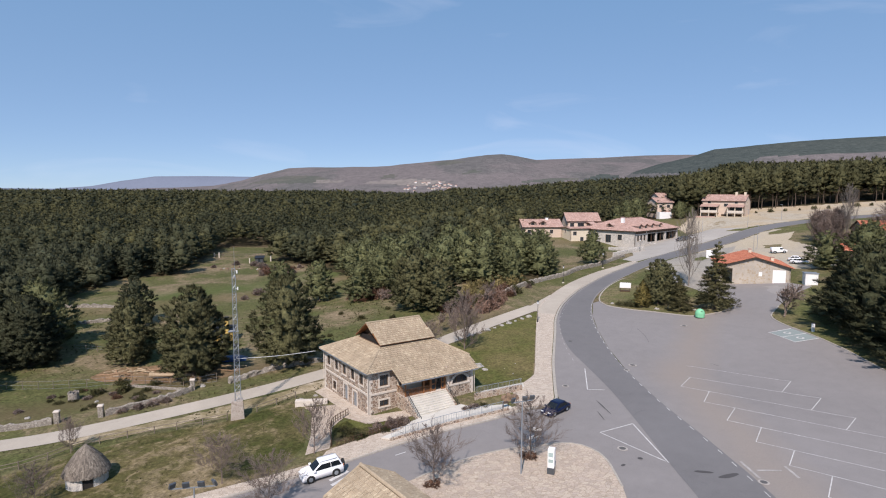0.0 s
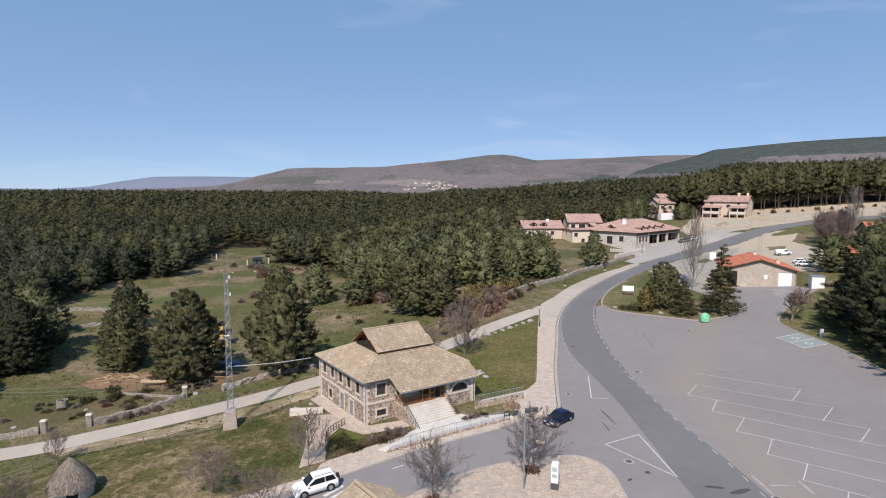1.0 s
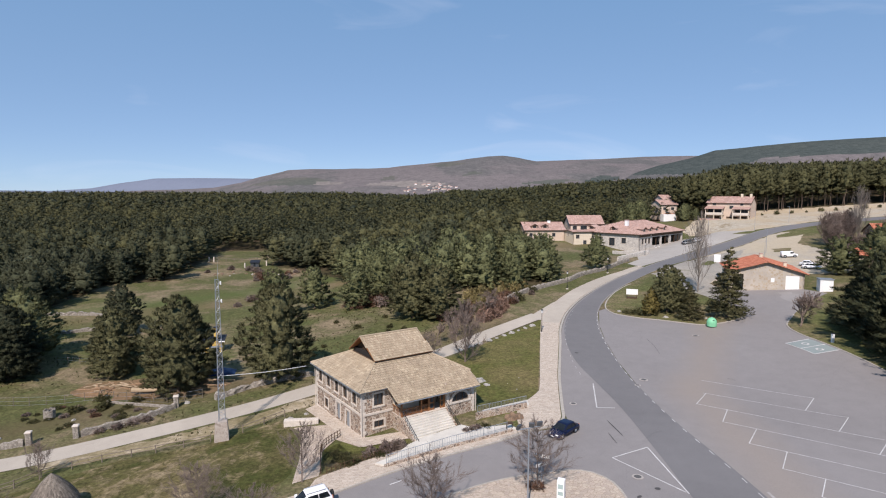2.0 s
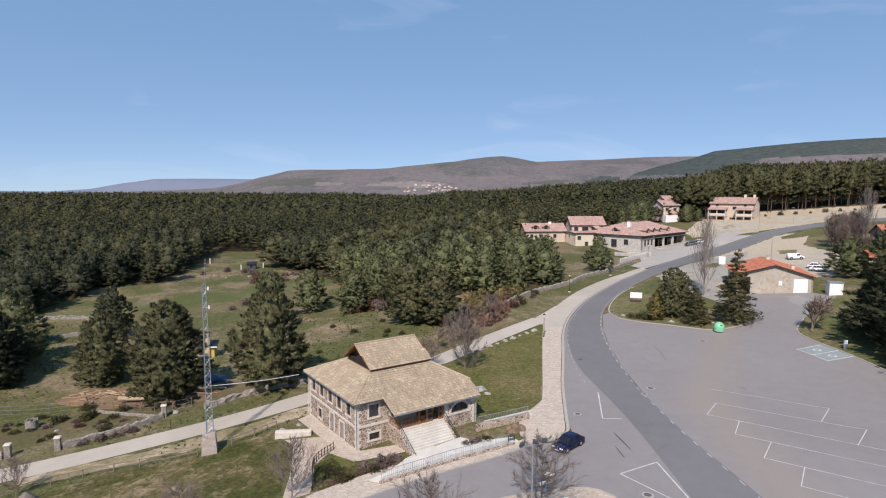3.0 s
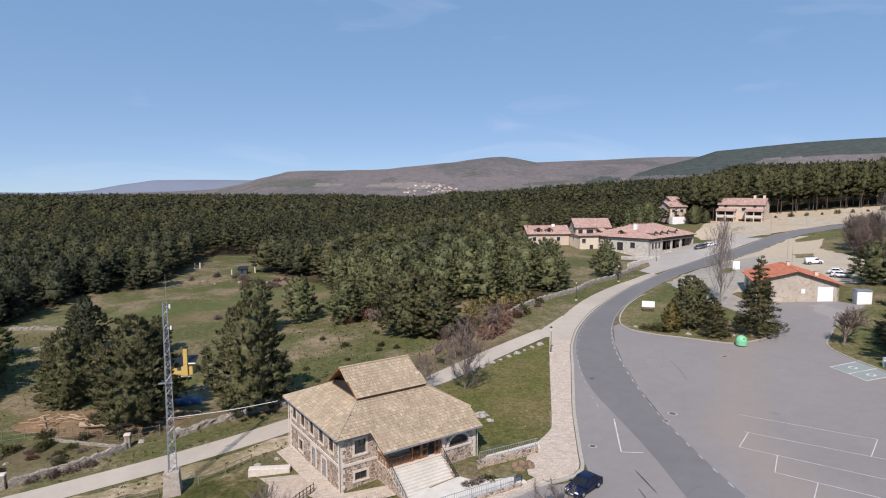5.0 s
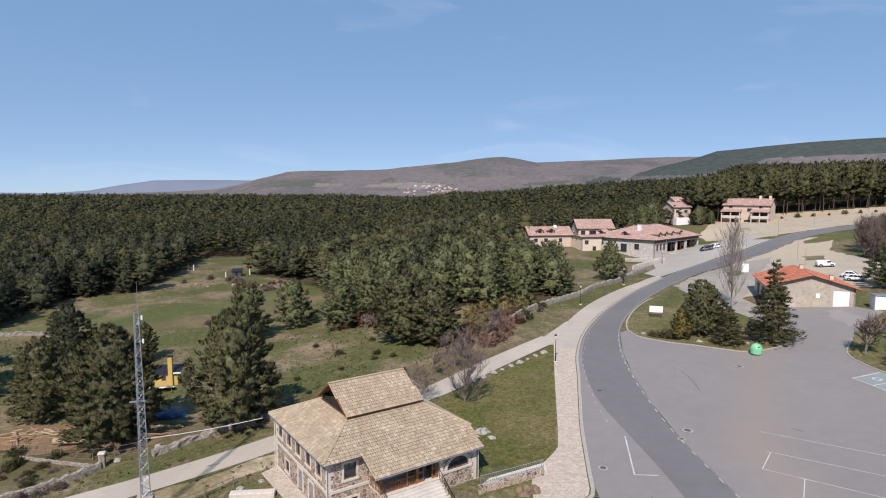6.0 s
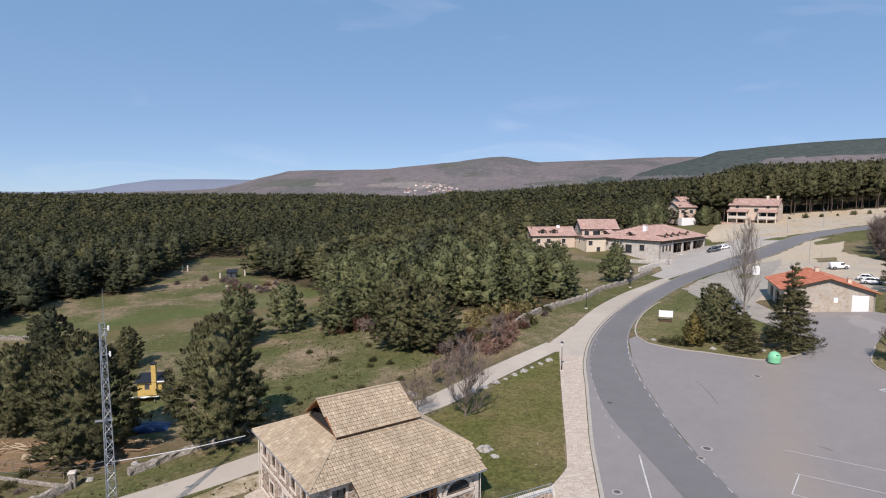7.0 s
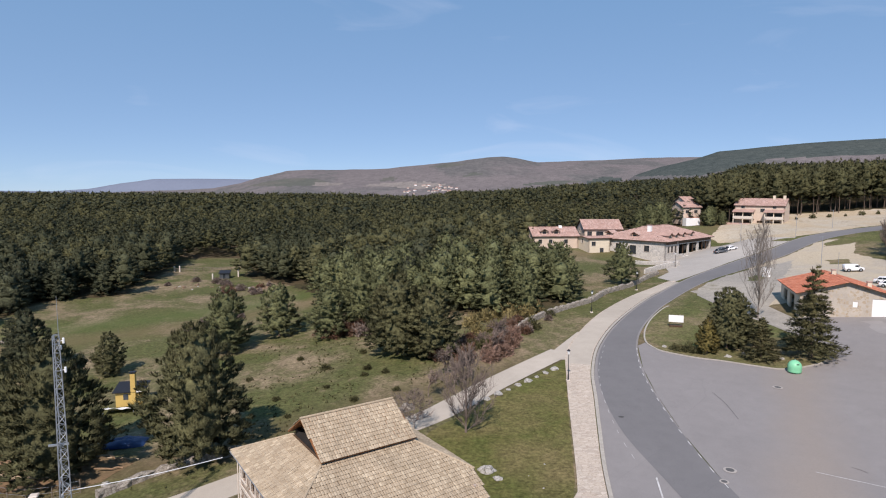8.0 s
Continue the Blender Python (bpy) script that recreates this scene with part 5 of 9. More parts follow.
# ---- parts of buildings ----
def tile_field(poly, w=0.24, l=0.42, rise=0.055, seed=1):
    """Barrel tiles laid in courses over a sloping outline whose first edge is the eave. Returns verts and faces."""
    P = [Vector(p) for p in poly]
    e = (P[1] - P[0]).normalized()
    n = (P[1] - P[0]).cross(P[-1] - P[0]).normalized()
    if n.z < 0:
        n = -n
    t = n.cross(e)
    if t.z < 0:
        t = -t
    flat = [((p - P[0]).dot(e), (p - P[0]).dot(t)) for p in P]
    s0, s1 = min(p[0] for p in flat), max(p[0] for p in flat)
    t1 = max(p[1] for p in flat)
    S, T = np.meshgrid(np.arange(s0 + w / 2, s1, w), np.arange(l * 0.5 - 0.06, t1, l))
    keep = inside(S, T, flat)
    g = random.Random(seed)
    v, f = [], []
    for s, q in zip(S[keep], T[keep]):
        j = g.uniform(-0.02, 0.02)
        tilt = g.uniform(0.0, 0.02)
        base = len(v)
        for dt, hi in ((-l * 0.56, 0.05 + tilt), (l * 0.5, 0.0)):
            for ds, dz in ((-0.5, 0.0), (-0.26, 0.85), (0.26, 0.85), (0.5, 0.0)):
                v.append(P[0] + e * (s + j + ds * w) + t * (q + dt) + n * (0.02 + hi + dz * rise))
        for k in range(3):
            f.append((base + k, base + k + 1, base + 5 + k, base + 4 + k))
        f.append((base + 3, base + 2, base + 1, base))
    return v, f


def slab(bm, poly, thick):
    top = [bm.verts.new(p) for p in poly]
    low = [bm.verts.new((p[0], p[1], p[2] - thick)) for p in poly]
    bm.faces.new(top)
    bm.faces.new(low[::-1])
    for i in range(len(poly)):
        j = (i + 1) % len(poly)
        bm.faces.new((top[j], top[i], low[i], low[j]))


def roof_slope(parent, poly, tiles, under, w=0.24, l=0.42, rise=0.04, thick=0.14, seed=1, name="roof_slope"):
    bm = bmesh.new()
    slab(bm, poly, thick)
    ob = part(name, bm, under, parent)
    v, f = tile_field(poly, w, l, rise, seed)
    t = finish("roof_tiles", v, f, tiles, ob)
    tagged(t, "rows of barrel roof tiles", kind="stuff")
    return ob


def panel(parent, name, m, L, H, T, holes, mat, label="", z0=0.0, gable=0.0):
    """A wall L long and H high with openings (x0, x1, z0, z1) right through it; gable: the height of a pointed top."""
    bm = bmesh.new()
    xs = sorted({0.0, L, *[h[0] for h in holes], *[h[1] for h in holes]})
    for a, b in zip(xs, xs[1:]):
        mid, z = (a + b) / 2, z0
        for h in sorted((h for h in holes if h[0] < mid < h[1]), key=lambda h: h[2]):
            if h[2] > z + 1e-4:
                box(bm, a, b, 0, T, z, h[2])
            z = h[3]
        if H > z + 1e-4:
            box(bm, a, b, 0, T, z, H)
    if gable:
        lo = [bm.verts.new(p) for p in ((0, 0, H), (L, 0, H), (L / 2, 0, H + gable))]
        hi = [bm.verts.new((v.co.x, T, v.co.z)) for v in lo]
        bm.faces.new(lo)
        bm.faces.new(hi[::-1])
        for i in range(3):
            j = (i + 1) % 3
            bm.faces.new((lo[j], lo[i], hi[i], hi[j]))
    bmesh.ops.remove_doubles(bm, verts=bm.verts, dist=1e-4)
    ob = part(name, bm, mat, parent, label)
    ob.matrix_basis = m
    return ob


def window(parent, m, x0, x1, z0, z1, T=0.4, frame="wood", trim=None, bars=(1, 0), surround=0.0, name="window"):
    """A window in a wall's opening: frame with its pane, and a stone surround and sill where there is one."""
    bm = bmesh.new()
    w, d = 0.07, 0.14
    y0 = T * 0.35
    for a, b, c, e in ((x0, x0 + w, z0, z1), (x1 - w, x1, z0, z1), (x0 + w, x1 - w, z0, z0 + w), (x0 + w, x1 - w, z1 - w, z1)):
        box(bm, a, b, y0, y0 + d, c, e)
    for k in range(bars[0]):
        x = x0 + (x1 - x0) * (k + 1) / (bars[0] + 1)
        box(bm, x - w / 2, x + w / 2, y0 + 0.02, y0 + d - 0.02, z0 + w, z1 - w)
    for k in range(bars[1]):
        z = z0 + (z1 - z0) * (k + 1) / (bars[1] + 1)
        box(bm, x0 + w, x1 - w, y0 + 0.03, y0 + d - 0.03, z - w / 2, z + w / 2)
    win = part(name, bm, M[frame], parent)
    win.matrix_basis = m
    part("pane", bbox(x0 + 0.02, x1 - 0.02, y0 + 0.06, y0 + 0.08, z0 + 0.02, z1 - 0.02), M["glass"], win)
    if surround:
        s = surround
        bm = bmesh.new()
        for a, b, c, e in ((x0 - s, x0, z0 - 0.02, z1 + s), (x1, x1 + s, z0 - 0.02, z1 + s), (x0, x1, z1, z1 + s)):
            box(bm, a, b, -0.05, 0.12, c, e, 0.015)
        box(bm, x0 - s - 0.05, x1 + s + 0.05, -0.10, 0.14, z0 - s, z0 - 0.02, 0.015)
        part("surround", bm, M[trim or "granite"], win)
    return win


def door(parent, m, x0, x1, z0, z1, T=0.4, mat="wood", name="door", glazed=False):
    bm = bmesh.new()
    y0 = T * 0.4
    box(bm, x0, x1, y0, y0 + 0.07, z0, z1, 0.01)
    for k in range(2):
        a = z0 + 0.15 + k * (z1 - z0 - 0.2) / 2
        box(bm, x0 + 0.12, x1 - 0.12, y0 - 0.03, y0, a, a + (z1 - z0) / 2 - 0.25, 0.01)
    d = part(name, bm, M[mat], parent)
    d.matrix_basis = m
    part("handle", bbox(x1 - 0.16, x1 - 0.12, y0 - 0.09, y0 - 0.03, z0 + 0.95, z0 + 1.12), M["steel"], d)
    return d


def quoins(parent, m, z0, z1, mat="granite", a=0.55, b=0.36):
    """Cut corner stones, long and short by turns, each one a piece."""
    z, k = z0, 0
    while z < z1 - 0.1:
        h = min(0.42, z1 - z)
        x, y = (a, b) if k % 2 else (b, a)
        o = part("corner_stone", bbox(-0.04, x, -0.04, y, z + 0.01, z + h - 0.01, 0.02), M[mat], parent)
        o.matrix_basis = m
        z += h
        k += 1


# ---- stone visitor house ----
HOUSE = empty("visitor_house", pose(-11.4, 76.6, -2.3, 0, 0, 35.9), "two-storey rubble stone house with pale tan tiled roof and lantern", "house")
W0, W1, D0, D1 = 0.6, 16.6, 0.6, 15.4
EAVE = 6.45
left_m, front_m, right_m, back_m = pose(W0, D1, 0, 0, 0, -90), pose(W0, D0, 0), pose(W1, D0, 0, 0, 0, 90), pose(W1, D1, 0, 0, 0, 180)
left_holes = [(1.0 + 2.75 * k, 2.2 + 2.75 * k, 4.15, 5.65) for k in range(5)] + [(7.0, 8.2, 0.55, 2.75), (10.0, 11.2, 0.35, 2.55), (3.0, 4.2, 0.9, 2.2)]
panel(HOUSE, "wall_side", left_m, D1 - D0, EAVE, 0.45, left_holes, M["masonry"], "rubble stone wall with granite band", -1.2)
for h in left_holes[:5]:
    window(HOUSE, left_m, *h, frame="wood_dark", surround=0.2)
window(HOUSE, left_m, *left_holes[7], frame="wood_dark", surround=0.2)
for h in left_holes[5:7]:
    door(HOUSE, left_m, *h, mat="steel", name="door")
    bm = bmesh.new()
    for a, b, c, e in ((h[0] - 0.25, h[0], h[2], h[3] + 0.25), (h[1], h[1] + 0.25, h[2], h[3] + 0.25), (h[0], h[1], h[3], h[3] + 0.25)):
        box(bm, a, b, -0.06, 0.1, c, e, 0.015)
    o = part("door_surround", bm, M["granite"], HOUSE)
    o.matrix_basis = left_m
front_holes = [(1.7, 3.0, 4.15, 5.7), (1.7, 3.1, 1.3, 2.15)]
panel(HOUSE, "wall_front", front_m, 4.4, EAVE, 0.45, front_holes, M["masonry"], z0=-1.2)
window(HOUSE, front_m, *front_holes[0], frame="wood_dark", surround=0.24)
window(HOUSE, front_m, *front_holes[1], frame="wood_dark", surround=0.24)
panel(HOUSE, "wall_right", right_m, D1 - D0, EAVE, 0.45, [(3 + 3 * k, 4.3 + 3 * k, 4.0, 5.5) for k in range(4)], M["masonry"], z0=-1.0)
for k in range(4):
    window(HOUSE, right_m, 3 + 3 * k, 4.3 + 3 * k, 4.0, 5.5, frame="wood_dark", surround=0.2)
panel(HOUSE, "wall_back", back_m, W1 - W0, EAVE, 0.45, [], M["masonry"], z0=-1.0)
for m, L in ((left_m, D1 - D0), (front_m, 4.4)):
    o = part("stone_band", bbox(0.3, L - 0.3 if L > 5 else L, -0.07, 0.05, 3.05, 3.38, 0.02), M["granite"], HOUSE)
    o.matrix_basis = m
    o = part("plinth", bbox(0.0, L, -0.12, 0.05, -0.6, 0.32, 0.03), M["granite"], HOUSE)
    o.matrix_basis = m
quoins(HOUSE, pose(W0, D0, 0), -0.6, EAVE - 0.1)
quoins(HOUSE, pose(W0, D1, 0, 0, 0, -90), -0.6, EAVE - 0.1)
# porch: floor, front with joinery, and the arched bay
PF = 2.75
bm = bmesh.new()
box(bm, 5.0, 16.2, -2.0, 0.6, -1.0, PF)
part("porch_base", bm, M["masonry"], HOUSE)
part("porch_floor", bbox(4.95, 11.75, -2.1, 0.7, PF, PF + 0.06), M["granite"], HOUSE)
panel(HOUSE, "porch_back_wall", pose(4.9, 0.62, 0), 7.0, 6.2, 0.3, [(0.5, 2.0, PF + 0.9, 5.1), (2.4, 3.7, PF + 0.9, 5.1), (4.2, 6.2, PF, 5.1)], M["render_cream"], z0=PF)
for a, b in ((0.5, 2.0), (2.4, 3.7)):
    window(HOUSE, pose(4.9, 0.62, 0), a, b, PF + 0.9, 5.1, frame="wood", bars=(1, 1))
for a in (4.2, 5.2):
    door(HOUSE, pose(4.9, 0.62, 0), a + 0.02, a + 0.98, PF + 0.06, 5.05, mat="wood")
# wooden posts, rail and balusters
for x in (5.05, 8.0, 9.1, 11.55):
    part("porch_post", bbox(x - 0.09, x + 0.09, -1.75, -1.57, PF, 5.6), M["wood"], HOUSE)
rail = part("porch_rail", bbox(5.1, 9.05, -1.71, -1.61, PF + 0.95, PF + 1.05), M["wood"], HOUSE)
part("bottom_rail", bbox(5.1, 9.05, -1.70, -1.62, PF + 0.15, PF + 0.22), M["wood"], rail)
for k in range(20):
    x = 5.25 + 0.2 * k
    part("baluster", bbox(x - 0.03, x + 0.03, -1.69, -1.63, PF + 0.22, PF + 0.95), M["wood"], rail)
for x0, x1 in ((9.2, 10.0), (10.9, 11.45)):
    leaf = part("porch_door_leaf", bbox(x0, x1, -1.70, -1.63, PF + 0.05, PF + 2.2, 0.01), M["wood"], HOUSE)
    for z in (0.35, 1.15):
        part("door_glass", bbox(x0 + 0.14, x1 - 0.14, -1.72, -1.715, PF + z, PF + z + 0.62), M["glass"], leaf)
part("porch_beam", bbox(4.6, 11.8, -1.80, -1.52, 5.12, 5.42, 0.02), M["wood"], HOUSE)
# side rail of the stair wing
for k in range(7):
    y = -1.6 + 0.33 * k
    part("side_baluster", bbox(5.02, 5.08, y, y + 0.06, PF, PF + 1.0), M["wood"], HOUSE)
part("side_rail", bbox(5.0, 5.1, -1.6, 0.6, PF + 1.0, PF + 1.1), M["wood"], HOUSE)
# arched bay
bm = bmesh.new()
AX0, AX1, AY, SP = 11.75, 16.3, -2.05, 3.35
cx, ra = 13.95, 1.4
for k in range(16):
    a0, a1 = math.pi * k / 16, math.pi * (k + 1) / 16
    p0, p1 = (cx - ra * math.cos(a0), SP + ra * 0.85 * math.sin(a0)), (cx - ra * math.cos(a1), SP + ra * 0.85 * math.sin(a1))
    q = [(p0[0], p0[1]), (p1[0], p1[1]), (p1[0], 5.5), (p0[0], 5.5)]
    lo = [bm.verts.new((x, AY, z)) for x, z in q]
    hi = [bm.verts.new((x, AY + 0.4, z)) for x, z in q]
    bm.faces.new(lo)
    bm.faces.new(hi[::-1])
    for i in range(4):
        j = (i + 1) % 4
        bm.faces.new((lo[j], lo[i], hi[i], hi[j]))
box(bm, AX0, cx - ra, AY, AY + 0.4, -1.0, 5.5)
box(bm, cx + ra, AX1, AY, AY + 0.4, -1.0, 5.5)
box(bm, cx - ra, cx + ra, AY, AY + 0.4, -1.0, SP)
box(bm, AX1 - 0.4, AX1, AY + 0.4, 0.6, -1.0, 5.9)
box(bm, AX0, AX0 + 0.35, AY + 0.4, 0.6, -1.0, 5.9)
part("arched_bay", bm, M["masonry"], HOUSE, "rubble stone bay with a round-arched window")
for k in range(11):
    a0, a1 = math.pi * k / 11 + 0.02, math.pi * (k + 1) / 11 - 0.02
    bm = bmesh.new()
    q = [(r * math.cos(a), r * 0.86 * math.sin(a)) for r, a in ((ra, a0), (ra + 0.34, a0), (ra + 0.34, a1), (ra, a1))]
    lo = [bm.verts.new((cx - x, AY - 0.06, SP + z)) for x, z in q]
    hi = [bm.verts.new((cx - x, AY + 0.2, SP + z)) for x, z in q]
    bm.faces.new(lo)
    bm.faces.new(hi[::-1])
    for i in range(4):
        j = (i + 1) % 4
        bm.faces.new((lo[j], lo[i], hi[i], hi[j]))
    part("arch_stone", bm, M["granite"], HOUSE)
part("arch_sill", bbox(cx - ra - 0.4, cx + ra + 0.4, AY - 0.1, AY + 0.15, SP - 0.28, SP, 0.02), M["granite"], HOUSE)
part("arch_glass", bbox(cx - ra - 0.05, cx + ra + 0.05, AY + 0.22, AY + 0.25, SP, SP + ra), M["glass"], HOUSE)
bm = bmesh.new()
for x in (cx - 0.5, cx + 0.5):
    box(bm, x - 0.04, x + 0.04, AY + 0.15, AY + 0.22, SP, SP + 1.05)
part("arch_mullions", bm, M["wood_dark"], HOUSE)
quoins(HOUSE, pose(AX1, AY, 0, 0, 0, 90), -0.8, 5.2)
quoins(HOUSE, pose(AX0 - 0.02, AY, 0), -0.8, 5.2, a=0.4, b=0.3)
# roofs
SL = 0.47
LX0, LX1, LY0, LY1 = 4.7, 13.1, 4.6, 11.4
def zr(d):
    return EAVE + SL * d
PY = -2.75
lantern_top = zr(4.6)
roof_slope(HOUSE, [(3.85, PY, EAVE + SL * PY), (16.7, PY, EAVE + SL * PY), (17.2, 0, EAVE), (LX1, LY0, lantern_top), (LX0, LY0, lantern_top), (0, 0, EAVE), (3.85, 0, EAVE)], M["tile_tan"], M["wood_dark"], seed=2)
roof_slope(HOUSE, [(0, 16, EAVE), (0, 0, EAVE), (LX0, LY0, lantern_top), (LX0, LY1, lantern_top)], M["tile_tan"], M["wood_dark"], seed=4)
roof_slope(HOUSE, [(17.2, 0, EAVE), (17.2, 16, EAVE), (LX1, LY1, lantern_top), (LX1, LY0, lantern_top)], M["tile_tan"], M["wood_dark"], seed=5)
roof_slope(HOUSE, [(17.2, 16, EAVE), (0, 16, EAVE), (LX0, LY1, lantern_top), (LX1, LY1, lantern_top)], M["tile_tan"], M["wood_dark"], seed=6)
for a, b in (((0, 0, EAVE), (LX0, LY0, lantern_top)), ((17.2, 0, EAVE), (LX1, LY0, lantern_top)), ((0, 16, EAVE), (LX0, LY1, lantern_top)), ((17.2, 16, EAVE), (LX1, LY1, lantern_top))):
    bm = bmesh.new()
    tube(bm, Vector(a) + Vector((0, 0, 0.06)), Vector(b) + Vector((0, 0, 0.06)), 0.11, 0.11, 8)
    part("hip_ridge", bm, M["tile_tan"], HOUSE)
# gutters
for a, b in (((0, -0.06, EAVE - 0.08), (3.8, -0.06, EAVE - 0.08)), ((-0.06, 0, EAVE - 0.08), (-0.06, 16, EAVE - 0.08)), ((3.85, PY - 0.06, EAVE + SL * PY - 0.08), (16.7, PY - 0.06, EAVE + SL * PY - 0.08))):
    bm = bmesh.new()
    tube(bm, a, b, 0.07, 0.07, 8)
    part("gutter", bm, M["steel"], HOUSE, "grey metal gutter")
for x, y in ((0.45, 0.45), (0.45, 15.5), (16.45, -2.2)):
    bm = bmesh.new()
    tube(bm, (x, y, -0.4), (x, y, EAVE - 0.3 if y > 0 else 5.1), 0.05, 0.05, 8)
    part("downpipe", bm, M["granite"], HOUSE, "pale painted downpipe")
# glazed lantern with its own gabled roof; a near-black block paints its shaded inside
part("lantern_shade_block", bbox(LX0 + 0.05, LX1 - 0.05, LY0 + 0.05, LY1 - 0.05, lantern_top - 0.6, lantern_top + 0.58), M["dark"], HOUSE)
LE, LR = 8.85, 11.35
bm = bmesh.new()
for x in (LX0 + 0.5, LX1 - 0.5):
    lo = [bm.verts.new((x, y, z)) for y, z in ((LY0, lantern_top), (LY1, lantern_top), (LY1, LE + 0.2), (8.0, LR - 0.15), (LY0, LE + 0.2))]
    hi = [bm.verts.new((v.co.x + 0.12, v.co.y, v.co.z)) for v in lo]
    bm.faces.new(lo)
    bm.faces.new(hi[::-1])
    for i in range(5):
        j = (i + 1) % 5
        bm.faces.new((lo[j], lo[i], hi[i], hi[j]))
part("lantern_gable", bm, M["wood_dark"], HOUSE)
roof_slope(HOUSE, [(4.25, 4.05, LE), (13.6, 4.05, LE), (13.3, 8.0, LR), (4.0, 8.0, LR)], M["tile_tan"], M["wood"], seed=7, name="lantern_roof")
roof_slope(HOUSE, [(13.6, 11.95, LE), (4.25, 11.95, LE), (4.0, 8.0, LR), (13.3, 8.0, LR)], M["tile_tan"], M["wood"], seed=8, name="lantern_roof")
bm = bmesh.new()
tube(bm, (3.98, 8, LR + 0.05), (13.32, 8, LR + 0.05), 0.12, 0.12, 8)
part("ridge_tiles", bm, M["tile_tan"], HOUSE)
# front stair
n = 12
for k in range(n):
    z1 = PF - k * PF / n * 0.92
    y1 = -2.1 - k * 0.31
    part("stair_step", bbox(5.15, 11.45, y1 - 0.36, y1, z1 - 1.4, z1 - 0.02, 0.015), M["concrete"], HOUSE)
for x in (5.0, 11.6):
    bm = bmesh.new()
    lo = [bm.verts.new((x - 0.14, y, z)) for y, z in ((-2.0, -0.6), (-2.0, PF + 0.12), (-5.9, 0.3), (-5.9, -0.6))]
    hi = [bm.verts.new((x + 0.14, v.co.y, v.co.z)) for v in lo]
    bm.faces.new(lo)
    bm.faces.new(hi[::-1])
    for i in range(4):
        j = (i + 1) % 4
        bm.faces.new((lo[j], lo[i], hi[i], hi[j]))
    part("stair_string", bm, M["masonry"], HOUSE)
    bm = bmesh.new()
    tube(bm, (x, -2.0, PF + 1.05), (x, -5.9, 1.2), 0.035)
    tube(bm, (x, -2.0, PF + 0.6), (x, -5.9, 0.75), 0.02)
    r = part("stair_rail", bm, M["iron"], HOUSE)
    for k in range(8):
        y = -2.05 - k * 0.54
        z = PF + 0.1 - (k * 0.54) * 0.62
        bm = bmesh.new()
        tube(bm, (x, y, z - 0.05), (x, y, z + 0.95), 0.02, 0.02, 6)
        part("rail_post", bm, M["iron"], r)


# ---- steel lattice mast ----
MAST = empty("radio_mast", pose(-30.0, 79.3, -3.5, 0, 0, 20), "tall galvanised lattice radio mast on a pale concrete block", "mast")
bm = bmesh.new()
for v in bmesh.ops.create_cone(bm, cap_ends=True, segments=4, radius1=1.35, radius2=1.05, depth=3.2)["verts"]:
    v.co.z += 1.3
bmesh.ops.rotate(bm, verts=bm.verts, cent=(0, 0, 0), matrix=Matrix.Rotation(radians(45), 3, "Z"))
part("footing", bm, M["rough_block"], MAST, "rough pale stone footing block")
def mast_r(z):
    return 0.52 - 0.26 * (z - 2.9) / 18.5
Z0, Z1 = 2.9, 21.4
for k in range(3):
    a = k * math.tau / 3
    bm = bmesh.new()
    tube(bm, (mast_r(Z0) * math.cos(a), mast_r(Z0) * math.sin(a), Z0), (mast_r(Z1) * math.cos(a), mast_r(Z1) * math.sin(a), Z1), 0.05, 0.04, 6)
    part("mast_leg", bm, M["steel"], MAST)
bays = 26
for s in range(bays):
    z0, z1 = Z0 + (Z1 - Z0) * s / bays, Z0 + (Z1 - Z0) * (s + 1) / bays
    bm = bmesh.new()
    for k in range(3):
        a, b = k * math.tau / 3, (k + 1) * math.tau / 3
        if s % 2:
            a, b = b, a
        tube(bm, (mast_r(z0) * math.cos(a), mast_r(z0) * math.sin(a), z0), (mast_r(z1) * math.cos(b), mast_r(z1) * math.sin(b), z1), 0.022, 0.022, 5)
        tube(bm, (mast_r(z1) * math.cos(a), mast_r(z1) * math.sin(a), z1), (mast_r(z1) * math.cos(b), mast_r(z1) * math.sin(b), z1), 0.018, 0.018, 5)
    part("lattice_bay", bm, M["steel"], MAST)
bm = bmesh.new()
tube(bm, (0.2, 0.1, 21.2), (0.2, 0.1, 24.4), 0.025, 0.012, 6)
part("whip_antenna", bm, M["steel"], MAST)
for z, a, s in ((20.9, 0.3, 0.22), (20.3, 1.2, 0.18), (18.6, 0.2, 0.22)):
    bm = bmesh.new()
    r = mast_r(z) + 0.25
    box(bm, -s * 0.35, s * 0.35, -s * 0.5, s * 0.5, -s, s, 0.03, pose(r * math.cos(a), r * math.sin(a), z, 0, 0, math.degrees(a)))
    tube(bm, (mast_r(z) * 0.6 * math.cos(a), mast_r(z) * 0.6 * math.sin(a), z), (r * math.cos(a), r * math.sin(a), z), 0.025, 0.025, 6)
    part("antenna_box", bm, M["white_panel"], MAST)
part("cable_tray", bbox(-0.9, 0.5, -0.06, 0.06, 12.6, 12.75), M["steel"], MAST)
# overhead cable from mast to house
bm = bmesh.new()
pa, pb = Vector((-29.9, 79.5, 5.25)), Vector((-21.2, 88.6, 3.9))
pts = [pa.lerp(pb, k / 10) - Vector((0, 0, 0.18 * math.sin(math.pi * k / 10))) for k in range(11)]
for a, b in zip(pts, pts[1:]):
    tube(bm, a, b, 0.035, 0.035, 6)
tagged(part("overhead_cable", bm, M["white_panel"]), "pale cable strung from mast to house eave", "cable")


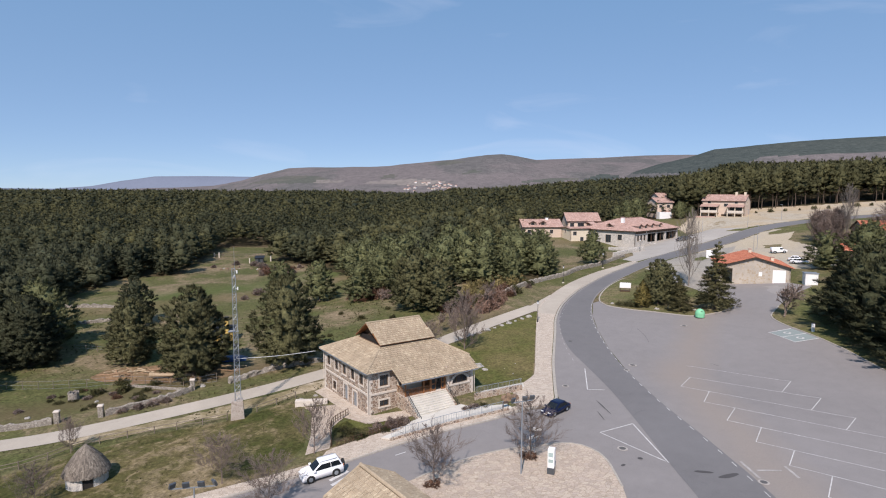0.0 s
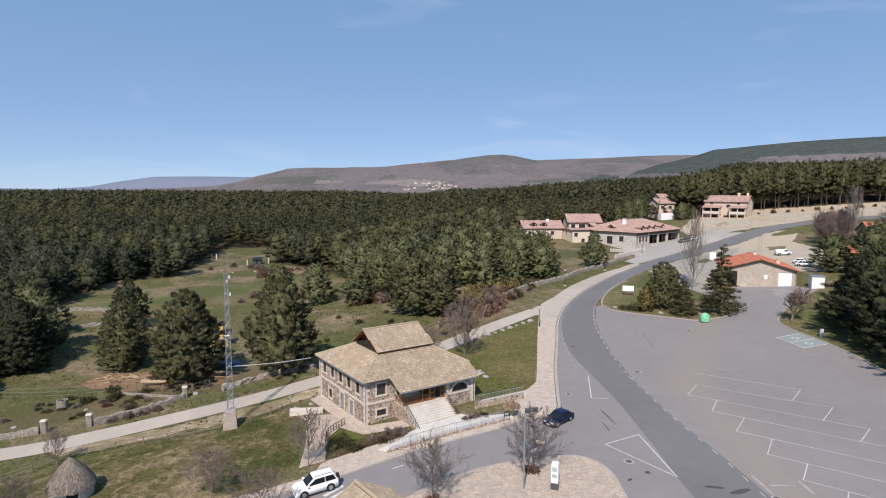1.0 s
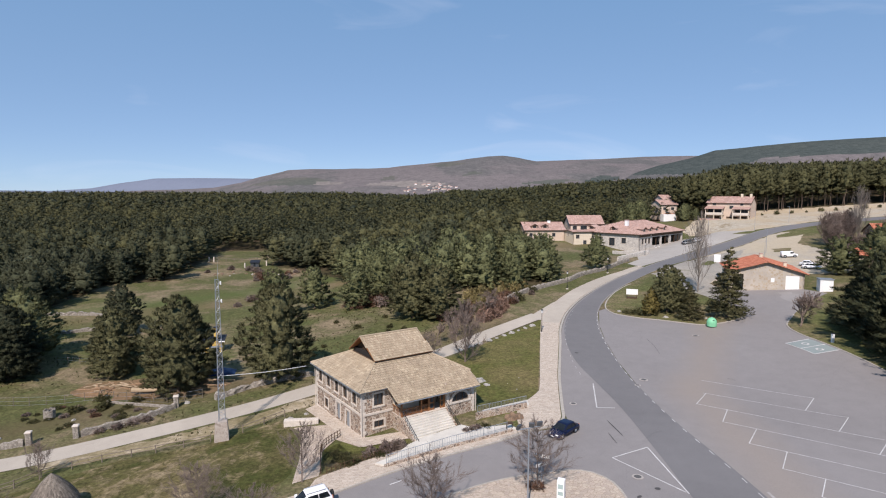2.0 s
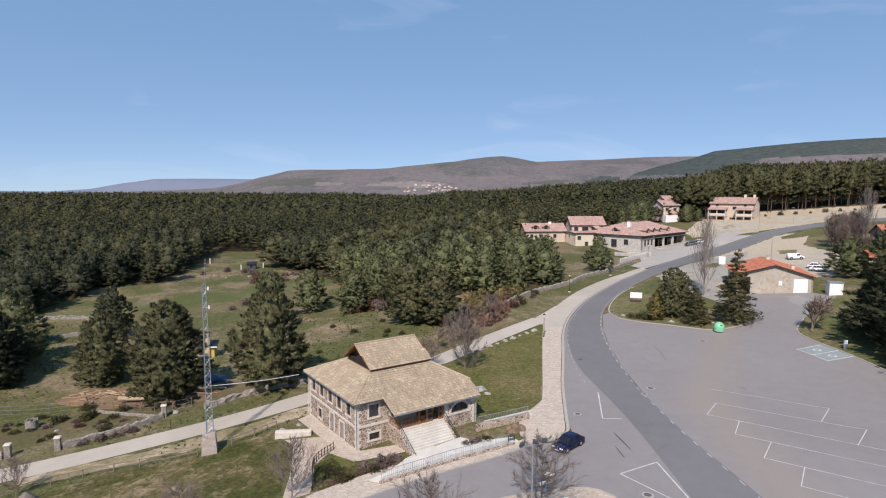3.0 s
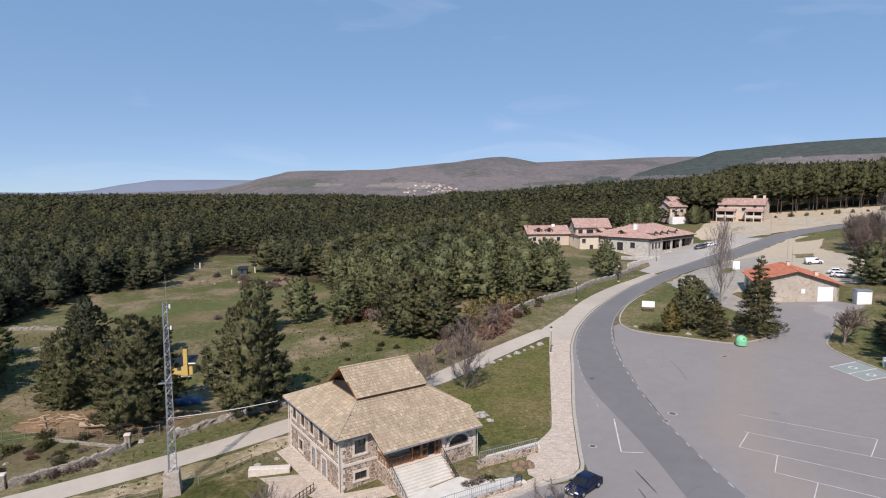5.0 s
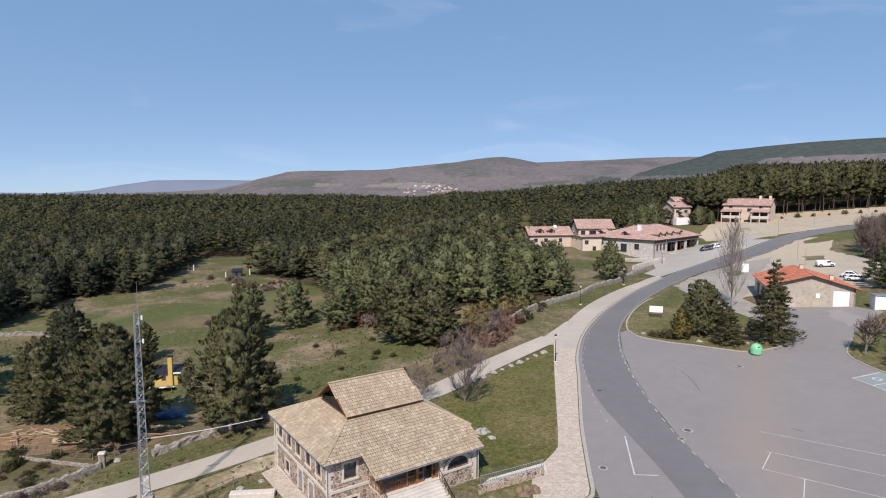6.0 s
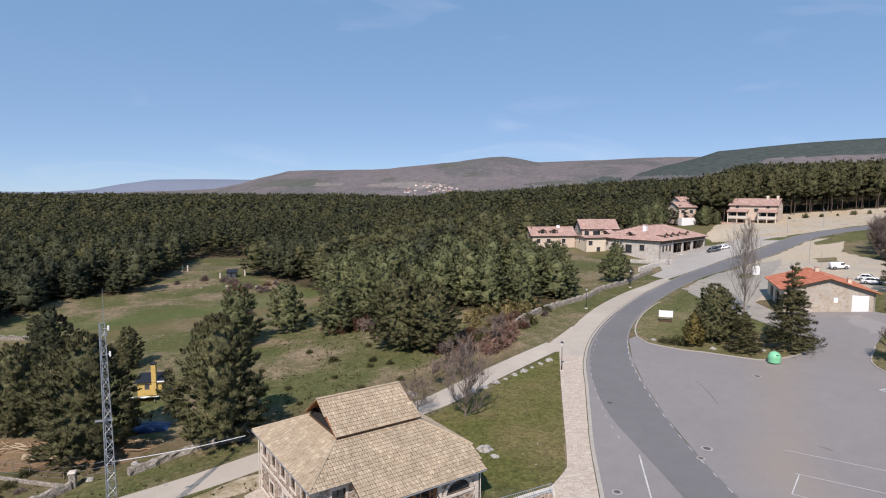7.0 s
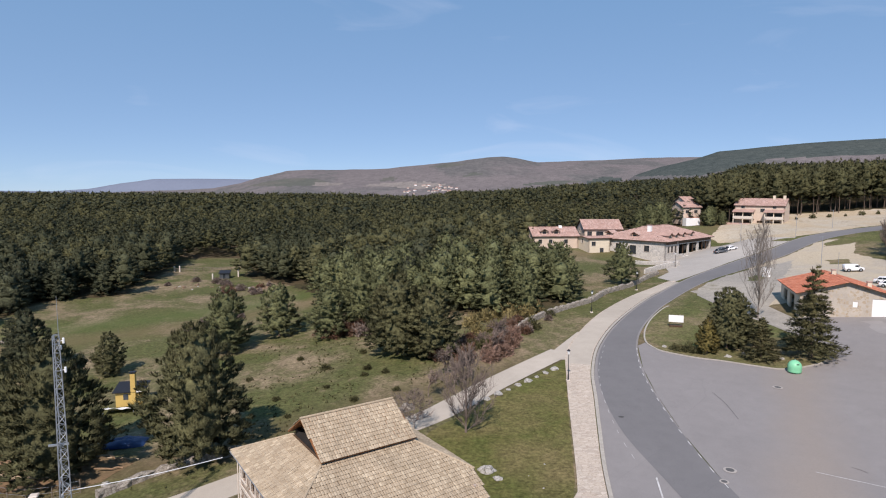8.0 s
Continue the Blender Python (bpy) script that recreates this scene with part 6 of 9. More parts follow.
# ---- roadside depot with orange roof ----
SHED = empty("depot", pose(66.6, 150.2, 5.2, 0, 0, -18), "low rendered depot with orange tiled gable roof and white garage door", "depot")
SL_, SD_, SH_ = 16.6, 17.5, 4.6
f_m = pose(0, 0, 0)
sh_holes = [(11.9, 14.8, 0.0, 4.1), (8.8, 9.6, 2.3, 3.4), (0.6, 2.9, 0.0, 4.0)]
panel(SHED, "wall_front", pose(0.4, 0, 0), SL_ - 0.8, SH_, 0.35, sh_holes, M["render_stone"], "cream render with scattered facing stones", -1.0, 2.3)
panel(SHED, "wall_left", pose(0.4, SD_, 0, 0, 0, -90), SD_, SH_, 0.35, [(9.0, 13.0, 0.0, 3.4), (3, 6.5, 0, 3.4)], M["render_cream"], z0=-1.0)
panel(SHED, "wall_right", pose(SL_ - 0.4, 0, 0, 0, 0, 90), SD_, SH_, 0.35, [], M["render_cream"], z0=-1.0)
panel(SHED, "wall_back", pose(SL_ - 0.4, SD_, 0, 0, 0, 180), SL_ - 0.8, SH_, 0.35, [], M["render_cream"], "", -1.0, 2.3)
part("shed_interior", bbox(3.6, 4.0, 0.5, 14.6, 0, 4.2), M["render_cream"], SHED)
gd = part("garage_door", bbox(12.32, 15.18, 0.1, 0.18, 0.0, 4.1), M["white"], SHED, "white panelled garage door")
for k in range(5):
    part("door_rib", bbox(12.35, 15.15, 0.07, 0.1, 0.4 + 0.72 * k, 0.44 + 0.72 * k), M["white"], gd)
part("shutter", bbox(9.22, 9.98, 0.06, 0.14, 2.32, 3.38, 0.01), M["white"], SHED, "closed white shutter")
ov, rs = 0.7, 2.3 / (SL_ / 2 - 0.4)
ze, zm = SH_ + 0.1 - ov * rs, SH_ + 0.1 + rs * (SL_ / 2)
roof_slope(SHED, [(-ov + 0.4, SD_ + 0.5, ze), (-ov + 0.4, -0.7, ze), (SL_ / 2, -0.7, zm), (SL_ / 2, SD_ + 0.5, zm)], M["tile_red"], M["wood_dark"], 0.34, 0.6, 0.08, seed=11)
roof_slope(SHED, [(SL_ + ov - 0.4, -0.7, ze), (SL_ + ov - 0.4, SD_ + 0.5, ze), (SL_ / 2, SD_ + 0.5, zm), (SL_ / 2, -0.7, zm)], M["tile_red"], M["wood_dark"], 0.34, 0.6, 0.08, seed=12)
for x, y in ((SL_ / 2 + 0.2, 11.0), (SL_ - 4.0, 3.5)):
    ch = part("chimney", bbox(x - 0.35, x + 0.35, y - 0.35, y + 0.35, zm - 2.2, zm + (0.9 if y > 5 else -0.3), 0.02), M["render_cream"], SHED)
    part("chimney_cap", bbox(x - 0.45, x + 0.45, y - 0.45, y + 0.45, zm + (0.9 if y > 5 else -0.3), zm + (1.05 if y > 5 else -0.15), 0.02), M["tile_pink"], ch)
bm = bmesh.new()
tube(bm, (SL_ / 2 + 1.2, 12, zm - 0.5), (SL_ / 2 + 1.2, 12, zm + 4.5), 0.04, 0.03, 6)
part("antenna_pole", bm, M["steel"], SHED)
# white service cabinet
CAB = empty("service_cabinet", pose(83.6, 141.8, gz(83.6, 141.8) + 0.12, 0, 0, -14), "white sheet-metal service cabinet with dark roof", "cabinet")
part("body", bbox(0, 2.7, 0, 2.4, -0.4, 2.75, 0.03), M["white_panel"], CAB)
part("roof_plate", bbox(-0.15, 2.85, -0.15, 2.55, 2.75, 2.9, 0.02), M["steel"], CAB)
part("cabinet_door", bbox(0.6, 2.1, -0.04, 0, 0.1, 2.4, 0.01), M["white"], CAB)


# ---- inn, long pink-roofed building ----
def gable_dormer(parent, x, y, z, m, tiles):
    d = part("dormer", bbox(-0.7, 0.7, 0, 1.8, -0.4, 0.75), M["render_peach"], parent)
    d.matrix_basis = m @ pose(x, y, z) @ Matrix.Diagonal((1.6, 1.5, 1.5, 1))
    part("dormer_glass", bbox(-0.45, 0.45, -0.03, 0.01, -0.05, 0.65), M["glass"], d)
    bm = bmesh.new()
    for s in (-1, 1):
        q = [(0, -0.35, 1.35), (s * 1.05, -0.35, 0.7), (s * 1.05, 2.6, 0.7), (0, 2.6, 1.35)]
        slab(bm, q if s > 0 else q[::-1], 0.1)
    part("dormer_roof", bm, M[tiles], d)
    part("barge_board", bbox(-0.95, 0.95, -0.38, -0.34, 0.66, 0.8), M["wood_dark"], d)


INN = empty("inn", pose(72.3, 240.4, 5.6, 0, 0, 45.5), "long pale stone inn with pink tiled hip roof, dormers and arcade", "inn")
IL, IW, IH = 38.8, 26.5, 6.3
i_front = pose(0, 0, 0)
i_left = pose(0, IW, 0, 0, 0, -90)
ih = [(1.6, 3.4, 2.3, 4.6), (4.2, 6.0, 2.3, 4.6), (7.0, 8.8, 2.3, 4.6), (10.5, 18.0, 0.6, 4.9), (19.0, 26.0, 0.6, 4.9), (27.5, 37.8, 0.4, 4.9)]
panel(INN, "wall_front", i_front, IL, IH, 0.5, ih, M["stone_pale"], "pale granite wall", -3.0)
for h in ih[:3]:
    window(INN, i_front, *h, frame="wood_dark", surround=0.15, trim="granite", bars=(1, 1))
for h in ih[3:]:
    # near-black sheet paints the deep shade behind the arcade
    part("arcade_shade_sheet", bbox(h[0], h[1], 3.2, 3.35, 0.3, 5.2), M["dark"], INN)
    n = int((h[1] - h[0]) / 2.6)
    for k in range(1, n):
        x = h[0] + (h[1] - h[0]) * k / n
        part("arcade_post", bbox(x - 0.14, x + 0.14, 0.1, 0.38, h[2], h[3]), M["wood_dark"], INN)
        part("arcade_window", bbox(x - 1.1, x + 1.0, 3.12, 3.2, 1.0, 3.6), M["glass"], INN)
    if h[0] < 27:
        part("arcade_parapet", bbox(h[0], h[1], 0.05, 0.3, 0.6, 1.35), M["stone_pale"], INN)
part("terrace", bbox(9, 38.4, -2.6, 0, -3.0, 0.0), M["concrete"], INN)
il = [(2.0, 3.6, 2.6, 4.6), (7.5, 9.3, 2.2, 4.7), (13.0, 15.6, 1.2, 4.4), (18.6, 20.6, 2.4, 4.6)]
panel(INN, "wall_side", i_left, IW, IH, 0.5, il, M["stone_pale"], z0=-3.0)
for h in il:
    window(INN, i_left, *h, frame="wood_dark", surround=0.15, trim="granite", bars=(1, 0))
panel(INN, "wall_back", pose(IL, IW, 0, 0, 0, 180), IL, IH, 0.5, [], M["stone_pale"], z0=-2.0)
panel(INN, "wall_end", pose(IL, 0, 0, 0, 0, 90), IW, IH, 0.5, [], M["stone_pale"], z0=-2.0)
o, e, rg = 0.9, IH + 0.05, IH + 4.4
roof_slope(INN, [(-o, -o, e), (IL + o, -o, e), (IL - 9, IW / 2, rg), (9, IW / 2, rg)], M["tile_pink"], M["wood_dark"], 0.5, 0.9, 0.1, 0.25, 21)
roof_slope(INN, [(-o, IW + o, e), (-o, -o, e), (9, IW / 2, rg)], M["tile_pink"], M["wood_dark"], 0.5, 0.9, 0.1, 0.25, 22)
roof_slope(INN, [(IL + o, -o, e), (IL + o, IW + o, e), (IL - 9, IW / 2, rg)], M["tile_pink"], M["wood_dark"], 0.5, 0.9, 0.1, 0.25, 23)
roof_slope(INN, [(IL + o, IW + o, e), (-o, IW + o, e), (9, IW / 2, rg), (IL - 9, IW / 2, rg)], M["tile_pink"], M["wood_dark"], 0.5, 0.9, 0.1, 0.25, 24)
for x in (6.5, 11.5, 17.0, 24.0):
    gable_dormer(INN, x, 1.4, IH + 0.9, pose(0, 0, 0), "tile_pink")
for x in (3.6, 14.0):
    gable_dormer(INN, x, 1.6, IH + 0.9, i_left, "tile_pink")
for x, y in ((6.0, 9.0),):
    c = part("chimney", bbox(x - 0.7, x + 0.7, y - 0.6, y + 0.6, IH + 1.5, IH + 5.2, 0.03), M["white"], INN)
    part("chimney_cap", bbox(x - 0.85, x + 0.85, y - 0.75, y + 0.75, IH + 5.2, IH + 5.4, 0.03), M["tile_pink"], c)
sgn = part("fascia_sign", bbox(0.3, 9.0, -0.08, -0.01, 5.2, 6.0), M["wood_dark"], INN, "dark brown fascia board")
part("fascia_sign_long", bbox(10.0, 37.8, -0.08, -0.01, 5.2, 5.95), M["wood_dark"], INN)


def block_house(name, m, L, D, H, gable, wall, tiles, label, wins, category="house", doors=(), under="wood_dark", turn_roof=False):
    """A gabled house: walls, windows and a two-slope roof with its ridge along the front."""
    hs = empty(name, m, label, category)
    fm = pose(0, 0, 0)
    panel(hs, "wall_front", fm, L, H, 0.4, list(wins) + list(doors), M[wall], z0=-2.5)
    for w in wins:
        window(hs, fm, *w, frame="wood_dark", surround=0.15, trim="granite")
    for d in doors:
        part("door_leaf", bbox(d[0], d[1], 0.2, 0.28, d[2], d[3]), M["wood_dark"], hs)
    g = gable if not turn_roof else 0
    for nm, mm in (("wall_left", pose(0, D, 0, 0, 0, -90)), ("wall_right", pose(L, 0, 0, 0, 0, 90))):
        panel(hs, nm, mm, D, H, 0.4, [(D * 0.35, D * 0.35 + 1.2, H - 2.0, H - 0.7)], M[wall], "", -2.5, g)
        window(hs, mm, D * 0.35, D * 0.35 + 1.2, H - 2.0, H - 0.7, frame="wood_dark", surround=0.15)
    panel(hs, "wall_back", pose(L, D, 0, 0, 0, 180), L, H, 0.4, [], M[wall], z0=-2.5)
    s = gable / (D / 2)
    e, r = H - 0.6 * s + 0.08, H + gable + 0.08
    roof_slope(hs, [(-0.5, -0.6, e), (L + 0.5, -0.6, e), (L + 0.5, D / 2, r), (-0.5, D / 2, r)], M[tiles], M[under], 0.5, 0.9, 0.09, 0.22, 31)
    roof_slope(hs, [(L + 0.5, D + 0.6, e), (-0.5, D + 0.6, e), (-0.5, D / 2, r), (L + 0.5, D / 2, r)], M[tiles], M[under], 0.5, 0.9, 0.09, 0.22, 32)
    return hs


ann = block_house("inn_annex", pose(48.8, 262, 7.2, 0, 0, 3), 14.6, 11, 7.9, 3.2, "render_peach", "tile_pink", "tall annexe of the inn in peach render with pink tiled roof", [(1.2, 3.0, 5.0, 6.8), (4.6, 7.4, 5.0, 6.8), (9, 11, 5.0, 6.8)])
low = block_house("guest_house", pose(28.8, 257, 6.0, 0, 0, 8), 17.5, 11, 6.6, 2.9, "render_peach", "tile_pink", "low peach guest house with pink tiled roof and dormers", [(2, 3.4, 3.6, 5.2), (6, 7.4, 3.6, 5.2), (12, 13.4, 3.6, 5.2)])
for x in (4.5, 9.0):
    gable_dormer(low, x, 0.9, 7.2, pose(0, 0, 0), "tile_pink")
c = part("chimney", bbox(11.2, 12.4, 4.5, 5.5, 8.0, 10.2, 0.03), M["white"], low)
wing = block_house("inn_wing", pose(48.2, 251.0, 5.8, 0, 0, 14), 8.5, 9.0, 6.4, 0.4, "render_cream", "tile_pink", "low cream link between inn and annexe", [(1.2, 2.8, 3.6, 5.2), (4.5, 6.0, 0.8, 2.8)])

# ---- tall house above the road ----
TALL = block_house("tall_house", pose(124.2, 303.0, 14.2, 0, 0, -38), 19.6, 11, 9.4, 2.8, "render_peach", "tile_pink", "three-storey peach house with balconies and pink tiled roof", [(10.2, 12.0, 6.4, 7.9), (2.5, 4.0, 8.0, 9.0), (15.0, 16.4, 8.0, 9.0)], doors=((3.0, 6.0, 0.0, 2.8), (9, 14, 0.0, 2.6), (15, 18, 0.0, 2.6)))
for x0, x1 in ((0.0, 8.0), (12.4, 19.6)):
    b = part("balcony", bbox(x0, x1, -3.2, 0, 3.3, 3.6), M["granite"], TALL)
    part("balcony_parapet", bbox(x0, x1, -3.25, -3.05, 3.6, 4.6), M["granite"], b)
    for x in (x0 + 0.2, (x0 + x1) / 2, x1 - 0.2):
        part("balcony_post", bbox(x - 0.18, x + 0.18, -3.2, -2.84, -2.5, 6.6), M["render_cream"], TALL)
    bm = bmesh.new()
    slab(bm, [(x0 - 0.3, -3.8, 6.5), (x1 + 0.3, -3.8, 6.5), (x1 + 0.3, 0.2, 7.6), (x0 - 0.3, 0.2, 7.6)], 0.22)
    part("balcony_roof", bm, M["tile_pink"], TALL)
    # dark glass sheet on the wall paints the shade under the balcony roof
    part("painted_balcony_shade", bbox(x0 + 0.5, x1 - 0.5, -0.06, -0.02, 3.7, 6.3), M["glass"], TALL)
for x in (14.5, 18.5):
    part("chimney", bbox(x - 0.5, x + 0.5, 4.6, 5.6, 11.2, 13.6, 0.03), M["render_cream"], TALL)
part("garden_wall", bbox(-2.5, 7.0, -4.6, -4.2, -3.5, 1.6), M["tile_pink"], TALL)
part("garden_wall_pale", bbox(7.0, 21.0, -4.8, -4.4, -3.5, 0.4), M["granite"], TALL)

# ---- red-roofed houses beyond the yard ----
block_house("red_roofed_house", pose(131.4, 193.0, gz(136, 197) - 0.3, 0, 0, -12), 15.0, 10.0, 4.6, 2.6, "render_peach", "tile_red", "peach house with an orange-red tiled roof behind bare trees", [(2.0, 3.4, 1.6, 3.2), (7.0, 8.4, 1.6, 3.2), (11.0, 12.4, 1.6, 3.2)])
block_house("red_roofed_shed", pose(104.6, 162.0, gz(107, 165) - 0.2, 0, 0, -15), 6.0, 5.0, 4.2, 1.4, "render_cream", "tile_red", "small cream shed with an orange-red tiled roof among conifers", [(2.0, 3.2, 1.4, 2.6)], "shed")

# ---- chalet among the pines ----
ch = block_house("chalet", pose(102.5, 306, 17.0, 0, 0, 14), 9.0, 10, 5.4, 2.2, "render_peach", "tile_pink", "peach chalet with stepped pink roofs among pines", [(1.2, 3.0, 2.6, 4.0), (5.6, 7.4, 2.6, 4.0)])
ch2 = block_house("chalet_wing", pose(106.0, 314, 18.4, 0, 0, 14), 8, 8, 6.6, 2.0, "render_peach", "tile_pink", "upper wing of the peach chalet", [(2.0, 5.6, 4.2, 5.6)])
part("terrace_wall", bbox(-0.5, 6.5, -3.2, -0.4, -3, 0.6), M["white"], ch)
part("awning", bbox(1.0, 6.5, -2.6, -0.42, 0.75, 0.85), M["tile_red"], ch, "faded red awning")
part("awning_post", bbox(1.1, 1.25, -2.5, -2.35, 0.6, 0.75), M["wood_dark"], ch)
part("awning_post", bbox(6.2, 6.35, -2.5, -2.35, 0.6, 0.75), M["wood_dark"], ch)


# ---- bare trees, shrubs, stones ----
def branch_mesh(name, seed, h, spread, levels=5, upright=0.55, r0=0.14, mat=None, kids=3, fork=0.25):
    """A leafless tree: a tapering stem that divides again and again into thin twigs."""
    g = random.Random(seed)
    segs = []

    def grow(p, d, length, r, lev):
        q = p + d * length
        segs.append((p, q, r, r * 0.62))
        if lev == 0:
            return
        n = kids + (1 if g.random() < 0.5 else 0)
        for k in range(n):
            a = g.uniform(0, math.tau)
            tilt = g.uniform(0.35, 0.95) * spread
            side = d.orthogonal().normalized()
            side.rotate(Matrix.Rotation(a, 3, d))
            nd = (d * math.cos(tilt) + side * math.sin(tilt) + Vector((0, 0, upright * 0.35))).normalized()
            at = p.lerp(q, g.uniform(fork + 0.15, 1.0) if k else 1.0)
            grow(at, nd, length * g.uniform(0.58, 0.82), r * 0.60, lev - 1)

    grow(Vector((0, 0, -0.2)), Vector((g.uniform(-0.08, 0.08), g.uniform(-0.08, 0.08), 1)).normalized(), h * 0.30, r0, levels)
    top = max(q.z for _, q, _, _ in segs)
    k = h / top
    v, f = [], []
    for p, q, ra, rb in segs:
        p, q = p * k, q * k
        d = (q - p).normalized()
        s = d.orthogonal().normalized()
        t = d.cross(s)
        b = len(v)
        tip = ra < r0 * 0.6 ** (levels - 0.5)
        for c, r in ((p, max(ra, 0.022)),) if tip else ((p, max(ra, 0.022)), (q, max(rb, 0.017))):
            for a in range(3):
                v.append(c + s * (r * math.cos(a * math.tau / 3)) + t * (r * math.sin(a * math.tau / 3)))
        if tip:
            v.append(q)
            f += [(b + a, b + (a + 1) % 3, b + 3) for a in range(3)]
        else:
            f += [(b + a, b + (a + 1) % 3, b + 3 + (a + 1) % 3, b + 3 + a) for a in range(3)]
    me = bpy.data.meshes.new(name)
    me.from_pydata([tuple(x) for x in v], [], f)
    me.update()
    me.materials.append(mat or M["bark_grey"])
    return me


def leader_tree(name, seed, h, crown, base, laterals, rise, r0, mat=None, twigs=4, fine=0.012):
    """A leafless tree with one leader, side boughs all the way up it, and fine twigs on every bough."""
    g = random.Random(seed)
    segs = []
    stem = [Vector((0, 0, -0.2))]
    for k in range(1, 9):
        stem.append(Vector((g.uniform(-0.03, 0.03) * h * k / 8, g.uniform(-0.03, 0.03) * h * k / 8, h * k / 8)))
    for k in range(8):
        segs.append((stem[k], stem[k + 1], r0 * (1 - k / 8.5), r0 * (1 - (k + 1) / 8.5)))

    def bough(p, d, length, r, level):
        q, n = p, (1, 3, 3)[level]
        for k in range(n):
            d = (d + Vector((g.uniform(-0.2, 0.2), g.uniform(-0.2, 0.2), 0.10 + rise * 0.25))).normalized()
            e = q + d * length / n
            segs.append((q, e, r * (1 - k / (n + 1)), 0.0 if level == 0 else r * (1 - (k + 1) / (n + 1))))
            if level:
                for _ in range(twigs if level == 1 else 3):
                    side = d.orthogonal().normalized()
                    side.rotate(Matrix.Rotation(g.uniform(0, math.tau), 3, d))
                    nd = (d * 0.75 + side * g.uniform(0.4, 0.85) + Vector((0, 0, rise * 0.3))).normalized()
                    bough(q.lerp(e, g.random()), nd, length * (g.uniform(0.30, 0.5) if level == 2 else g.uniform(0.4, 0.75)), r * 0.5, level - 1)
            q = e

    for i in range(laterals):
        f = base + (0.97 - base) * (i / laterals)
        a = i * 2.4 + g.uniform(-0.4, 0.4)
        z = f * 8
        k = min(7, int(z))
        p = stem[k].lerp(stem[k + 1], z - k)
        u = (f - base) / (1 - base)
        length = crown * (0.55 + 0.9 * math.sin(math.pi * min(1, u * 0.8 + 0.25))) * g.uniform(0.7, 1.1) * (1.15 - 0.6 * u)
        d = Vector((math.cos(a), math.sin(a), rise)).normalized()
        bough(p, d, length, r0 * 0.27 * (1.1 - f * 0.6), 2)
    v, f_ = [], []
    for p, q, ra, rb in segs:
        d = (q - p).normalized()
        s = d.orthogonal().normalized()
        t = d.cross(s)
        b = len(v)
        ends = ((p, max(ra, fine)), (q, max(rb, fine * 0.8))) if rb else ((p, max(ra, fine)),)
        for c, r in ends:
            for a in range(3):
                v.append(c + s * (r * math.cos(a * math.tau / 3)) + t * (r * math.sin(a * math.tau / 3)))
        if rb:
            f_ += [(b + a, b + (a + 1) % 3, b + 3 + (a + 1) % 3, b + 3 + a) for a in range(3)]
        else:
            v.append(q)
            f_ += [(b + a, b + (a + 1) % 3, b + 3) for a in range(3)]
    me = bpy.data.meshes.new(name)
    me.from_pydata([tuple(x) for x in v], [], f_)
    me.update()
    me.materials.append(mat or M["bark_grey"])
    return me


BARE = [leader_tree("bare_branches", 100 + k, 5.6, 2.0 + 0.15 * k, 0.12 + 0.05 * k, 24, 0.22, 0.085, None, 6, 0.0095) for k in range(3)]
SLIM = leader_tree("bare_branches", 110, 5.6, 1.75, 0.15, 20, 0.5, 0.085, None, 6, 0.0095)
POPLAR = leader_tree("poplar_branches", 120, 17.6, 5.0, 0.08, 34, 1.2, 0.2, M["bark_pale"], 4, 0.014)
TWIGGY = [branch_mesh("twiggy_branches", 130 + k, 3.0, 0.9, 5, 0.35, 0.06, M["twig"], 3, 0.0) for k in range(2)]

VASE = leader_tree("bare_branches", 117, 5.6, 1.75, 0.04, 26, 0.6, 0.085, None, 6, 0.0095)
THICK = [leader_tree("thicket_branches", 160 + k, 7.6, 3.3, 0.03, 34, 0.75, 0.11, M["twig"], 5, 0.024) for k in range(2)]


def bare_tree(me, x, y, k, label, turn=0.0, category="bare tree", name="bare_tree", sink=0.0):
    e = empty(name, Matrix.LocRotScale((x, y, gz(x, y) - sink), Euler((0, 0, turn)), (k, k, k)), label, category, "bare trees")
    o = new("bare_crown", me)
    o.parent = e
    return e


def shrub_mesh(name, seed, mat, n=170, size=0.22, flat=0.75):
    g = np.random.default_rng(seed)
    d = g.normal(0, 1, (n, 3))
    d /= np.linalg.norm(d, axis=1)[:, None]
    d[:, 2] = np.abs(d[:, 2])
    r = (0.55 + 0.45 * g.random(n))[:, None] * (1 + 0.25 * np.sin(d[:, :1] * 5 + seed))
    c = d * r
    c[:, 2] = c[:, 2] * flat * 1.3 + 0.05
    return tri_mesh(name, blades_on(c, d, size, 5, g, 0.8), mat)


SHRUB = {k: [shrub_mesh(k + "_shrub", 200 + 7 * i + j, M[k]) for j in range(2)] for i, k in enumerate(("heath", "scrub", "spruce", "twig", "broom"))}
SHRUB["rust"] = [shrub_mesh("rust_shrub", 290 + j, M["rust"], 320, 0.2, 0.8) for j in range(2)]


def shrub(kind, x, y, s, tall=1.0, label="low scrubby bush in the grass", i=0):
    o = new("shrub", SHRUB[kind][i % 2])
    o.matrix_world = Matrix.LocRotScale((x, y, gz(x, y) + 0.02), Euler((0, 0, x * 3 + y)), (s, s, s * tall))
    return tagged(o, label, "shrub", "shrubs")


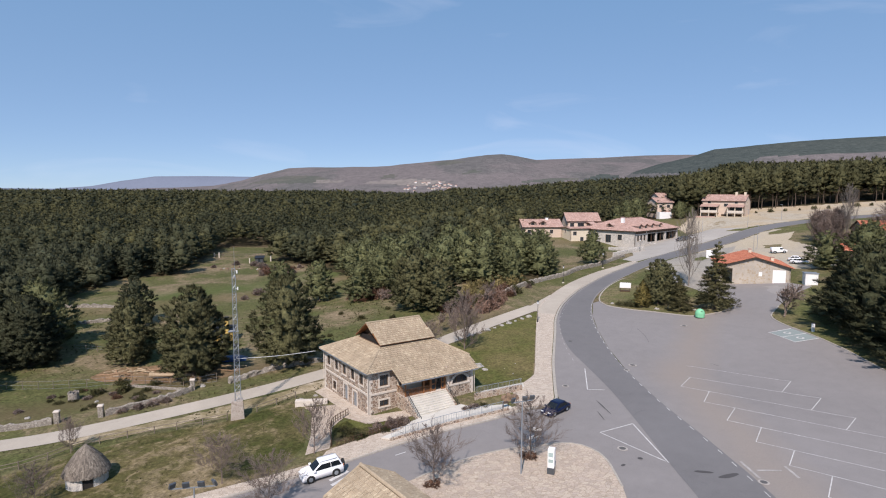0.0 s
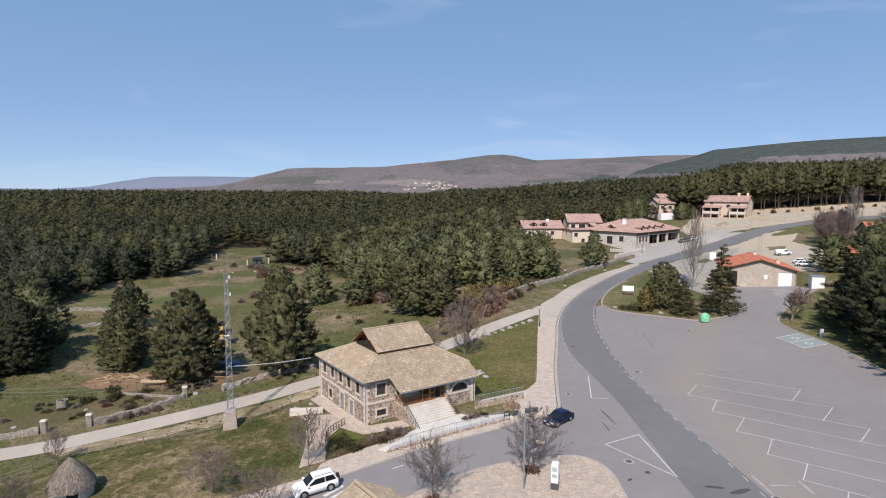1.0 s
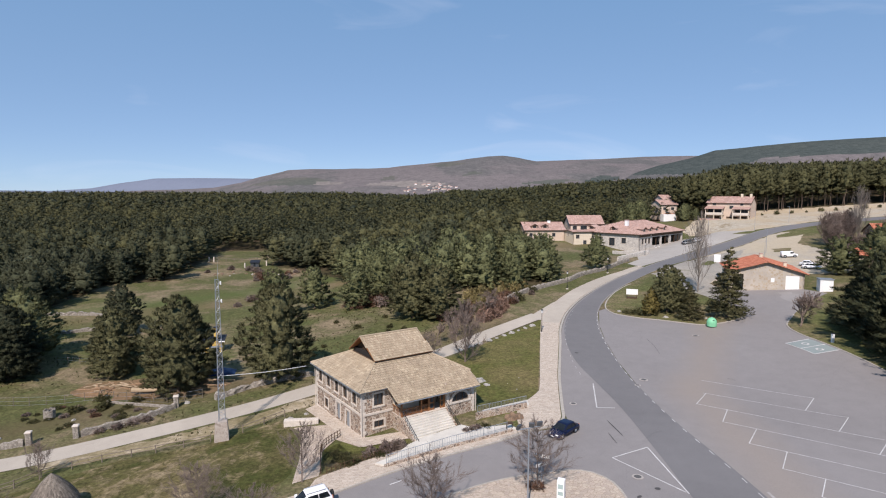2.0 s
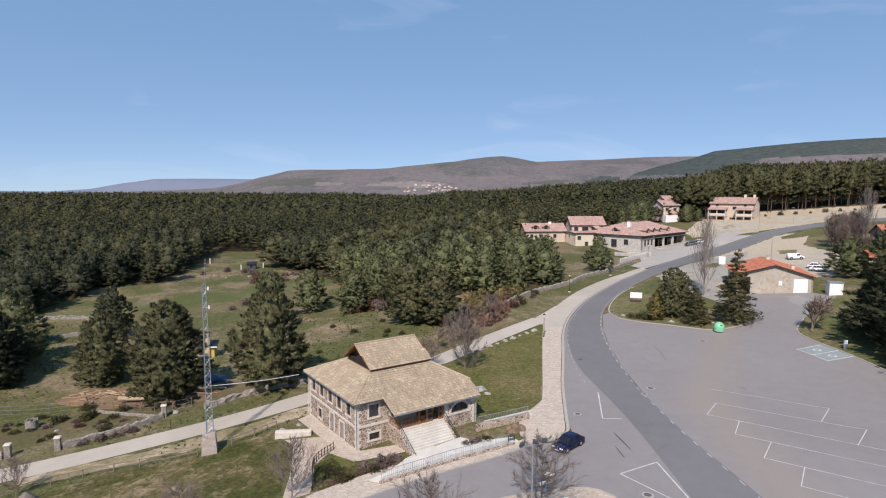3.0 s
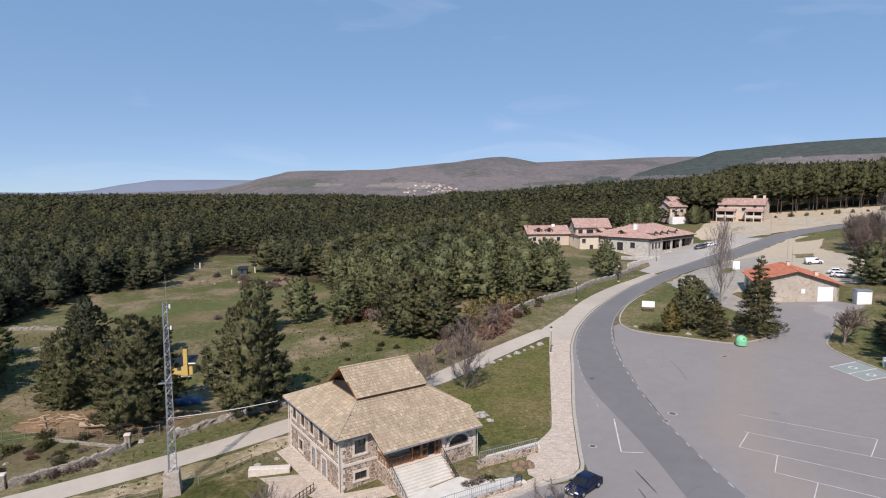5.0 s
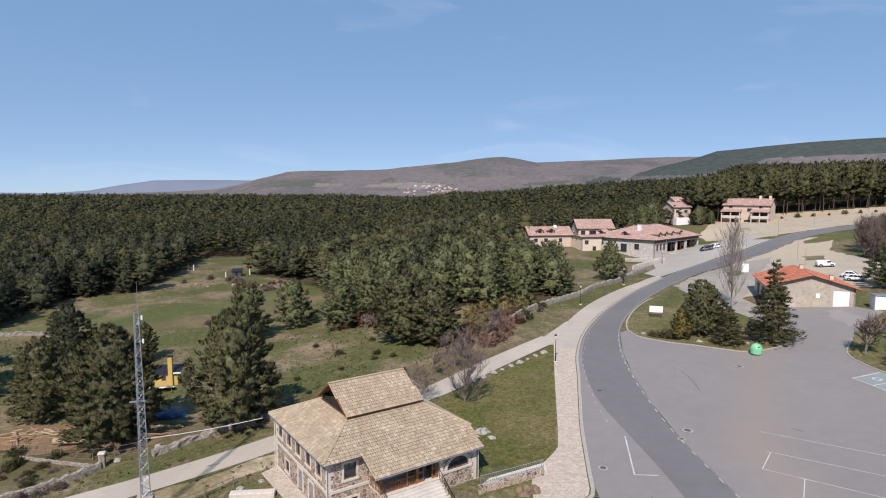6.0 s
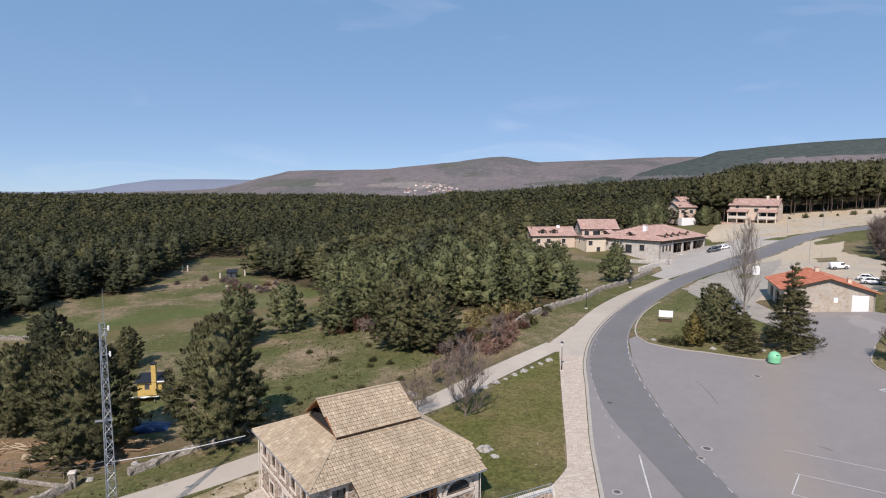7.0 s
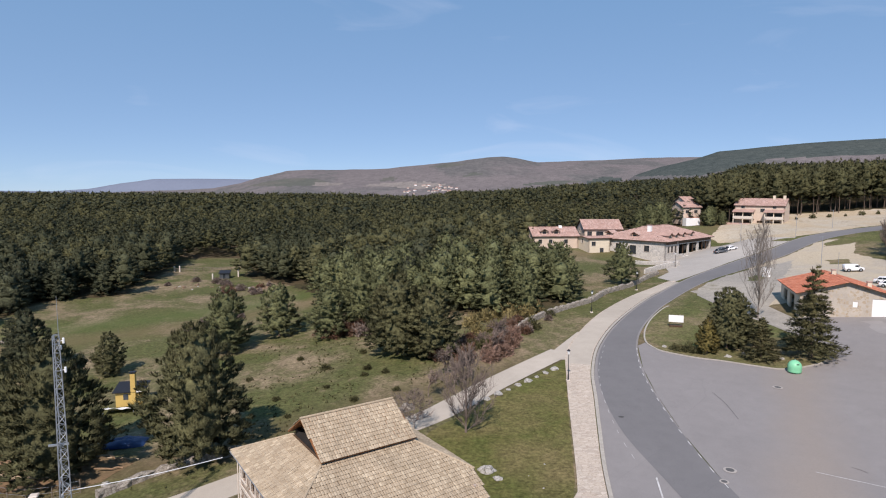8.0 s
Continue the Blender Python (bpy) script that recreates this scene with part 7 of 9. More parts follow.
def rock_mesh(name, seed, mat):
    bm = bmesh.new()
    bmesh.ops.create_icosphere(bm, subdivisions=3, radius=1.0)
    for v in bm.verts:
        n = noise.fractal(v.co * 0.9 + Vector((seed * 7.1, 0, 0)), 1.0, 2.0, 3)
        v.co *= 0.8 + 0.35 * n
        v.co.z *= 0.62
        if v.co.z < -0.2:
            v.co.z = -0.2
    me = bpy.data.meshes.new(name)
    bm.to_mesh(me)
    bm.free()
    me.materials.append(mat)
    return me


BROWN = [rock_mesh("boulder", 12 + k, M["rock_brown"]) for k in range(3)]
ROCKS = [rock_mesh("boulder", k, M["rock"]) for k in range(4)]


def rock(x, y, s, i=0, label="pale grey boulder lying in the grass", tall=1.0, lift=0.0):
    o = new("boulder", ROCKS[i % 4])
    o.matrix_world = Matrix.LocRotScale((x, y, gz(x, y) + 0.10 * s + lift), Euler((0, 0, i * 2.3 + x)), (s, s * 0.8, s * tall))
    return tagged(o, label, "boulder", "boulders")


def stone_wall(name, pts, w, h, label, mat="drystone", seed=1, cap=None, rough=0.09):
    """A rough field wall: a thick strip with uneven top and faces, following the ground."""
    line = smooth_line(pts, 0.6)
    g = random.Random(seed)
    v, f = [], []
    prof = ((-0.5, -0.3), (-0.5, 0.5), (-0.42, 0.92), (0.0, 1.0), (0.42, 0.92), (0.5, 0.5), (0.5, -0.3))
    n = len(prof)
    for p, s in sides(line):
        top = h * (1 + g.uniform(-1, 1) * rough * 2.2)
        for k, z in prof:
            q = p + s * (w * k + g.uniform(-rough, rough) * w)
            v.append((q.x, q.y, gz(p.x, p.y) + top * z + g.uniform(-rough, rough) * 0.3))
    for i in range(len(line) - 1):
        for k in range(n - 1):
            a = i * n + k
            f.append((a, a + 1, a + n + 1, a + n))
    f += [tuple(range(n))[::-1], tuple(range(len(v) - n, len(v)))]
    ob = finish(name, v, f, M[mat])
    bm = bmesh.new()
    bm.from_mesh(ob.data)
    bmesh.ops.recalc_face_normals(bm, faces=bm.faces)
    bm.to_mesh(ob.data)
    bm.free()
    return tagged(ob, label, "stone wall")


def post_fence(name, pts, gap, h, rails, label, mat="wood_grey", r=0.07, wire=False, category="fence"):
    line = smooth_line(pts, 0.5)
    x, y = line[0]
    e = empty(name, pose(x, y, gz(x, y)), label, category)
    z0 = gz(x, y)
    acc, posts = gap, []
    for a, b in zip(line, line[1:]):
        acc += math.dist(a, b)
        if acc >= gap:
            acc = 0.0
            posts.append(Vector((b[0] - x, b[1] - y, gz(*b) - z0)))
    for p in posts:
        bm = bmesh.new()
        tube(bm, p - Vector((0, 0, 0.3)), p + Vector((0, 0, h)), r, r * 0.9, 7)
        part("post", bm, M[mat], e)
    for k in range(rails):
        z = h * (0.9 - 0.42 * k)
        for a, b in zip(posts, posts[1:]):
            bm = bmesh.new()
            rr = 0.012 if wire else r * 0.62
            tube(bm, a + Vector((0, 0, z)), b + Vector((0, 0, z)), rr, rr, 5)
            part("wire" if wire else "rail", bm, M["steel" if wire else mat], e)
    return e


# bare trees round the house and square
bare_tree(VASE, 2.0, 104.6, 1.92, "tall leafless grey tree on the lawn", 0.3)
bare_tree(BARE[1], -4.4, 105.6, 0.95, "small leafless tree beside the gravel track", 1.3)
bare_tree(BARE[2], -1.6, 58.6, 1.12, "bushy leafless tree by the side road", 2.2)
bare_tree(BARE[0], 9.0, 64.3, 1.28, "bushy leafless tree on the flagstone square", 4.0)
bare_tree(SLIM, -16.2, 67.2, 1.2, "slender leafless tree by the footway", 0.8)
bare_tree(BARE[2], -24.9, 61.2, 0.98, "slender leafless tree on the front lawn", 3.3)
bare_tree(SLIM, -48.2, 70.8, 0.85, "small leafless tree by the wooden fence", 5.1)
bare_tree(BARE[1], -17.6, 55.0, 1.1, "bushy leafless tree by the side road", 2.7)
bare_tree(BARE[2], -43.6, 58.2, 0.8, "low leafless bush beside the thatched hut", 1.9)
bare_tree(POPLAR, 59.9, 151.5, 1.08, "tall leafless poplar beside the planted island", 0.0, "poplar", "poplar_tree")
bare_tree(TWIGGY[0], 66.3, 118.6, 2.5, "small purplish leafless tree on the grass bank", 0.5)
bare_tree(TWIGGY[1], 67.0, 119.6, 2.4, "small purplish leafless tree on the grass bank", 2.1)
for i, (x, y, k) in enumerate(((119, 194, 3.4), (123, 204, 3.9), (128, 210, 4.0), (126, 200, 3.8), (134, 217, 3.6), (140, 221, 3.6), (133, 209, 3.9), (118, 186, 2.2), (126, 192, 1.9), (134, 199, 2.4), (142, 206, 2.0), (150, 214, 2.3), (131, 186, 2.0), (146, 200, 2.1), (158, 212, 2.2))):
    bare_tree(THICK[i % 2], x, y, 0.31 * k, "dense grey purple leafless thicket tree by the far road", i * 1.1)
bare_tree(POPLAR, 132.5, 203.0, 1.05, "tall upright leafless poplar by the far road", 1.7, "poplar", "poplar_tree")
for i, (x, y, k) in enumerate(((140, 196, 2.0), (150, 205, 2.2))):
    bare_tree(BARE[i], x, y, k, "tall leafless tree by the far road", i * 2.0)
for i, (x, y, s_) in enumerate(((117, 184, 2.2), (120, 188, 2.6), (124, 190, 2.4), (128, 193, 2.7), (121, 196, 2.5), (126, 199, 2.6), (133, 197, 2.4), (130, 204, 2.6))):
    shrub("twig", x, y, s_, 1.3, "grey leafless brambles under the thicket by the far road", i)
for i, (x, y) in enumerate(((114.5, 181), (117, 180), (119.5, 182), (122, 184))):
    shrub("spruce", x, y, 1.5, 1.2, "dark evergreen hedge bush under the bare thicket", i)
# tangle beside the right-hand verge wall
for i in range(26):
    g_ = random.Random(300 + i)
    t = g_.random()
    x, y = 1.0 + 21 * t + g_.uniform(-4.5, 1.0), 128 + 26 * t + g_.uniform(0, 9)
    kind = ("heath", "twig", "scrub")[i % 3]
    shrub(kind, x, y, g_.uniform(0.9, 1.9), g_.uniform(0.9, 1.5), {"heath": "russet winter scrub beside the field wall", "twig": "grey leafless brambles beside the field wall", "scrub": "olive scrub beside the field wall"}[kind], i)
for i, (x, y, s) in enumerate(((6.6, 132, 1.9), (8.4, 136.5, 2.1), (3.0, 121, 1.6), (0.4, 119, 1.4), (-3.2, 116, 1.5), (-1.0, 124, 1.7))):
    bare_tree(TWIGGY[i % 2], x, y, s, "purplish leafless shrub beside the gravel track", i * 1.7, "shrub", "leafless_shrub")
# golden broom and a rust-brown thicket beside the field wall
for i, (x, y, s) in enumerate(((3.6, 150.5, 1.9), (6.2, 154.5, 2.1), (9.3, 157.0, 1.8), (12.5, 158.6, 2.0), (15.6, 158.6, 1.7), (7.4, 147.0, 1.6), (11.0, 152.0, 1.8), (4.5, 145.5, 1.5), (18.0, 161.5, 1.6))):
    shrub("broom", x, y, s, 1.2, "golden olive broom bush at the forest edge", i)
for i, (x, y, s) in enumerate(((6.2, 130.2, 1.7), (8.0, 133.0, 2.0), (9.8, 137.0, 1.8), (11.2, 141.5, 1.5))):
    shrub("rust", x, y, s, 1.5, "dense rust-brown leafless thicket beside the field wall", i)
# bushes dotted over the pasture
for i, (x, y, s) in enumerate(((-21.1, 130.9, 0.9), (-13.8, 129.1, 0.8), (-13.9, 126.2, 0.6), (-10.6, 126.9, 0.7), (-25.6, 118.4, 0.6), (-13.7, 116.2, 0.7), (-19, 122, 0.5), (-16, 138, 0.7), (-8, 119, 0.6), (-27, 137, 0.7), (-33, 128, 0.6), (-22, 112, 0.5))):
    shrub("scrub", x, y, s, 1.0, "small olive bush in the pasture", i)
for i, (x, y, s) in enumerate(((-86, 226, 1.6), (-78, 224, 2.0), (-72, 218, 1.6), (-66, 212, 1.5), (-92, 219, 1.2), (-58, 170, 2.0), (-53, 176, 1.8), (-60, 164, 1.3), (-45, 178, 1.5))):
    shrub("twig", x, y, s, 0.9, "grey leafless thicket on the pasture", i)
for i, (x, y, s) in enumerate(((-47, 84.6, 0.9), (-45.5, 85.8, 1.0), (-44, 86.8, 0.9), (-49, 83.6, 0.8), (-58, 92, 1.2), (-54, 93, 1.3), (-50, 95, 1.0), (-56.5, 96.5, 1.2))):
    shrub("twig" if i < 4 else "scrub", x, y, s, 0.8, "low brown brambles beside the field wall", i)
for i in range(26):
    g_ = random.Random(840 + i)
    shrub(("scrub", "twig", "scrub", "heath")[i % 4], g_.uniform(-66, -47), g_.uniform(84.5, 94.5), g_.uniform(0.45, 0.95), 0.6, "low brown brambles in the rough grass", i)
for i in range(14):
    g_ = random.Random(930 + i)
    shrub(("twig", "twig", "heath")[i % 3], g_.uniform(-77, -58), g_.uniform(203, 222), g_.uniform(1.0, 2.0), 0.9, "grey leafless thicket on the pasture", i)
for i in range(12):
    g_ = random.Random(960 + i)
    shrub(("heath", "twig")[i % 2], g_.uniform(-27, -18), g_.uniform(149, 156), g_.uniform(1.4, 2.3), 1.1, "brown leafless thicket at the forest edge", i)
# house garden
for i, (x, y, s, k) in enumerate(((-12.6, 71.6, 1.1, "scrub"), (-11.2, 70.6, 1.0, "scrub"), (-9.4, 72.8, 1.1, "twig"), (-7.6, 73.4, 1.4, "twig"), (-6.4, 74.1, 1.3, "twig"), (-8.4, 72.2, 0.8, "scrub"), (3.0, 78.0, 1.0, "twig"), (4.4, 78.6, 0.9, "scrub"), (2.0, 77.4, 0.8, "twig"), (-13.8, 73.2, 0.7, "scrub"))):
    shrub(k, x, y, s, 0.75, "clipped grey-green garden bush beside the house", i)
# island planting
for i, (x, y, s) in enumerate(((38.2, 134.6, 1.2), (39.8, 134.0, 1.4), (41.0, 133.0, 1.2))):
    shrub("spruce", x, y, s, 1.05, "dark rounded evergreen bush on the planted island", i)
for i, (x, y, s) in enumerate(((36.6, 136.4, 0.55), (45.0, 131.0, 0.7), (48.2, 131.6, 0.9), (52.6, 129.0, 0.5), (44.0, 136.5, 0.6))):
    rock(x, y, s, i, "pale boulder on the planted island", lift=0.12)
rock(4.2, 95.6, 1.15, 1)
rock(5.2, 94.0, 0.6, 2, "low mossy boulder lying in the lawn")
for i in range(9):
    t = i / 8
    rock(3.5 + 12.5 * t, 113.0 + 13.0 * t, 0.45 + 0.2 * ((i * 7) % 3), i, "pale kerb boulder along the gravel track")
for i, (x, y, s) in enumerate(((9.6, 92.2, 0.16), (8.4, 94.6, 0.14), (10.4, 97.0, 0.15), (-16, 88, 0.4), (-41, 93, 0.6), (-37.6, 96.4, 0.7), (-56, 88.6, 0.4), (-63, 83, 0.5), (-31.0, 90.8, 0.3), (-20.6, 86.0, 0.45), (-22.5, 84.6, 0.5))):
    rock(x, y, s, i, "small pale stone lying in the grass")
# rubble heaps on the upper pasture
for i in range(34):
    g_ = random.Random(500 + i)
    x, y = -88 + 30 * g_.random(), 0
    y = 218 + (x + 88) * -0.2 + g_.uniform(-4, 4)
    o = rock(x, y, g_.uniform(0.3, 0.9), i, "rubble stone on the upper pasture")
    if i % 4:
        o.data = BROWN[i % 3]

# ---- field walls and fences ----
stone_wall("field_wall", [(12, 146.5), (15.6, 153.5), (22.6, 161.8), (31.5, 170.5), (37, 179), (45.1, 187.5), (52, 197.5), (58, 205)], 0.9, 1.1, "grey dry-stone wall along the grass verge", seed=2)
stone_wall("field_wall", [(-75, 75), (-64, 78.6), (-57.5, 80.6)], 0.55, 0.95, "low pale field wall ending at a gate pier", seed=3)
stone_wall("field_wall", [(-51, 82.6), (-47.5, 85.6), (-44.2, 88.2), (-42.0, 91.2)], 0.6, 0.9, "low brambly field wall beside the track", seed=4)
stone_wall("field_wall", [(-43.0, 91.6), (-48.2, 93.0), (-55.0, 95.2)], 0.3, 0.4, "low block wall of the log yard", "drystone", seed=5, rough=0.06)
stone_wall("field_wall", [(-36.8, 93.6), (-35.0, 95.8), (-32.4, 98.6), (-28.6, 100.8), (-24.8, 102.2), (-19, 103.5), (-12, 107.4), (-5, 112.4)], 0.8, 0.8, "collapsed dry-stone wall beside the track", seed=6, rough=0.16)
stone_wall("field_wall", [(-106, 153), (-93, 153.5), (-86, 150)], 0.8, 0.8, "tumbled wall across the hillside meadow", seed=7, rough=0.15)
stone_wall("field_wall", [(-98, 138), (-91, 136), (-84, 139.5)], 0.8, 0.7, "tumbled wall across the hillside meadow", seed=8, rough=0.15)
stone_wall("yard_wall", [(55, 207), (60, 212), (66, 217.5), (70, 221)], 0.6, 1.5, "pale stone wall of the inn's garden", "stone_pale", seed=9, rough=0.03)
stone_wall("yard_wall", [(70, 221), (64, 228), (60, 233)], 0.6, 1.3, "pale stone wall of the inn's garden", "stone_pale", seed=10, rough=0.03)
for x, y in ((-57.0, 80.9), (-51.4, 82.3), (-42.0, 91.6)):
    p = empty("gate_pier", pose(x, y, gz(x, y), 0, 0, 20), "squat pale stone gate pier", "gate pier", "gate piers")
    part("shaft", bbox(-0.35, 0.35, -0.35, 0.35, -0.3, 1.6, 0.05), M["drystone"], p)
    part("cap_stone", bbox(-0.42, 0.42, -0.42, 0.42, 1.6, 1.85, 0.08), M["granite"], p)
post_fence("wooden_fence", [(-66, 60), (-53.3, 66.5), (-50.8, 68), (-47.6, 72.2), (-41.5, 75.0), (-35.3, 76.9), (-31.2, 78.6)], 2.7, 1.05, 2, "weathered post and rail fence along the lawn")
post_fence("wooden_fence", [(-28.2, 80.6), (-25.4, 83.6), (-22.8, 86.2)], 2.7, 1.05, 2, "weathered post and rail fence along the lawn")
post_fence("wire_fence", [(-78, 94), (-66, 95.0), (-58, 96.6), (-50.5, 95.2), (-44, 93.6), (-39, 95.2)], 2.4, 1.5, 3, "thin wire fence round the log yard", r=0.05, wire=True)
post_fence("wire_fence", [(-78, 116), (-66, 114), (-58, 112.6), (-50, 111)], 2.6, 1.3, 2, "old leaning wire fence behind the log yard", r=0.06, wire=True)
post_fence("garden_fence", [(-14.4, 68.3), (-15.7, 74.6), (-14.2, 78.0)], 0.3, 1.05, 3, "dark low paling fence of the house garden", "wood_dark", 0.055)
post_fence("garden_fence", [(-14.2, 68.2), (-10.2, 71.0), (-5.9, 73.8)], 0.3, 0.8, 3, "dark low paling fence of the house garden", "wood_dark", 0.05)
# round stone well
WELL = empty("stone_well", pose(-60.6, 90.0, gz(-60.6, 90.0)), "round rubble well head in rough grass", "well")
bm = bmesh.new()
for k in range(18):
    a0, a1 = k * math.tau / 18, (k + 1) * math.tau / 18
    q = [(r * math.cos(a), r * math.sin(a)) for r, a in ((0.56, a0), (0.8, a0), (0.8, a1), (0.56, a1))]
    prism(bm, q, -0.3, 1.25 + 0.08 * (k % 3))
part("well_ring", bm, M["drystone"], WELL)
bm = bmesh.new()
bmesh.ops.create_cone(bm, cap_ends=True, segments=18, radius1=0.62, radius2=0.60, depth=0.08, matrix=Matrix.Translation((0, 0, 1.12)))
part("well_lid", bm, M["iron"], WELL)
# felled logs and split timber, strewn over two heaps of churned soil
for cx, cy, rx_, ry_, hh in ((-43.5, 101.0, 6.0, 2.6, 1.0), (-57.5, 101.5, 6.5, 2.4, 0.7)):
    bm = bmesh.new()
    bmesh.ops.create_grid(bm, x_segments=26, y_segments=16, size=1.0)
    for v in bm.verts:
        e_ = max(0.0, 1 - v.co.x ** 2 - v.co.y ** 2)
        px_, py_ = cx + v.co.x * rx_, cy + v.co.y * ry_
        v.co = Vector((px_, py_, gz(px_, py_) - 0.06 + hh * e_ * (0.65 + 0.7 * noise.noise(Vector((px_ * 0.8, py_ * 0.8, 2))))))
    o = part("soil_mound", bm, M["litter"], smooth=True)
    tagged(o, "low heap of churned rusty soil and bark", "soil heap", "soil heaps")


def bent_log(bm, pts, radii, sides_=7):
    """One crooked round log as a single closed skin."""
    rings = []
    for p_, r_ in zip(pts, radii):
        rings.append([bm.verts.new((p_[0], p_[1] + r_ * math.cos(k * math.tau / sides_), p_[2] + r_ * math.sin(k * math.tau / sides_))) for k in range(sides_)])
    for a, b in zip(rings, rings[1:]):
        for k in range(sides_):
            bm.faces.new((a[k], a[(k + 1) % sides_], b[(k + 1) % sides_], b[k]))
    bm.faces.new(rings[0])
    bm.faces.new(rings[-1])
    return bm


LOGS = []
for k in range(5):
    g_ = random.Random(690 + k)
    bm = bent_log(bmesh.new(), [(-0.5 + 0.2 * q, g_.uniform(-0.05, 0.05), g_.uniform(-0.02, 0.03)) for q in range(6)], [0.033 * g_.uniform(0.65, 1.1) for q in range(6)])
    me_ = bpy.data.meshes.new("split_log")
    bmesh.ops.recalc_face_normals(bm, faces=bm.faces)
    bm.to_mesh(me_)
    bm.free()
    me_.materials.append(M["log"] if k % 3 else M["log_pale"])
    LOGS.append(me_)
for i in range(74):
    g_ = random.Random(700 + i)
    heap = ((-43.5, 101.0, 4.2, 1.5), (-57.5, 101.6, 4.6, 1.2), (-51.0, 103.6, 4.0, 1.2))[i % 3]
    x, y = g_.gauss(heap[0], heap[2] * 0.6), g_.gauss(heap[1], heap[3] * 0.6)
    L_ = g_.uniform(1.4, 4.4)
    o = empty("felled_log", Matrix.LocRotScale((x, y, gz(x, y) + g_.uniform(0.12, 0.55)), Euler((0, g_.uniform(-0.16, 0.16), g_.gauss(0.1, 0.55))), (L_, L_ * 0.95, L_ * 0.95)), "split orange-tan pine log on churned ground", "log", "felled logs")
    c_ = new("log", LOGS[i % 5])
    c_.parent = o
o = empty("felled_log", pose(-46.4, 98.4, gz(-46.4, 98.4) + 0.22, 0, 0, 6), "long pale felled trunk with a split butt", "log", "felled logs")
bm = bent_log(bmesh.new(), [(-5.9, -0.1, 0.3), (-5.0, 0.05, 0.22), (-3.4, 0, 0.18), (-1.5, 0.15, 0.16), (0.6, 0.05, 0.13), (2.8, 0.25, 0.12), (5.0, 0.1, 0.1)], [0.46, 0.36, 0.30, 0.26, 0.22, 0.18, 0.12], 9)
part("log", bm, M["log_pale"], o)
# yellow garden hut and tarpaulin
YX, YY = -47.5, 120.3
YH = empty("yellow_hut", pose(YX, YY, gz(YX, YY), 0, 0, 12), "small ochre-yellow barbecue hut with tall chimney", "hut")
part("hut_wall", bbox(-2.8, 0.9, 0, 2.4, -0.5, 2.2, 0.03), M["yellow"], YH)
bm = bmesh.new()
slab(bm, [(-3.1, -0.4, 2.2), (1.4, -0.4, 2.2), (1.4, 2.8, 2.9), (-3.1, 2.8, 2.9)], 0.14)
part("hut_roof", bm, M["iron"], YH, "dark slate roof")
part("roof_edge", bbox(0.3, 1.5, -0.48, -0.38, 2.12, 2.32), M["white"], YH)
part("hut_chimney", bbox(-0.55, 0.15, -0.4, 0.3, 0, 5.0, 0.03), M["yellow"], YH)
part("chimney_cap", bbox(-0.62, 0.22, -0.47, 0.37, 5.0, 5.2), M["iron"], YH)
part("hut_opening", bbox(-1.7, -1.0, -0.03, 0.05, 0.9, 1.8), M["glass"], YH)
TP = empty("garden_awning", pose(YX - 0.8, YY - 2.6, gz(YX - 0.8, YY - 2.6), 0, 0, 8), "pale awning sheet spread beside the hut", "awning")
bm = bmesh.new()
bmesh.ops.create_grid(bm, x_segments=12, y_segments=8, size=1.0)
for v in bm.verts:
    v.co = Vector((v.co.x * 2.4, v.co.y * 1.2, 0.6 + 0.25 * noise.noise(v.co * 2.2) - 0.4 * v.co.y))
bmesh.ops.solidify(bm, geom=bm.faces[:], thickness=0.03)
part("sheet", bm, M["white"], TP)
for sx in (-2.1, 2.1):
    for sy in (-0.9, 0.9):
        part("awning_leg", bbox(sx - 0.04, sx + 0.04, sy - 0.04, sy + 0.04, -0.3, 0.55), M["steel"], TP)
bm = bmesh.new()
bmesh.ops.create_grid(bm, x_segments=24, y_segments=16, size=1.0)
for v in bm.verts:
    e_ = max(0.0, 1 - v.co.x ** 2) * max(0.0, 1 - v.co.y ** 2)
    v.co = Vector((v.co.x * 2.6, v.co.y * 1.5, 0.08 + 0.75 * e_ ** 0.5 + 0.28 * noise.noise(v.co * 3.0) * e_))
o = part("blue_tarpaulin", bm, M["blue"], smooth=True)
o.matrix_world = pose(-41.2, 106.6, gz(-41.2, 106.6), 0, 0, 12)
tagged(o, "crumpled blue tarpaulin over a heap under pines", "tarpaulin")
# dark cabin and posts on the upper pasture
CB = empty("field_cabin", Matrix.LocRotScale((-80.6, 232, gz(-80.6, 232)), Euler((0, 0, 0.17)), (0.75, 0.75, 0.8)), "small dark grey field cabin between posts", "cabin")
part("cabin_body", bbox(0, 4.2, 0, 3.2, -0.4, 2.4, 0.03), M["car_grey"], CB)
bm = bmesh.new()
slab(bm, [(-0.4, -0.5, 2.4), (4.6, -0.5, 2.4), (4.6, 3.6, 3.3), (-0.4, 3.6, 3.3)], 0.15)
part("cabin_roof", bm, M["iron"], CB)
part("cabin_door", bbox(1.5, 2.5, -0.05, 0.0, 0, 2.0), M["glass"], CB)
for x, y, h in ((-103, 246, 2.3), (-100.5, 245, 2.6), (-82.5, 231, 2.2), (-75.6, 236, 3.0)):
    o = part("pale_post", bbox(-0.22, 0.22, -0.22, 0.22, -0.4, h * 0.85, 0.04), M["granite"])
    o.matrix_world = pose(x, y, gz(x, y))
    tagged(o, "pale standing stone post on the upper pasture", "post", "standing posts")
post_fence("wire_fence", [(-103, 246), (-95, 248), (-88, 250), (-82, 252)], 3.0, 1.2, 2, "pale rail fence on the upper pasture", "wood_grey", 0.12)

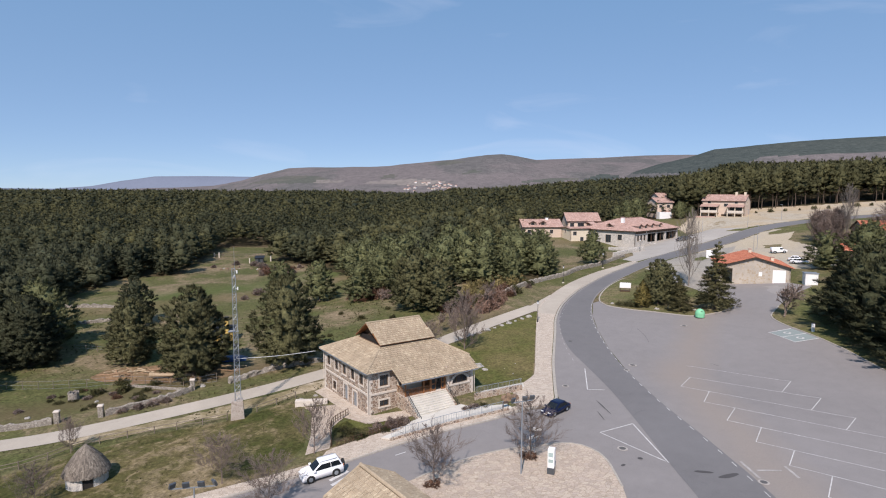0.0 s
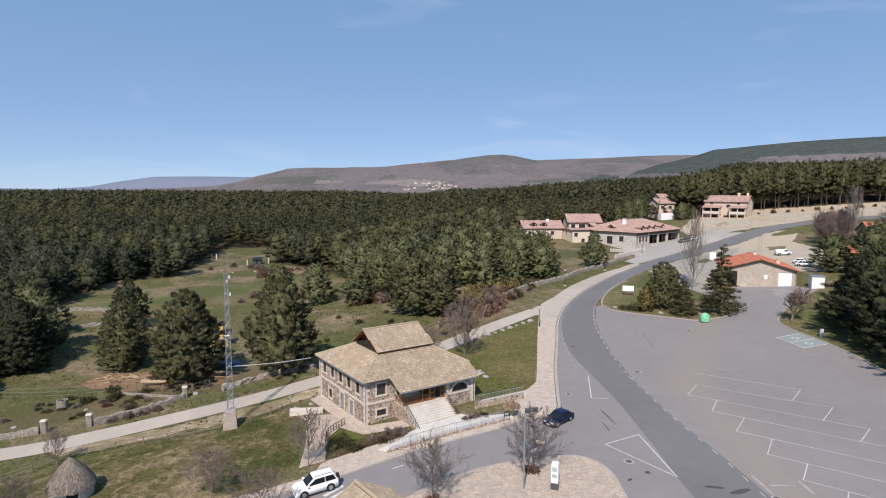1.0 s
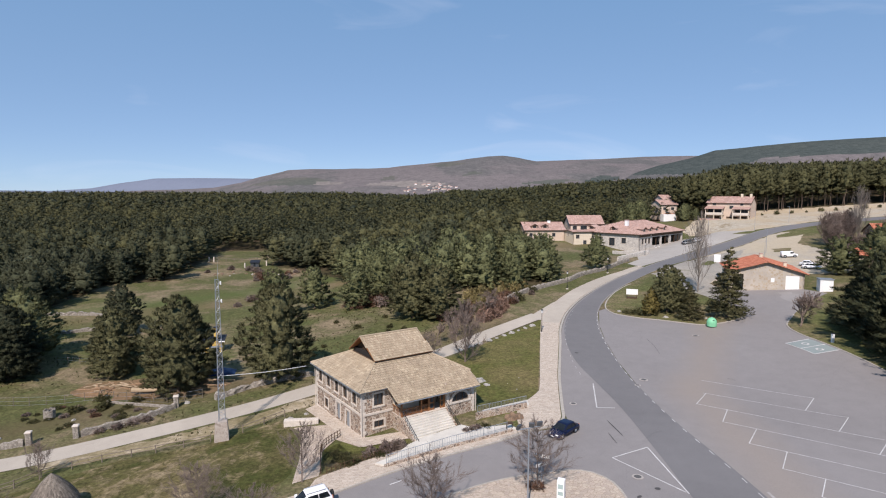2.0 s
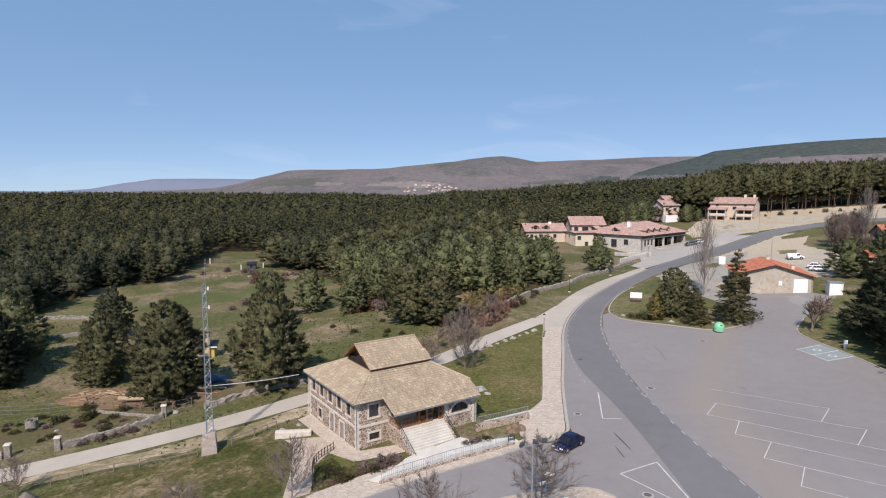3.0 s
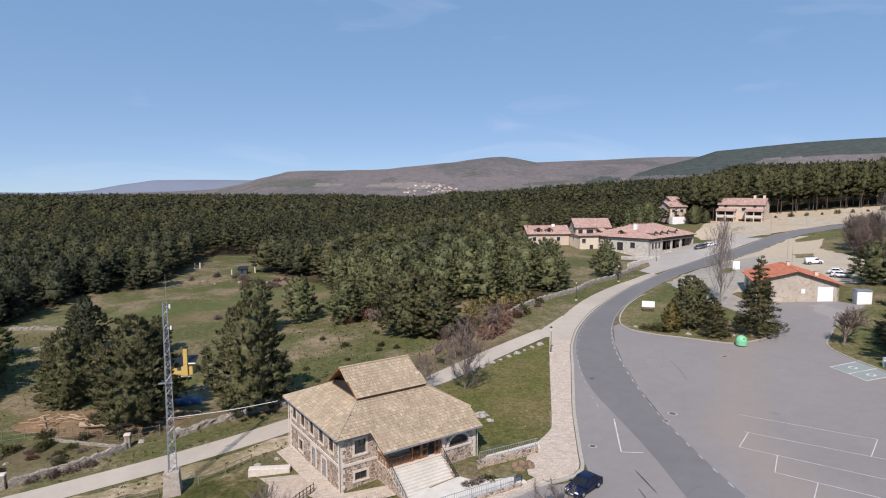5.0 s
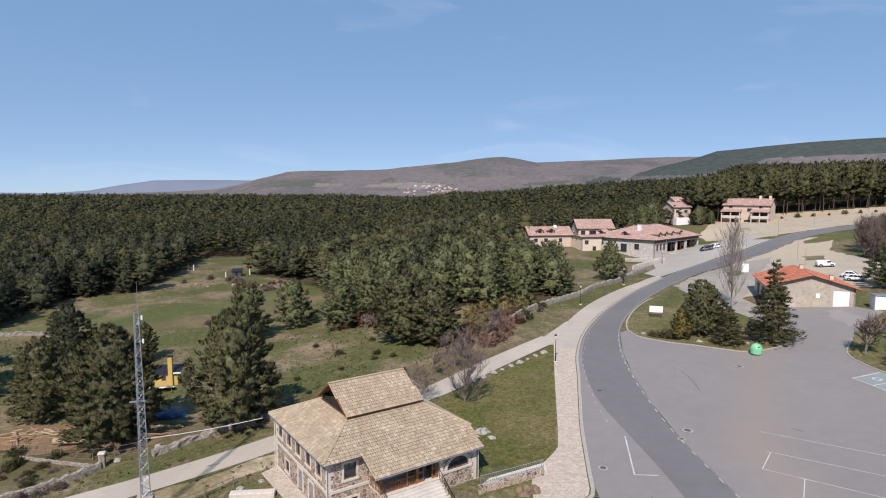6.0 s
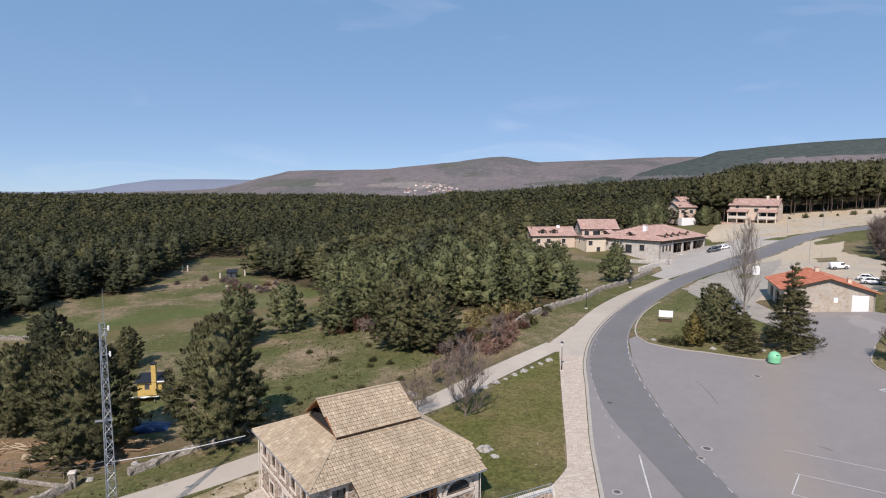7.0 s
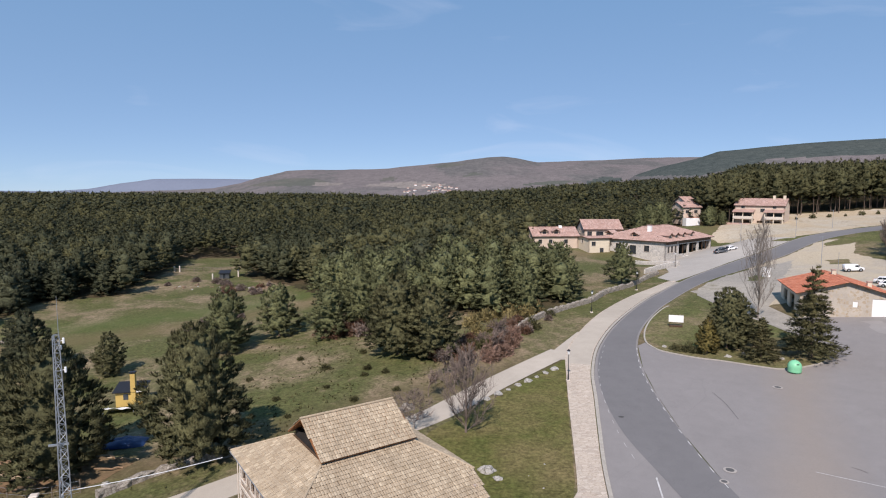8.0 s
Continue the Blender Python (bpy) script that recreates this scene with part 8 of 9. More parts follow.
# tufts of rough grass on the pasture and verges, and low weeds by the walls
def tuft_field(name, boxes, per_m2, size, mat, label, seed):
    g = np.random.default_rng(seed)
    out = []
    for x0, x1, y0, y1 in boxes:
        n = int((x1 - x0) * (y1 - y0) * per_m2)
        X, Y = g.uniform(x0, x1, n), g.uniform(y0, y1, n)
        keep = np.array([noise.noise(Vector((x * 0.12, y * 0.12, 2.0))) + 0.5 * noise.noise(Vector((x * 0.5, y * 0.5, 7.0))) > -0.05 for x, y in zip(X, Y)])
        X, Y = X[keep], Y[keep]
        # keep clear of the track and the house lawn
        line = np.array(track_mid)
        near = np.array([np.min(np.hypot(line[:, 0] - x, line[:, 1] - y)) for x, y in zip(X, Y)])
        X, Y = X[near > 2.9], Y[near > 2.9]
        c = np.stack([X, Y, G(X, Y) + 0.04], -1)
        up = np.tile(np.array([[0.0, -0.4, 1.0]]), (len(c), 1))
        out.append(blades_on(c, up + g.normal(0, 0.5, up.shape), size, 4, g, 0.7, 0.3))
    ob = new(name, tri_mesh(name, np.concatenate(out), mat))
    return tagged(ob, label, "grass", kind="stuff")


tuft_field("pasture_tufts", [(-62, -12, 104, 150), (-12, 6, 112, 150), (-58, -20, 78, 100), (-100, -62, 100, 150)], 0.55, 0.30, M["scrub"], "scattered olive tufts of rough pasture grass", 21)
tuft_field("lawn_tufts", [(-60, -19, 50, 84)], 0.35, 0.16, M["scrub"], "short uneven tufts in the front lawn", 22)


# ---- vehicles ----
def vehicle(name, m, L, W, H, paint, label, style="suv", category="car"):
    """A car: body and cabin lofted from side outlines, with panes, wheels, lights, mirrors and plates of plain bars."""
    e = empty(name, m, label, category, "parked vehicles")
    low, belt = H * 0.17, H * (0.61 if style == "suv" else 0.58)
    if style == "van":
        side = [(-L / 2, low), (-L / 2, H * 0.97), (-L / 2 + 0.1, H), (L * 0.18, H), (L * 0.30, belt * 1.05), (L / 2 - 0.05, belt * 0.88), (L / 2, belt * 0.6), (L / 2, low)]
        cab = None
    else:
        nose = 0.90 if style == "suv" else 0.82
        side = [(-L / 2 + 0.05, low), (-L / 2, belt * 0.55), (-L / 2 + 0.02, belt * 0.85), (-L / 2 + 0.08, belt), (L * 0.20, belt), (L * 0.34, belt * (nose + 0.09)), (L * 0.45, belt * nose), (L * 0.492, belt * 0.70), (L / 2, belt * 0.5), (L / 2 - 0.04, low)]
        back = -L / 2 + (0.10 if style == "suv" else 0.45)
        cab = [(back, belt - 0.02), (back + (0.30 if style == "suv" else 0.62), H * 0.97), (L * 0.03, H), (L * (0.25 if style == "suv" else 0.27), belt - 0.02)]
    bm = bmesh.new()

    def loft(outline, rows):
        rings = []
        for y, k, dz in rows:
            rings.append([bm.verts.new((x * k, y, z + dz * (1 if z > belt else 0))) for x, z in outline])
        n = len(outline)
        for a, b in zip(rings, rings[1:]):
            for i in range(n):
                j = (i + 1) % n
                bm.faces.new((a[i], a[j], b[j], b[i]))
        bm.faces.new(rings[0][::-1])
        bm.faces.new(rings[-1])

    w = W / 2
    loft(side, [(-w, 0.965, 0), (-w * 0.86, 1.0, 0), (w * 0.86, 1.0, 0), (w, 0.965, 0)])
    bmesh.ops.bevel(bm, geom=[ed for ed in bm.edges if len(ed.link_faces) == 2 and ed.calc_face_angle(0) > 0.3 and max(q.co.z for q in ed.verts) > low + 0.01], offset=0.13, segments=3, affect="EDGES", profile=0.6, clamp_overlap=True)
    body = part("body", bm, M[paint], e, smooth=True)
    if cab:
        bm = bmesh.new()
        n = len(cab)
        lo = {}
        rings = []
        for sgn in (-1, 1):
            rings.append([bm.verts.new((x, sgn * (w * 0.96 if z <= belt else w * 0.81), z)) for x, z in cab])
        for i in range(n):
            j = (i + 1) % n
            bm.faces.new((rings[0][i], rings[0][j], rings[1][j], rings[1][i]))
        bm.faces.new(rings[0][::-1])
        bm.faces.new(rings[1])
        bmesh.ops.bevel(bm, geom=bm.edges[:], offset=0.13, segments=3, affect="EDGES", profile=0.6)
        part("cabin", bm, M[paint], body, smooth=True)
        (x0, _), (x1, _), (x2, _), (x3, _) = cab

        def lay(name_, pts, push):
            b2 = bmesh.new()
            vs = [b2.verts.new(p) for p in pts]
            b2.faces.new(vs)
            bmesh.ops.solidify(b2, geom=b2.faces[:], thickness=0.015)
            part(name_, b2, M["glass"], body)

        def at(x, f, sgn, off):
            z = belt + 0.04 + (H - belt - 0.20) * f
            y = w * 0.96 + (w * 0.81 - w * 0.96) * ((z - belt) / (H - belt)) + off
            return (x, sgn * y, z)

        for sgn in (-1, 1):
            mid = (x1 + x2) / 2
            a0, a1 = x0 + (x1 - x0) * 0.15 + 0.12, x1 + 0.12
            lay("side_pane", [at(a0, 0, sgn, 0.012), at(mid - 0.03, 0, sgn, 0.012), at(mid - 0.03, 1, sgn, 0.012), at(a1, 1, sgn, 0.012)], 0)
            lay("side_pane", [at(mid + 0.03, 0, sgn, 0.012), at(x3 - 0.16, 0, sgn, 0.012), at(x2 - 0.02, 1, sgn, 0.012), at(mid + 0.03, 1, sgn, 0.012)], 0)
        yb, yt = w * 0.82, w * 0.70
        zb, zt = belt + 0.06, H - 0.10
        fx = lambda z: x3 + (x2 - x3) * (z - belt) / (H - belt) + 0.02
        rx = lambda z: x0 + (x1 - x0) * (z - belt) / (H - belt) - 0.02
        lay("windscreen", [(fx(zb), -yb, zb), (fx(zb), yb, zb), (fx(zt), yt, zt), (fx(zt), -yt, zt)], 0)
        lay("rear_pane", [(rx(zb), -yb, zb), (rx(zb), yb, zb), (rx(zt), yt, zt), (rx(zt), -yt, zt)], 0)
    else:
        for sgn in (-1, 1):
            part("side_pane", bbox(L * 0.02, L * 0.24, sgn * w - 0.012, sgn * w + 0.012, belt * 1.08, H * 0.9), M["glass"], body)
        bm = bmesh.new()
        vs = [bm.verts.new(p) for p in ((L * 0.30 + 0.02, -w * 0.85, belt * 1.08), (L * 0.30 + 0.02, w * 0.85, belt * 1.08), (L * 0.19 + 0.03, w * 0.8, H * 0.96), (L * 0.19 + 0.03, -w * 0.8, H * 0.96))]
        bm.faces.new(vs)
        bmesh.ops.solidify(bm, geom=bm.faces[:], thickness=0.02)
        part("windscreen", bm, M["glass"], body)
    wr = H * (0.215 if style != "car" else 0.21)
    for x in (-L * 0.30, L * 0.31):
        for sgn in (-1, 1):
            part("wheel_arch", (lambda b: (tube(b, (x, sgn * (w - 0.25), wr), (x, sgn * (w + 0.008), wr), wr * 1.18, wr * 1.18, 18), b)[-1])(bmesh.new()), M["rubber"], body)
            wheel = part("wheel", (lambda b: (tube(b, (x, sgn * (w - 0.22), wr), (x, sgn * (w + 0.02), wr), wr, wr, 20), b)[-1])(bmesh.new()), M["rubber"], e)
            part("rim", (lambda b: (tube(b, (x, sgn * (w + 0.0), wr), (x, sgn * (w + 0.035), wr), wr * 0.62, wr * 0.55, 12), b)[-1])(bmesh.new()), M["steel"], wheel)
    for sgn in (-1, 1):
        part("headlight", bbox(L / 2 - 0.14, L / 2 + 0.015, sgn * w * 0.62 - 0.2, sgn * w * 0.62 + 0.2, belt * 0.66, belt * 0.82, 0.03), M["white_panel"], body)
        part("tail_light", bbox(-L / 2 - 0.03, -L / 2 + 0.08, sgn * w * 0.8 - 0.1, sgn * w * 0.8 + 0.1, belt * 0.7, belt * 1.0, 0.02), M["tile_red"], body)
        part("mirror", bbox(L * 0.18, L * 0.24, sgn * (w + 0.1) - 0.09, sgn * (w + 0.1) + 0.09, belt * 1.0, belt * 1.18, 0.03), M[paint], body)
    part("bumper", bbox(L / 2 - 0.1, L / 2 + 0.03, -w * 0.9, w * 0.9, low, low + 0.25, 0.04), M[paint], body)
    part("bumper", bbox(-L / 2 - 0.05, -L / 2 + 0.1, -w * 0.9, w * 0.9, low, low + 0.25, 0.04), M["iron"], body)
    part("plate_bar", bbox(L / 2 + 0.03, L / 2 + 0.045, -0.26, 0.26, low + 0.1, low + 0.21), M["white"], body)
    return e


def on_ground(x, y, rz, lift=0.07):
    dx = math.cos(radians(rz))
    dy = math.sin(radians(rz))
    pitch = math.atan2(gz(x + dx, y + dy) - gz(x - dx, y - dy), 2)
    return pose(x, y, gz(x, y) + lift, 0, -math.degrees(pitch), rz)


suv = vehicle("white_suv", on_ground(-14.0, 61.7, 209), 4.6, 1.88, 1.88, "car_white", "white off-road car parked along the side road", "suv")
sp = part("spare_wheel", (lambda b: (tube(b, (-2.32, 0.1, 1.0), (-2.55, 0.1, 1.0), 0.38, 0.38, 18), b)[-1])(bmesh.new()), M["rubber"], suv)
for sgn in (-1, 1):
    part("roof_rail", bbox(-1.7, 0.2, sgn * 0.62 - 0.025, sgn * 0.62 + 0.025, 1.88, 1.95, 0.01), M["steel"], suv)
vehicle("blue_car", on_ground(13.9, 76.9, 224), 4.4, 1.80, 1.50, "car_blue", "dark blue hatchback turning on the asphalt", "car")
vehicle("white_van", on_ground(101.6, 187.5, -12), 4.4, 1.75, 1.85, "car_white", "small white delivery van parked behind the depot", "van", "van")
vehicle("white_car", on_ground(98.0, 171.0, -38), 4.5, 1.8, 1.6, "car_white", "white car parked behind the depot", "car")
vehicle("white_car", on_ground(96.4, 167.0, -36), 4.5, 1.8, 1.6, "car_white", "white car parked behind the depot", "car")
vehicle("grey_car", on_ground(90.5, 238.5, 8), 4.5, 1.8, 1.55, "car_grey", "dark grey car parked before the inn", "car")
vehicle("silver_car", on_ground(95.5, 242.0, 20), 4.3, 1.8, 1.55, "car_white", "silver car parked before the inn", "car")
vehicle("grey_car", on_ground(92.6, 241.4, 10), 4.4, 1.8, 1.5, "car_grey", "dark grey car parked before the inn", "car")

# ---- street furniture ----
def lantern(x, y, h=4.6, label="black iron lantern post beside the pavement"):
    e = empty("street_lamp", pose(x, y, gz(x, y) + 0.12), label, "street lamp", "street lamps")
    bm = bmesh.new()
    tube(bm, (0, 0, -0.3), (0, 0, 0.9), 0.13, 0.09, 10)
    tube(bm, (0, 0, 0.9), (0, 0, h - 0.7), 0.06, 0.045, 10)
    part("pole", bm, M["iron"], e)
    bm = bmesh.new()
    bmesh.ops.create_cone(bm, cap_ends=True, segments=6, radius1=0.12, radius2=0.24, depth=0.5, matrix=Matrix.Translation((0, 0, h - 0.4)))
    part("lantern_glass", bm, M["white_panel"], e)
    bm = bmesh.new()
    bmesh.ops.create_cone(bm, cap_ends=True, segments=6, radius1=0.30, radius2=0.04, depth=0.26, matrix=Matrix.Translation((0, 0, h - 0.02)))
    part("lantern_hood", bm, M["iron"], e)
    part("base_block", bbox(-0.28, 0.28, -0.28, 0.28, -0.3, 0.08, 0.03), M["granite"], e)


for x, y in ((17.3, 121.2), (29.4, 160.5), (45.6, 183.2), (66.8, 215.5)):
    lantern(x, y)


def flood_post(x, y, h, rz, label, heads):
    e = empty("floodlight_post", pose(x, y, gz(x, y) + 0.1, 0, 0, rz), label, "floodlight post", "floodlight posts")
    bm = bmesh.new()
    tube(bm, (0, 0, -0.3), (0, 0, h), 0.09, 0.06, 10)
    part("pole", bm, M["steel"], e)
    part("cross_bar", bbox(min(a for a, _ in heads) - 0.1, max(a for a, _ in heads) + 0.1, -0.035, 0.035, h - 0.04, h + 0.04), M["steel"], e)
    for k, (a, t) in enumerate(heads):
        hd = part("lamp_head", bbox(-0.27, 0.27, -0.09, 0.09, 0.05, 0.55, 0.02), M["car_grey"], e)
        hd.matrix_basis = pose(a, 0, h + 0.05, -22, 0, t + 180)
        part("lamp_glass", bbox(-0.22, 0.22, -0.105, -0.09, 0.10, 0.50), M["lamp_glass"], hd)


flood_post(7.6, 60.6, 8.0, 24, "grey steel post carrying floodlights on a cross bar", ((-1.2, 20), (0.3, -30), (1.15, -12)))
flood_post(-20.6, 45.6, 8.0, 12, "grey steel post carrying floodlights on a cross bar", ((-1.7, 40), (-0.6, 10), (0.6, -5), (1.7, -50)))
# lit information pillar
TT = empty("information_pillar", Matrix.LocRotScale((10.8, 60.7, gz(10.8, 60.7) + 0.17), Euler((0, 0, radians(-20))), (0.85, 0.85, 0.92)), "white information pillar with green panels on a dark foot", "pillar")
part("foot", bbox(-0.45, 0.45, -0.45, 0.45, 0, 0.75, 0.03), M["car_grey"], TT)
part("pillar_body", bbox(-0.42, 0.42, -0.42, 0.42, 0.75, 3.0, 0.04), M["white"], TT)
for k, (z0, z1) in enumerate(((1.3, 1.8), (2.0, 2.6))):
    part("printed_panel", bbox(-0.44, -0.425, -0.3, 0.3, z0, z1), M["green_plastic"], TT)
    part("printed_panel", bbox(-0.3, 0.3, -0.44, -0.425, z0 + 0.1, z1), M["paint_green"], TT)
# finger boards under the bare tree
FB = empty("direction_sign", pose(9.6, 65.4, gz(9.6, 65.4) + 0.17, 0, 0, 20), "grey post with blank white direction boards", "sign")
part("post", bbox(-0.05, 0.05, -0.05, 0.05, -0.2, 2.9), M["steel"], FB)
for z, r in ((1.7, 10), (2.6, -38)):
    b = part("board", bbox(-0.8, 0.8, -0.09, -0.05, z, z + 0.36, 0.01), M["white"], FB)
    b.matrix_basis = pose(0, 0, 0, 0, 0, r)
PL = empty("tree_bed", pose(8.9, 64.3, gz(8.9, 64.3) + 0.17), "round bed of dry brown grass under the tree", "plant bed")
o = new("dry_grass", SHRUB["heath"][0])
o.parent = PL
o.matrix_basis = Matrix.Diagonal((0.95, 0.95, 0.5, 1))
PL = empty("tree_bed", pose(-1.6, 58.6, gz(-1.6, 58.6) + 0.1), "round bed of dry brown grass under the tree", "plant bed")
o = new("dry_grass", SHRUB["heath"][1])
o.parent = PL
o.matrix_basis = Matrix.Diagonal((0.95, 0.95, 0.45, 1))
# green bottle bank
GB = empty("bottle_bank", pose(51.6, 123.6, gz(51.6, 123.6) + 0.06), "mint green igloo-shaped bottle bank by the kerb", "bottle bank")
bm = bmesh.new()
bmesh.ops.create_uvsphere(bm, u_segments=20, v_segments=12, radius=0.98)
for v in bm.verts:
    v.co.z = v.co.z * 1.05 + 0.85 if v.co.z > 0 else max(0.0, 0.85 + v.co.z * 0.9)
    if v.co.z < 0.85:
        k = 1.0 / max(0.2, math.hypot(v.co.x, v.co.y)) * 0.95 if math.hypot(v.co.x, v.co.y) > 0.3 else 1
        v.co.x, v.co.y = v.co.x * k, v.co.y * k
part("shell", bm, M["green_plastic"], GB, smooth=True)
# the shell is uncut: near-black boxes paint the shade of its holes
for a in (0.6, 2.6, 4.7):
    o = part("deposit_hole_shade", bbox(0.78, 0.86, -0.2, 0.2, 1.28, 1.46, 0.03), M["dark"], GB)
    o.matrix_basis = pose(0, 0, 0, 0, 0, math.degrees(a))
bm = bmesh.new()
tube(bm, (0, 0, 1.85), (0, 0, 2.0), 0.08, 0.08, 8)
part("lifting_ring", bm, M["steel"], GB)
# white sign board on the island
SB = empty("notice_board", pose(42.9, 148.5, gz(42.9, 148.5) + 0.14, 0, 0, -14), "blank white notice board on a dark low trestle", "notice board")
part("board", bbox(-1.35, 1.35, -0.05, 0.05, 0.95, 2.3, 0.02), M["white"], SB)
part("trestle", bbox(-1.2, 1.2, -0.15, 0.35, 0.0, 0.35, 0.03), M["wood_dark"], SB)
for x in (-1.1, 1.1):
    part("leg", bbox(x - 0.05, x + 0.05, -0.05, 0.05, -0.1, 0.98), M["wood_dark"], SB)
# white post and small box
o = empty("white_bollard", pose(66.3, 108.9, gz(66.3, 108.9) + 0.1), "white service bollard beside the reserved bays", "bollard")
part("column", bbox(-0.22, 0.22, -0.22, 0.22, -0.2, 1.5, 0.05), M["white"], o)
part("head", bbox(-0.25, 0.25, -0.25, 0.25, 1.5, 1.62, 0.03), M["iron"], o)
o = empty("white_meter_box", pose(80.6, 189.0, gz(80.6, 189.0) + 0.05, 0, 0, -20), "white meter cabinet standing on the gravel", "cabinet")
part("body", bbox(-0.9, 0.9, -0.4, 0.4, -0.2, 2.3, 0.03), M["white"], o)
part("cabinet_door", bbox(-0.8, 0.0, -0.43, -0.4, 0.1, 2.0), M["white_panel"], o)
# manholes
for x, y, r in ((46.2, 118.0, 0.5), (29.5, 95.6, 0.5), (27.9, 93.3, 0.35), (16.9, 86.4, 0.4), (32.2, 58.9, 0.42), (19.9, 66.4, 0.45)):
    e = empty("manhole_cover", pose(x, y, gz(x, y) + 0.10), "iron manhole cover in a pale worn collar", "manhole", "manhole covers")
    bm = bmesh.new()
    bmesh.ops.create_cone(bm, cap_ends=True, segments=20, radius1=r * 1.35, radius2=r * 1.28, depth=0.02)
    part("collar", bm, M["dusty"], e)
    bm = bmesh.new()
    bmesh.ops.create_cone(bm, cap_ends=True, segments=20, radius1=r * 0.85, radius2=r * 0.85, depth=0.02, matrix=Matrix.Translation((0, 0, 0.012)))
    part("lid", bm, M["lid"], e)
# lamp and cable poles along the far road
for i, (x, y, h) in enumerate(((121.5, 249.5, 8.0), (108, 262, 7.0), (142, 262, 7.0), (101.0, 200, 8.0))):
    e = empty("utility_pole", pose(x, y, gz(x, y)), "slim grey utility pole beside the far road", "pole", "utility poles")
    bm = bmesh.new()
    tube(bm, (0, 0, -0.5), (0, 0, h), 0.07, 0.05, 8)
    part("pole", bm, M["steel"], e)
    part("arm", bbox(-0.9, 0.1, -0.04, 0.04, h - 0.15, h - 0.05), M["steel"], e)

# ---- thatched round hut ----
HX, HY = -41.2, 63.2
RH = empty("thatched_hut", pose(HX, HY, gz(HX, HY), 0, 0, 35), "round rubble hut with steep weathered grey thatch", "hut")
bm = bmesh.new()
N = 24
for k in range(N):
    a0, a1 = k * math.tau / N, (k + 1) * math.tau / N
    am = (a0 + a1) / 2
    top = 1.65
    if abs(((am + math.pi / 2 + math.pi) % math.tau) - math.pi) < 0.28:
        continue
    prism(bm, [(r * math.cos(a), r * math.sin(a)) for r, a in ((1.75, a0), (2.12, a0), (2.12, a1), (1.75, a1))], -0.4, top)
part("hut_wall", bm, M["stone_pale"], RH)
# near-black sheet in the doorway stands in for the shaded inside
part("hut_doorway_shade", bbox(-0.5, 0.5, -1.95, -1.85, -0.1, 1.5), M["dark"], RH)
part("door_lintel", bbox(-0.7, 0.7, -2.2, -1.8, 1.45, 1.62, 0.02), M["wood_grey"], RH)
g_ = random.Random(5)
v, f = [], []


def thatch_at(t):
    """Radius and height up the bulging thatch, t from eave to tip."""
    return 2.36 * max(0.0, 1 - t ** 1.28) ** 0.86 + 0.05, 1.38 + 3.1 * t


for ring in range(34):
    t = ring / 34
    r, z = thatch_at(t)
    r2, z2 = thatch_at(min(1, t + 0.13))
    n = max(8, int(r * 40))
    for k in range(n):
        a = (k + g_.random()) * math.tau / n
        w_ = g_.uniform(0.05, 0.10)
        b = len(v)
        c, s = math.cos(a), math.sin(a)
        out = 0.04 + g_.uniform(-0.03, 0.07)
        lo = Vector((c * (r + out), s * (r + out), z - 0.10 + g_.uniform(-0.07, 0.05)))
        hi = Vector((c * max(0.02, r2 - 0.02), s * max(0.02, r2 - 0.02), z2))
        side_ = Vector((-s, c, 0)) * w_
        v += [lo - side_, lo + side_, hi + side_ * 0.7, hi - side_ * 0.7]
        f.append((b, b + 1, b + 2, b + 3))
th = finish("thatch", v, f, M["thatch"], RH)
bm = bmesh.new()
for q in range(10):
    (r, z), (r2, z2) = thatch_at(q / 10), thatch_at((q + 1) / 10)
    tube(bm, (0, 0, z), (0, 0, z2), max(0.04, r - 0.05), max(0.03, r2 - 0.05), 24)
part("thatch_core", bm, M["thatch"], RH)

# ---- kiosk with tiled gable roof ----
# x runs down the ridge, towards the square
KX, KY = -8.38, 53.81
KZ = -2.5
KI = empty("kiosk", pose(KX, KY, KZ, 0, 0, -51.5), "small stone kiosk with pale tan tiled gable roof", "kiosk")
KW, KL, KR, KE = 3.85, 9.6, 5.2, 3.2
part("kiosk_wall", bbox(0.5, KL - 0.5, -KW + 0.6, KW - 0.6, -1.2, KE + 0.15), M["masonry"], KI)
for x0 in (0.5, KL - 0.9):
    bm = bmesh.new()
    prism(bm, [(-KW + 0.6, KE + 0.1), (KW - 0.6, KE + 0.1), (0, KR - 0.28)], 0, 0.4)
    gable = part("kiosk_gable", bm, M["masonry"], KI)
    gable.matrix_basis = Matrix(((0, 0, 1, x0), (1, 0, 0, 0), (0, 1, 0, 0), (0, 0, 0, 1)))
for sgn in (-1, 1):
    roof_slope(KI, [(0, sgn * KW, KE), (KL, sgn * KW, KE), (KL, 0, KR), (0, 0, KR)] if sgn < 0 else [(KL, KW, KE), (0, KW, KE), (0, 0, KR), (KL, 0, KR)], M["tile_tan"], M["wood_dark"], seed=60 + sgn)
    for x0 in (0.0, KL):
        bm = bmesh.new()
        tube(bm, (x0, sgn * KW, KE + 0.06), (x0, 0, KR + 0.06), 0.10, 0.10, 8)
        part("verge_tiles", bm, M["tile_tan"], KI)
for k in range(24):
    bm = bmesh.new()
    tube(bm, (k * 0.4, 0, KR + 0.07), (k * 0.4 + 0.42, 0, KR + 0.05), 0.21, 0.17, 8)
    part("ridge_tile", bm, M["tile_tan"], KI)

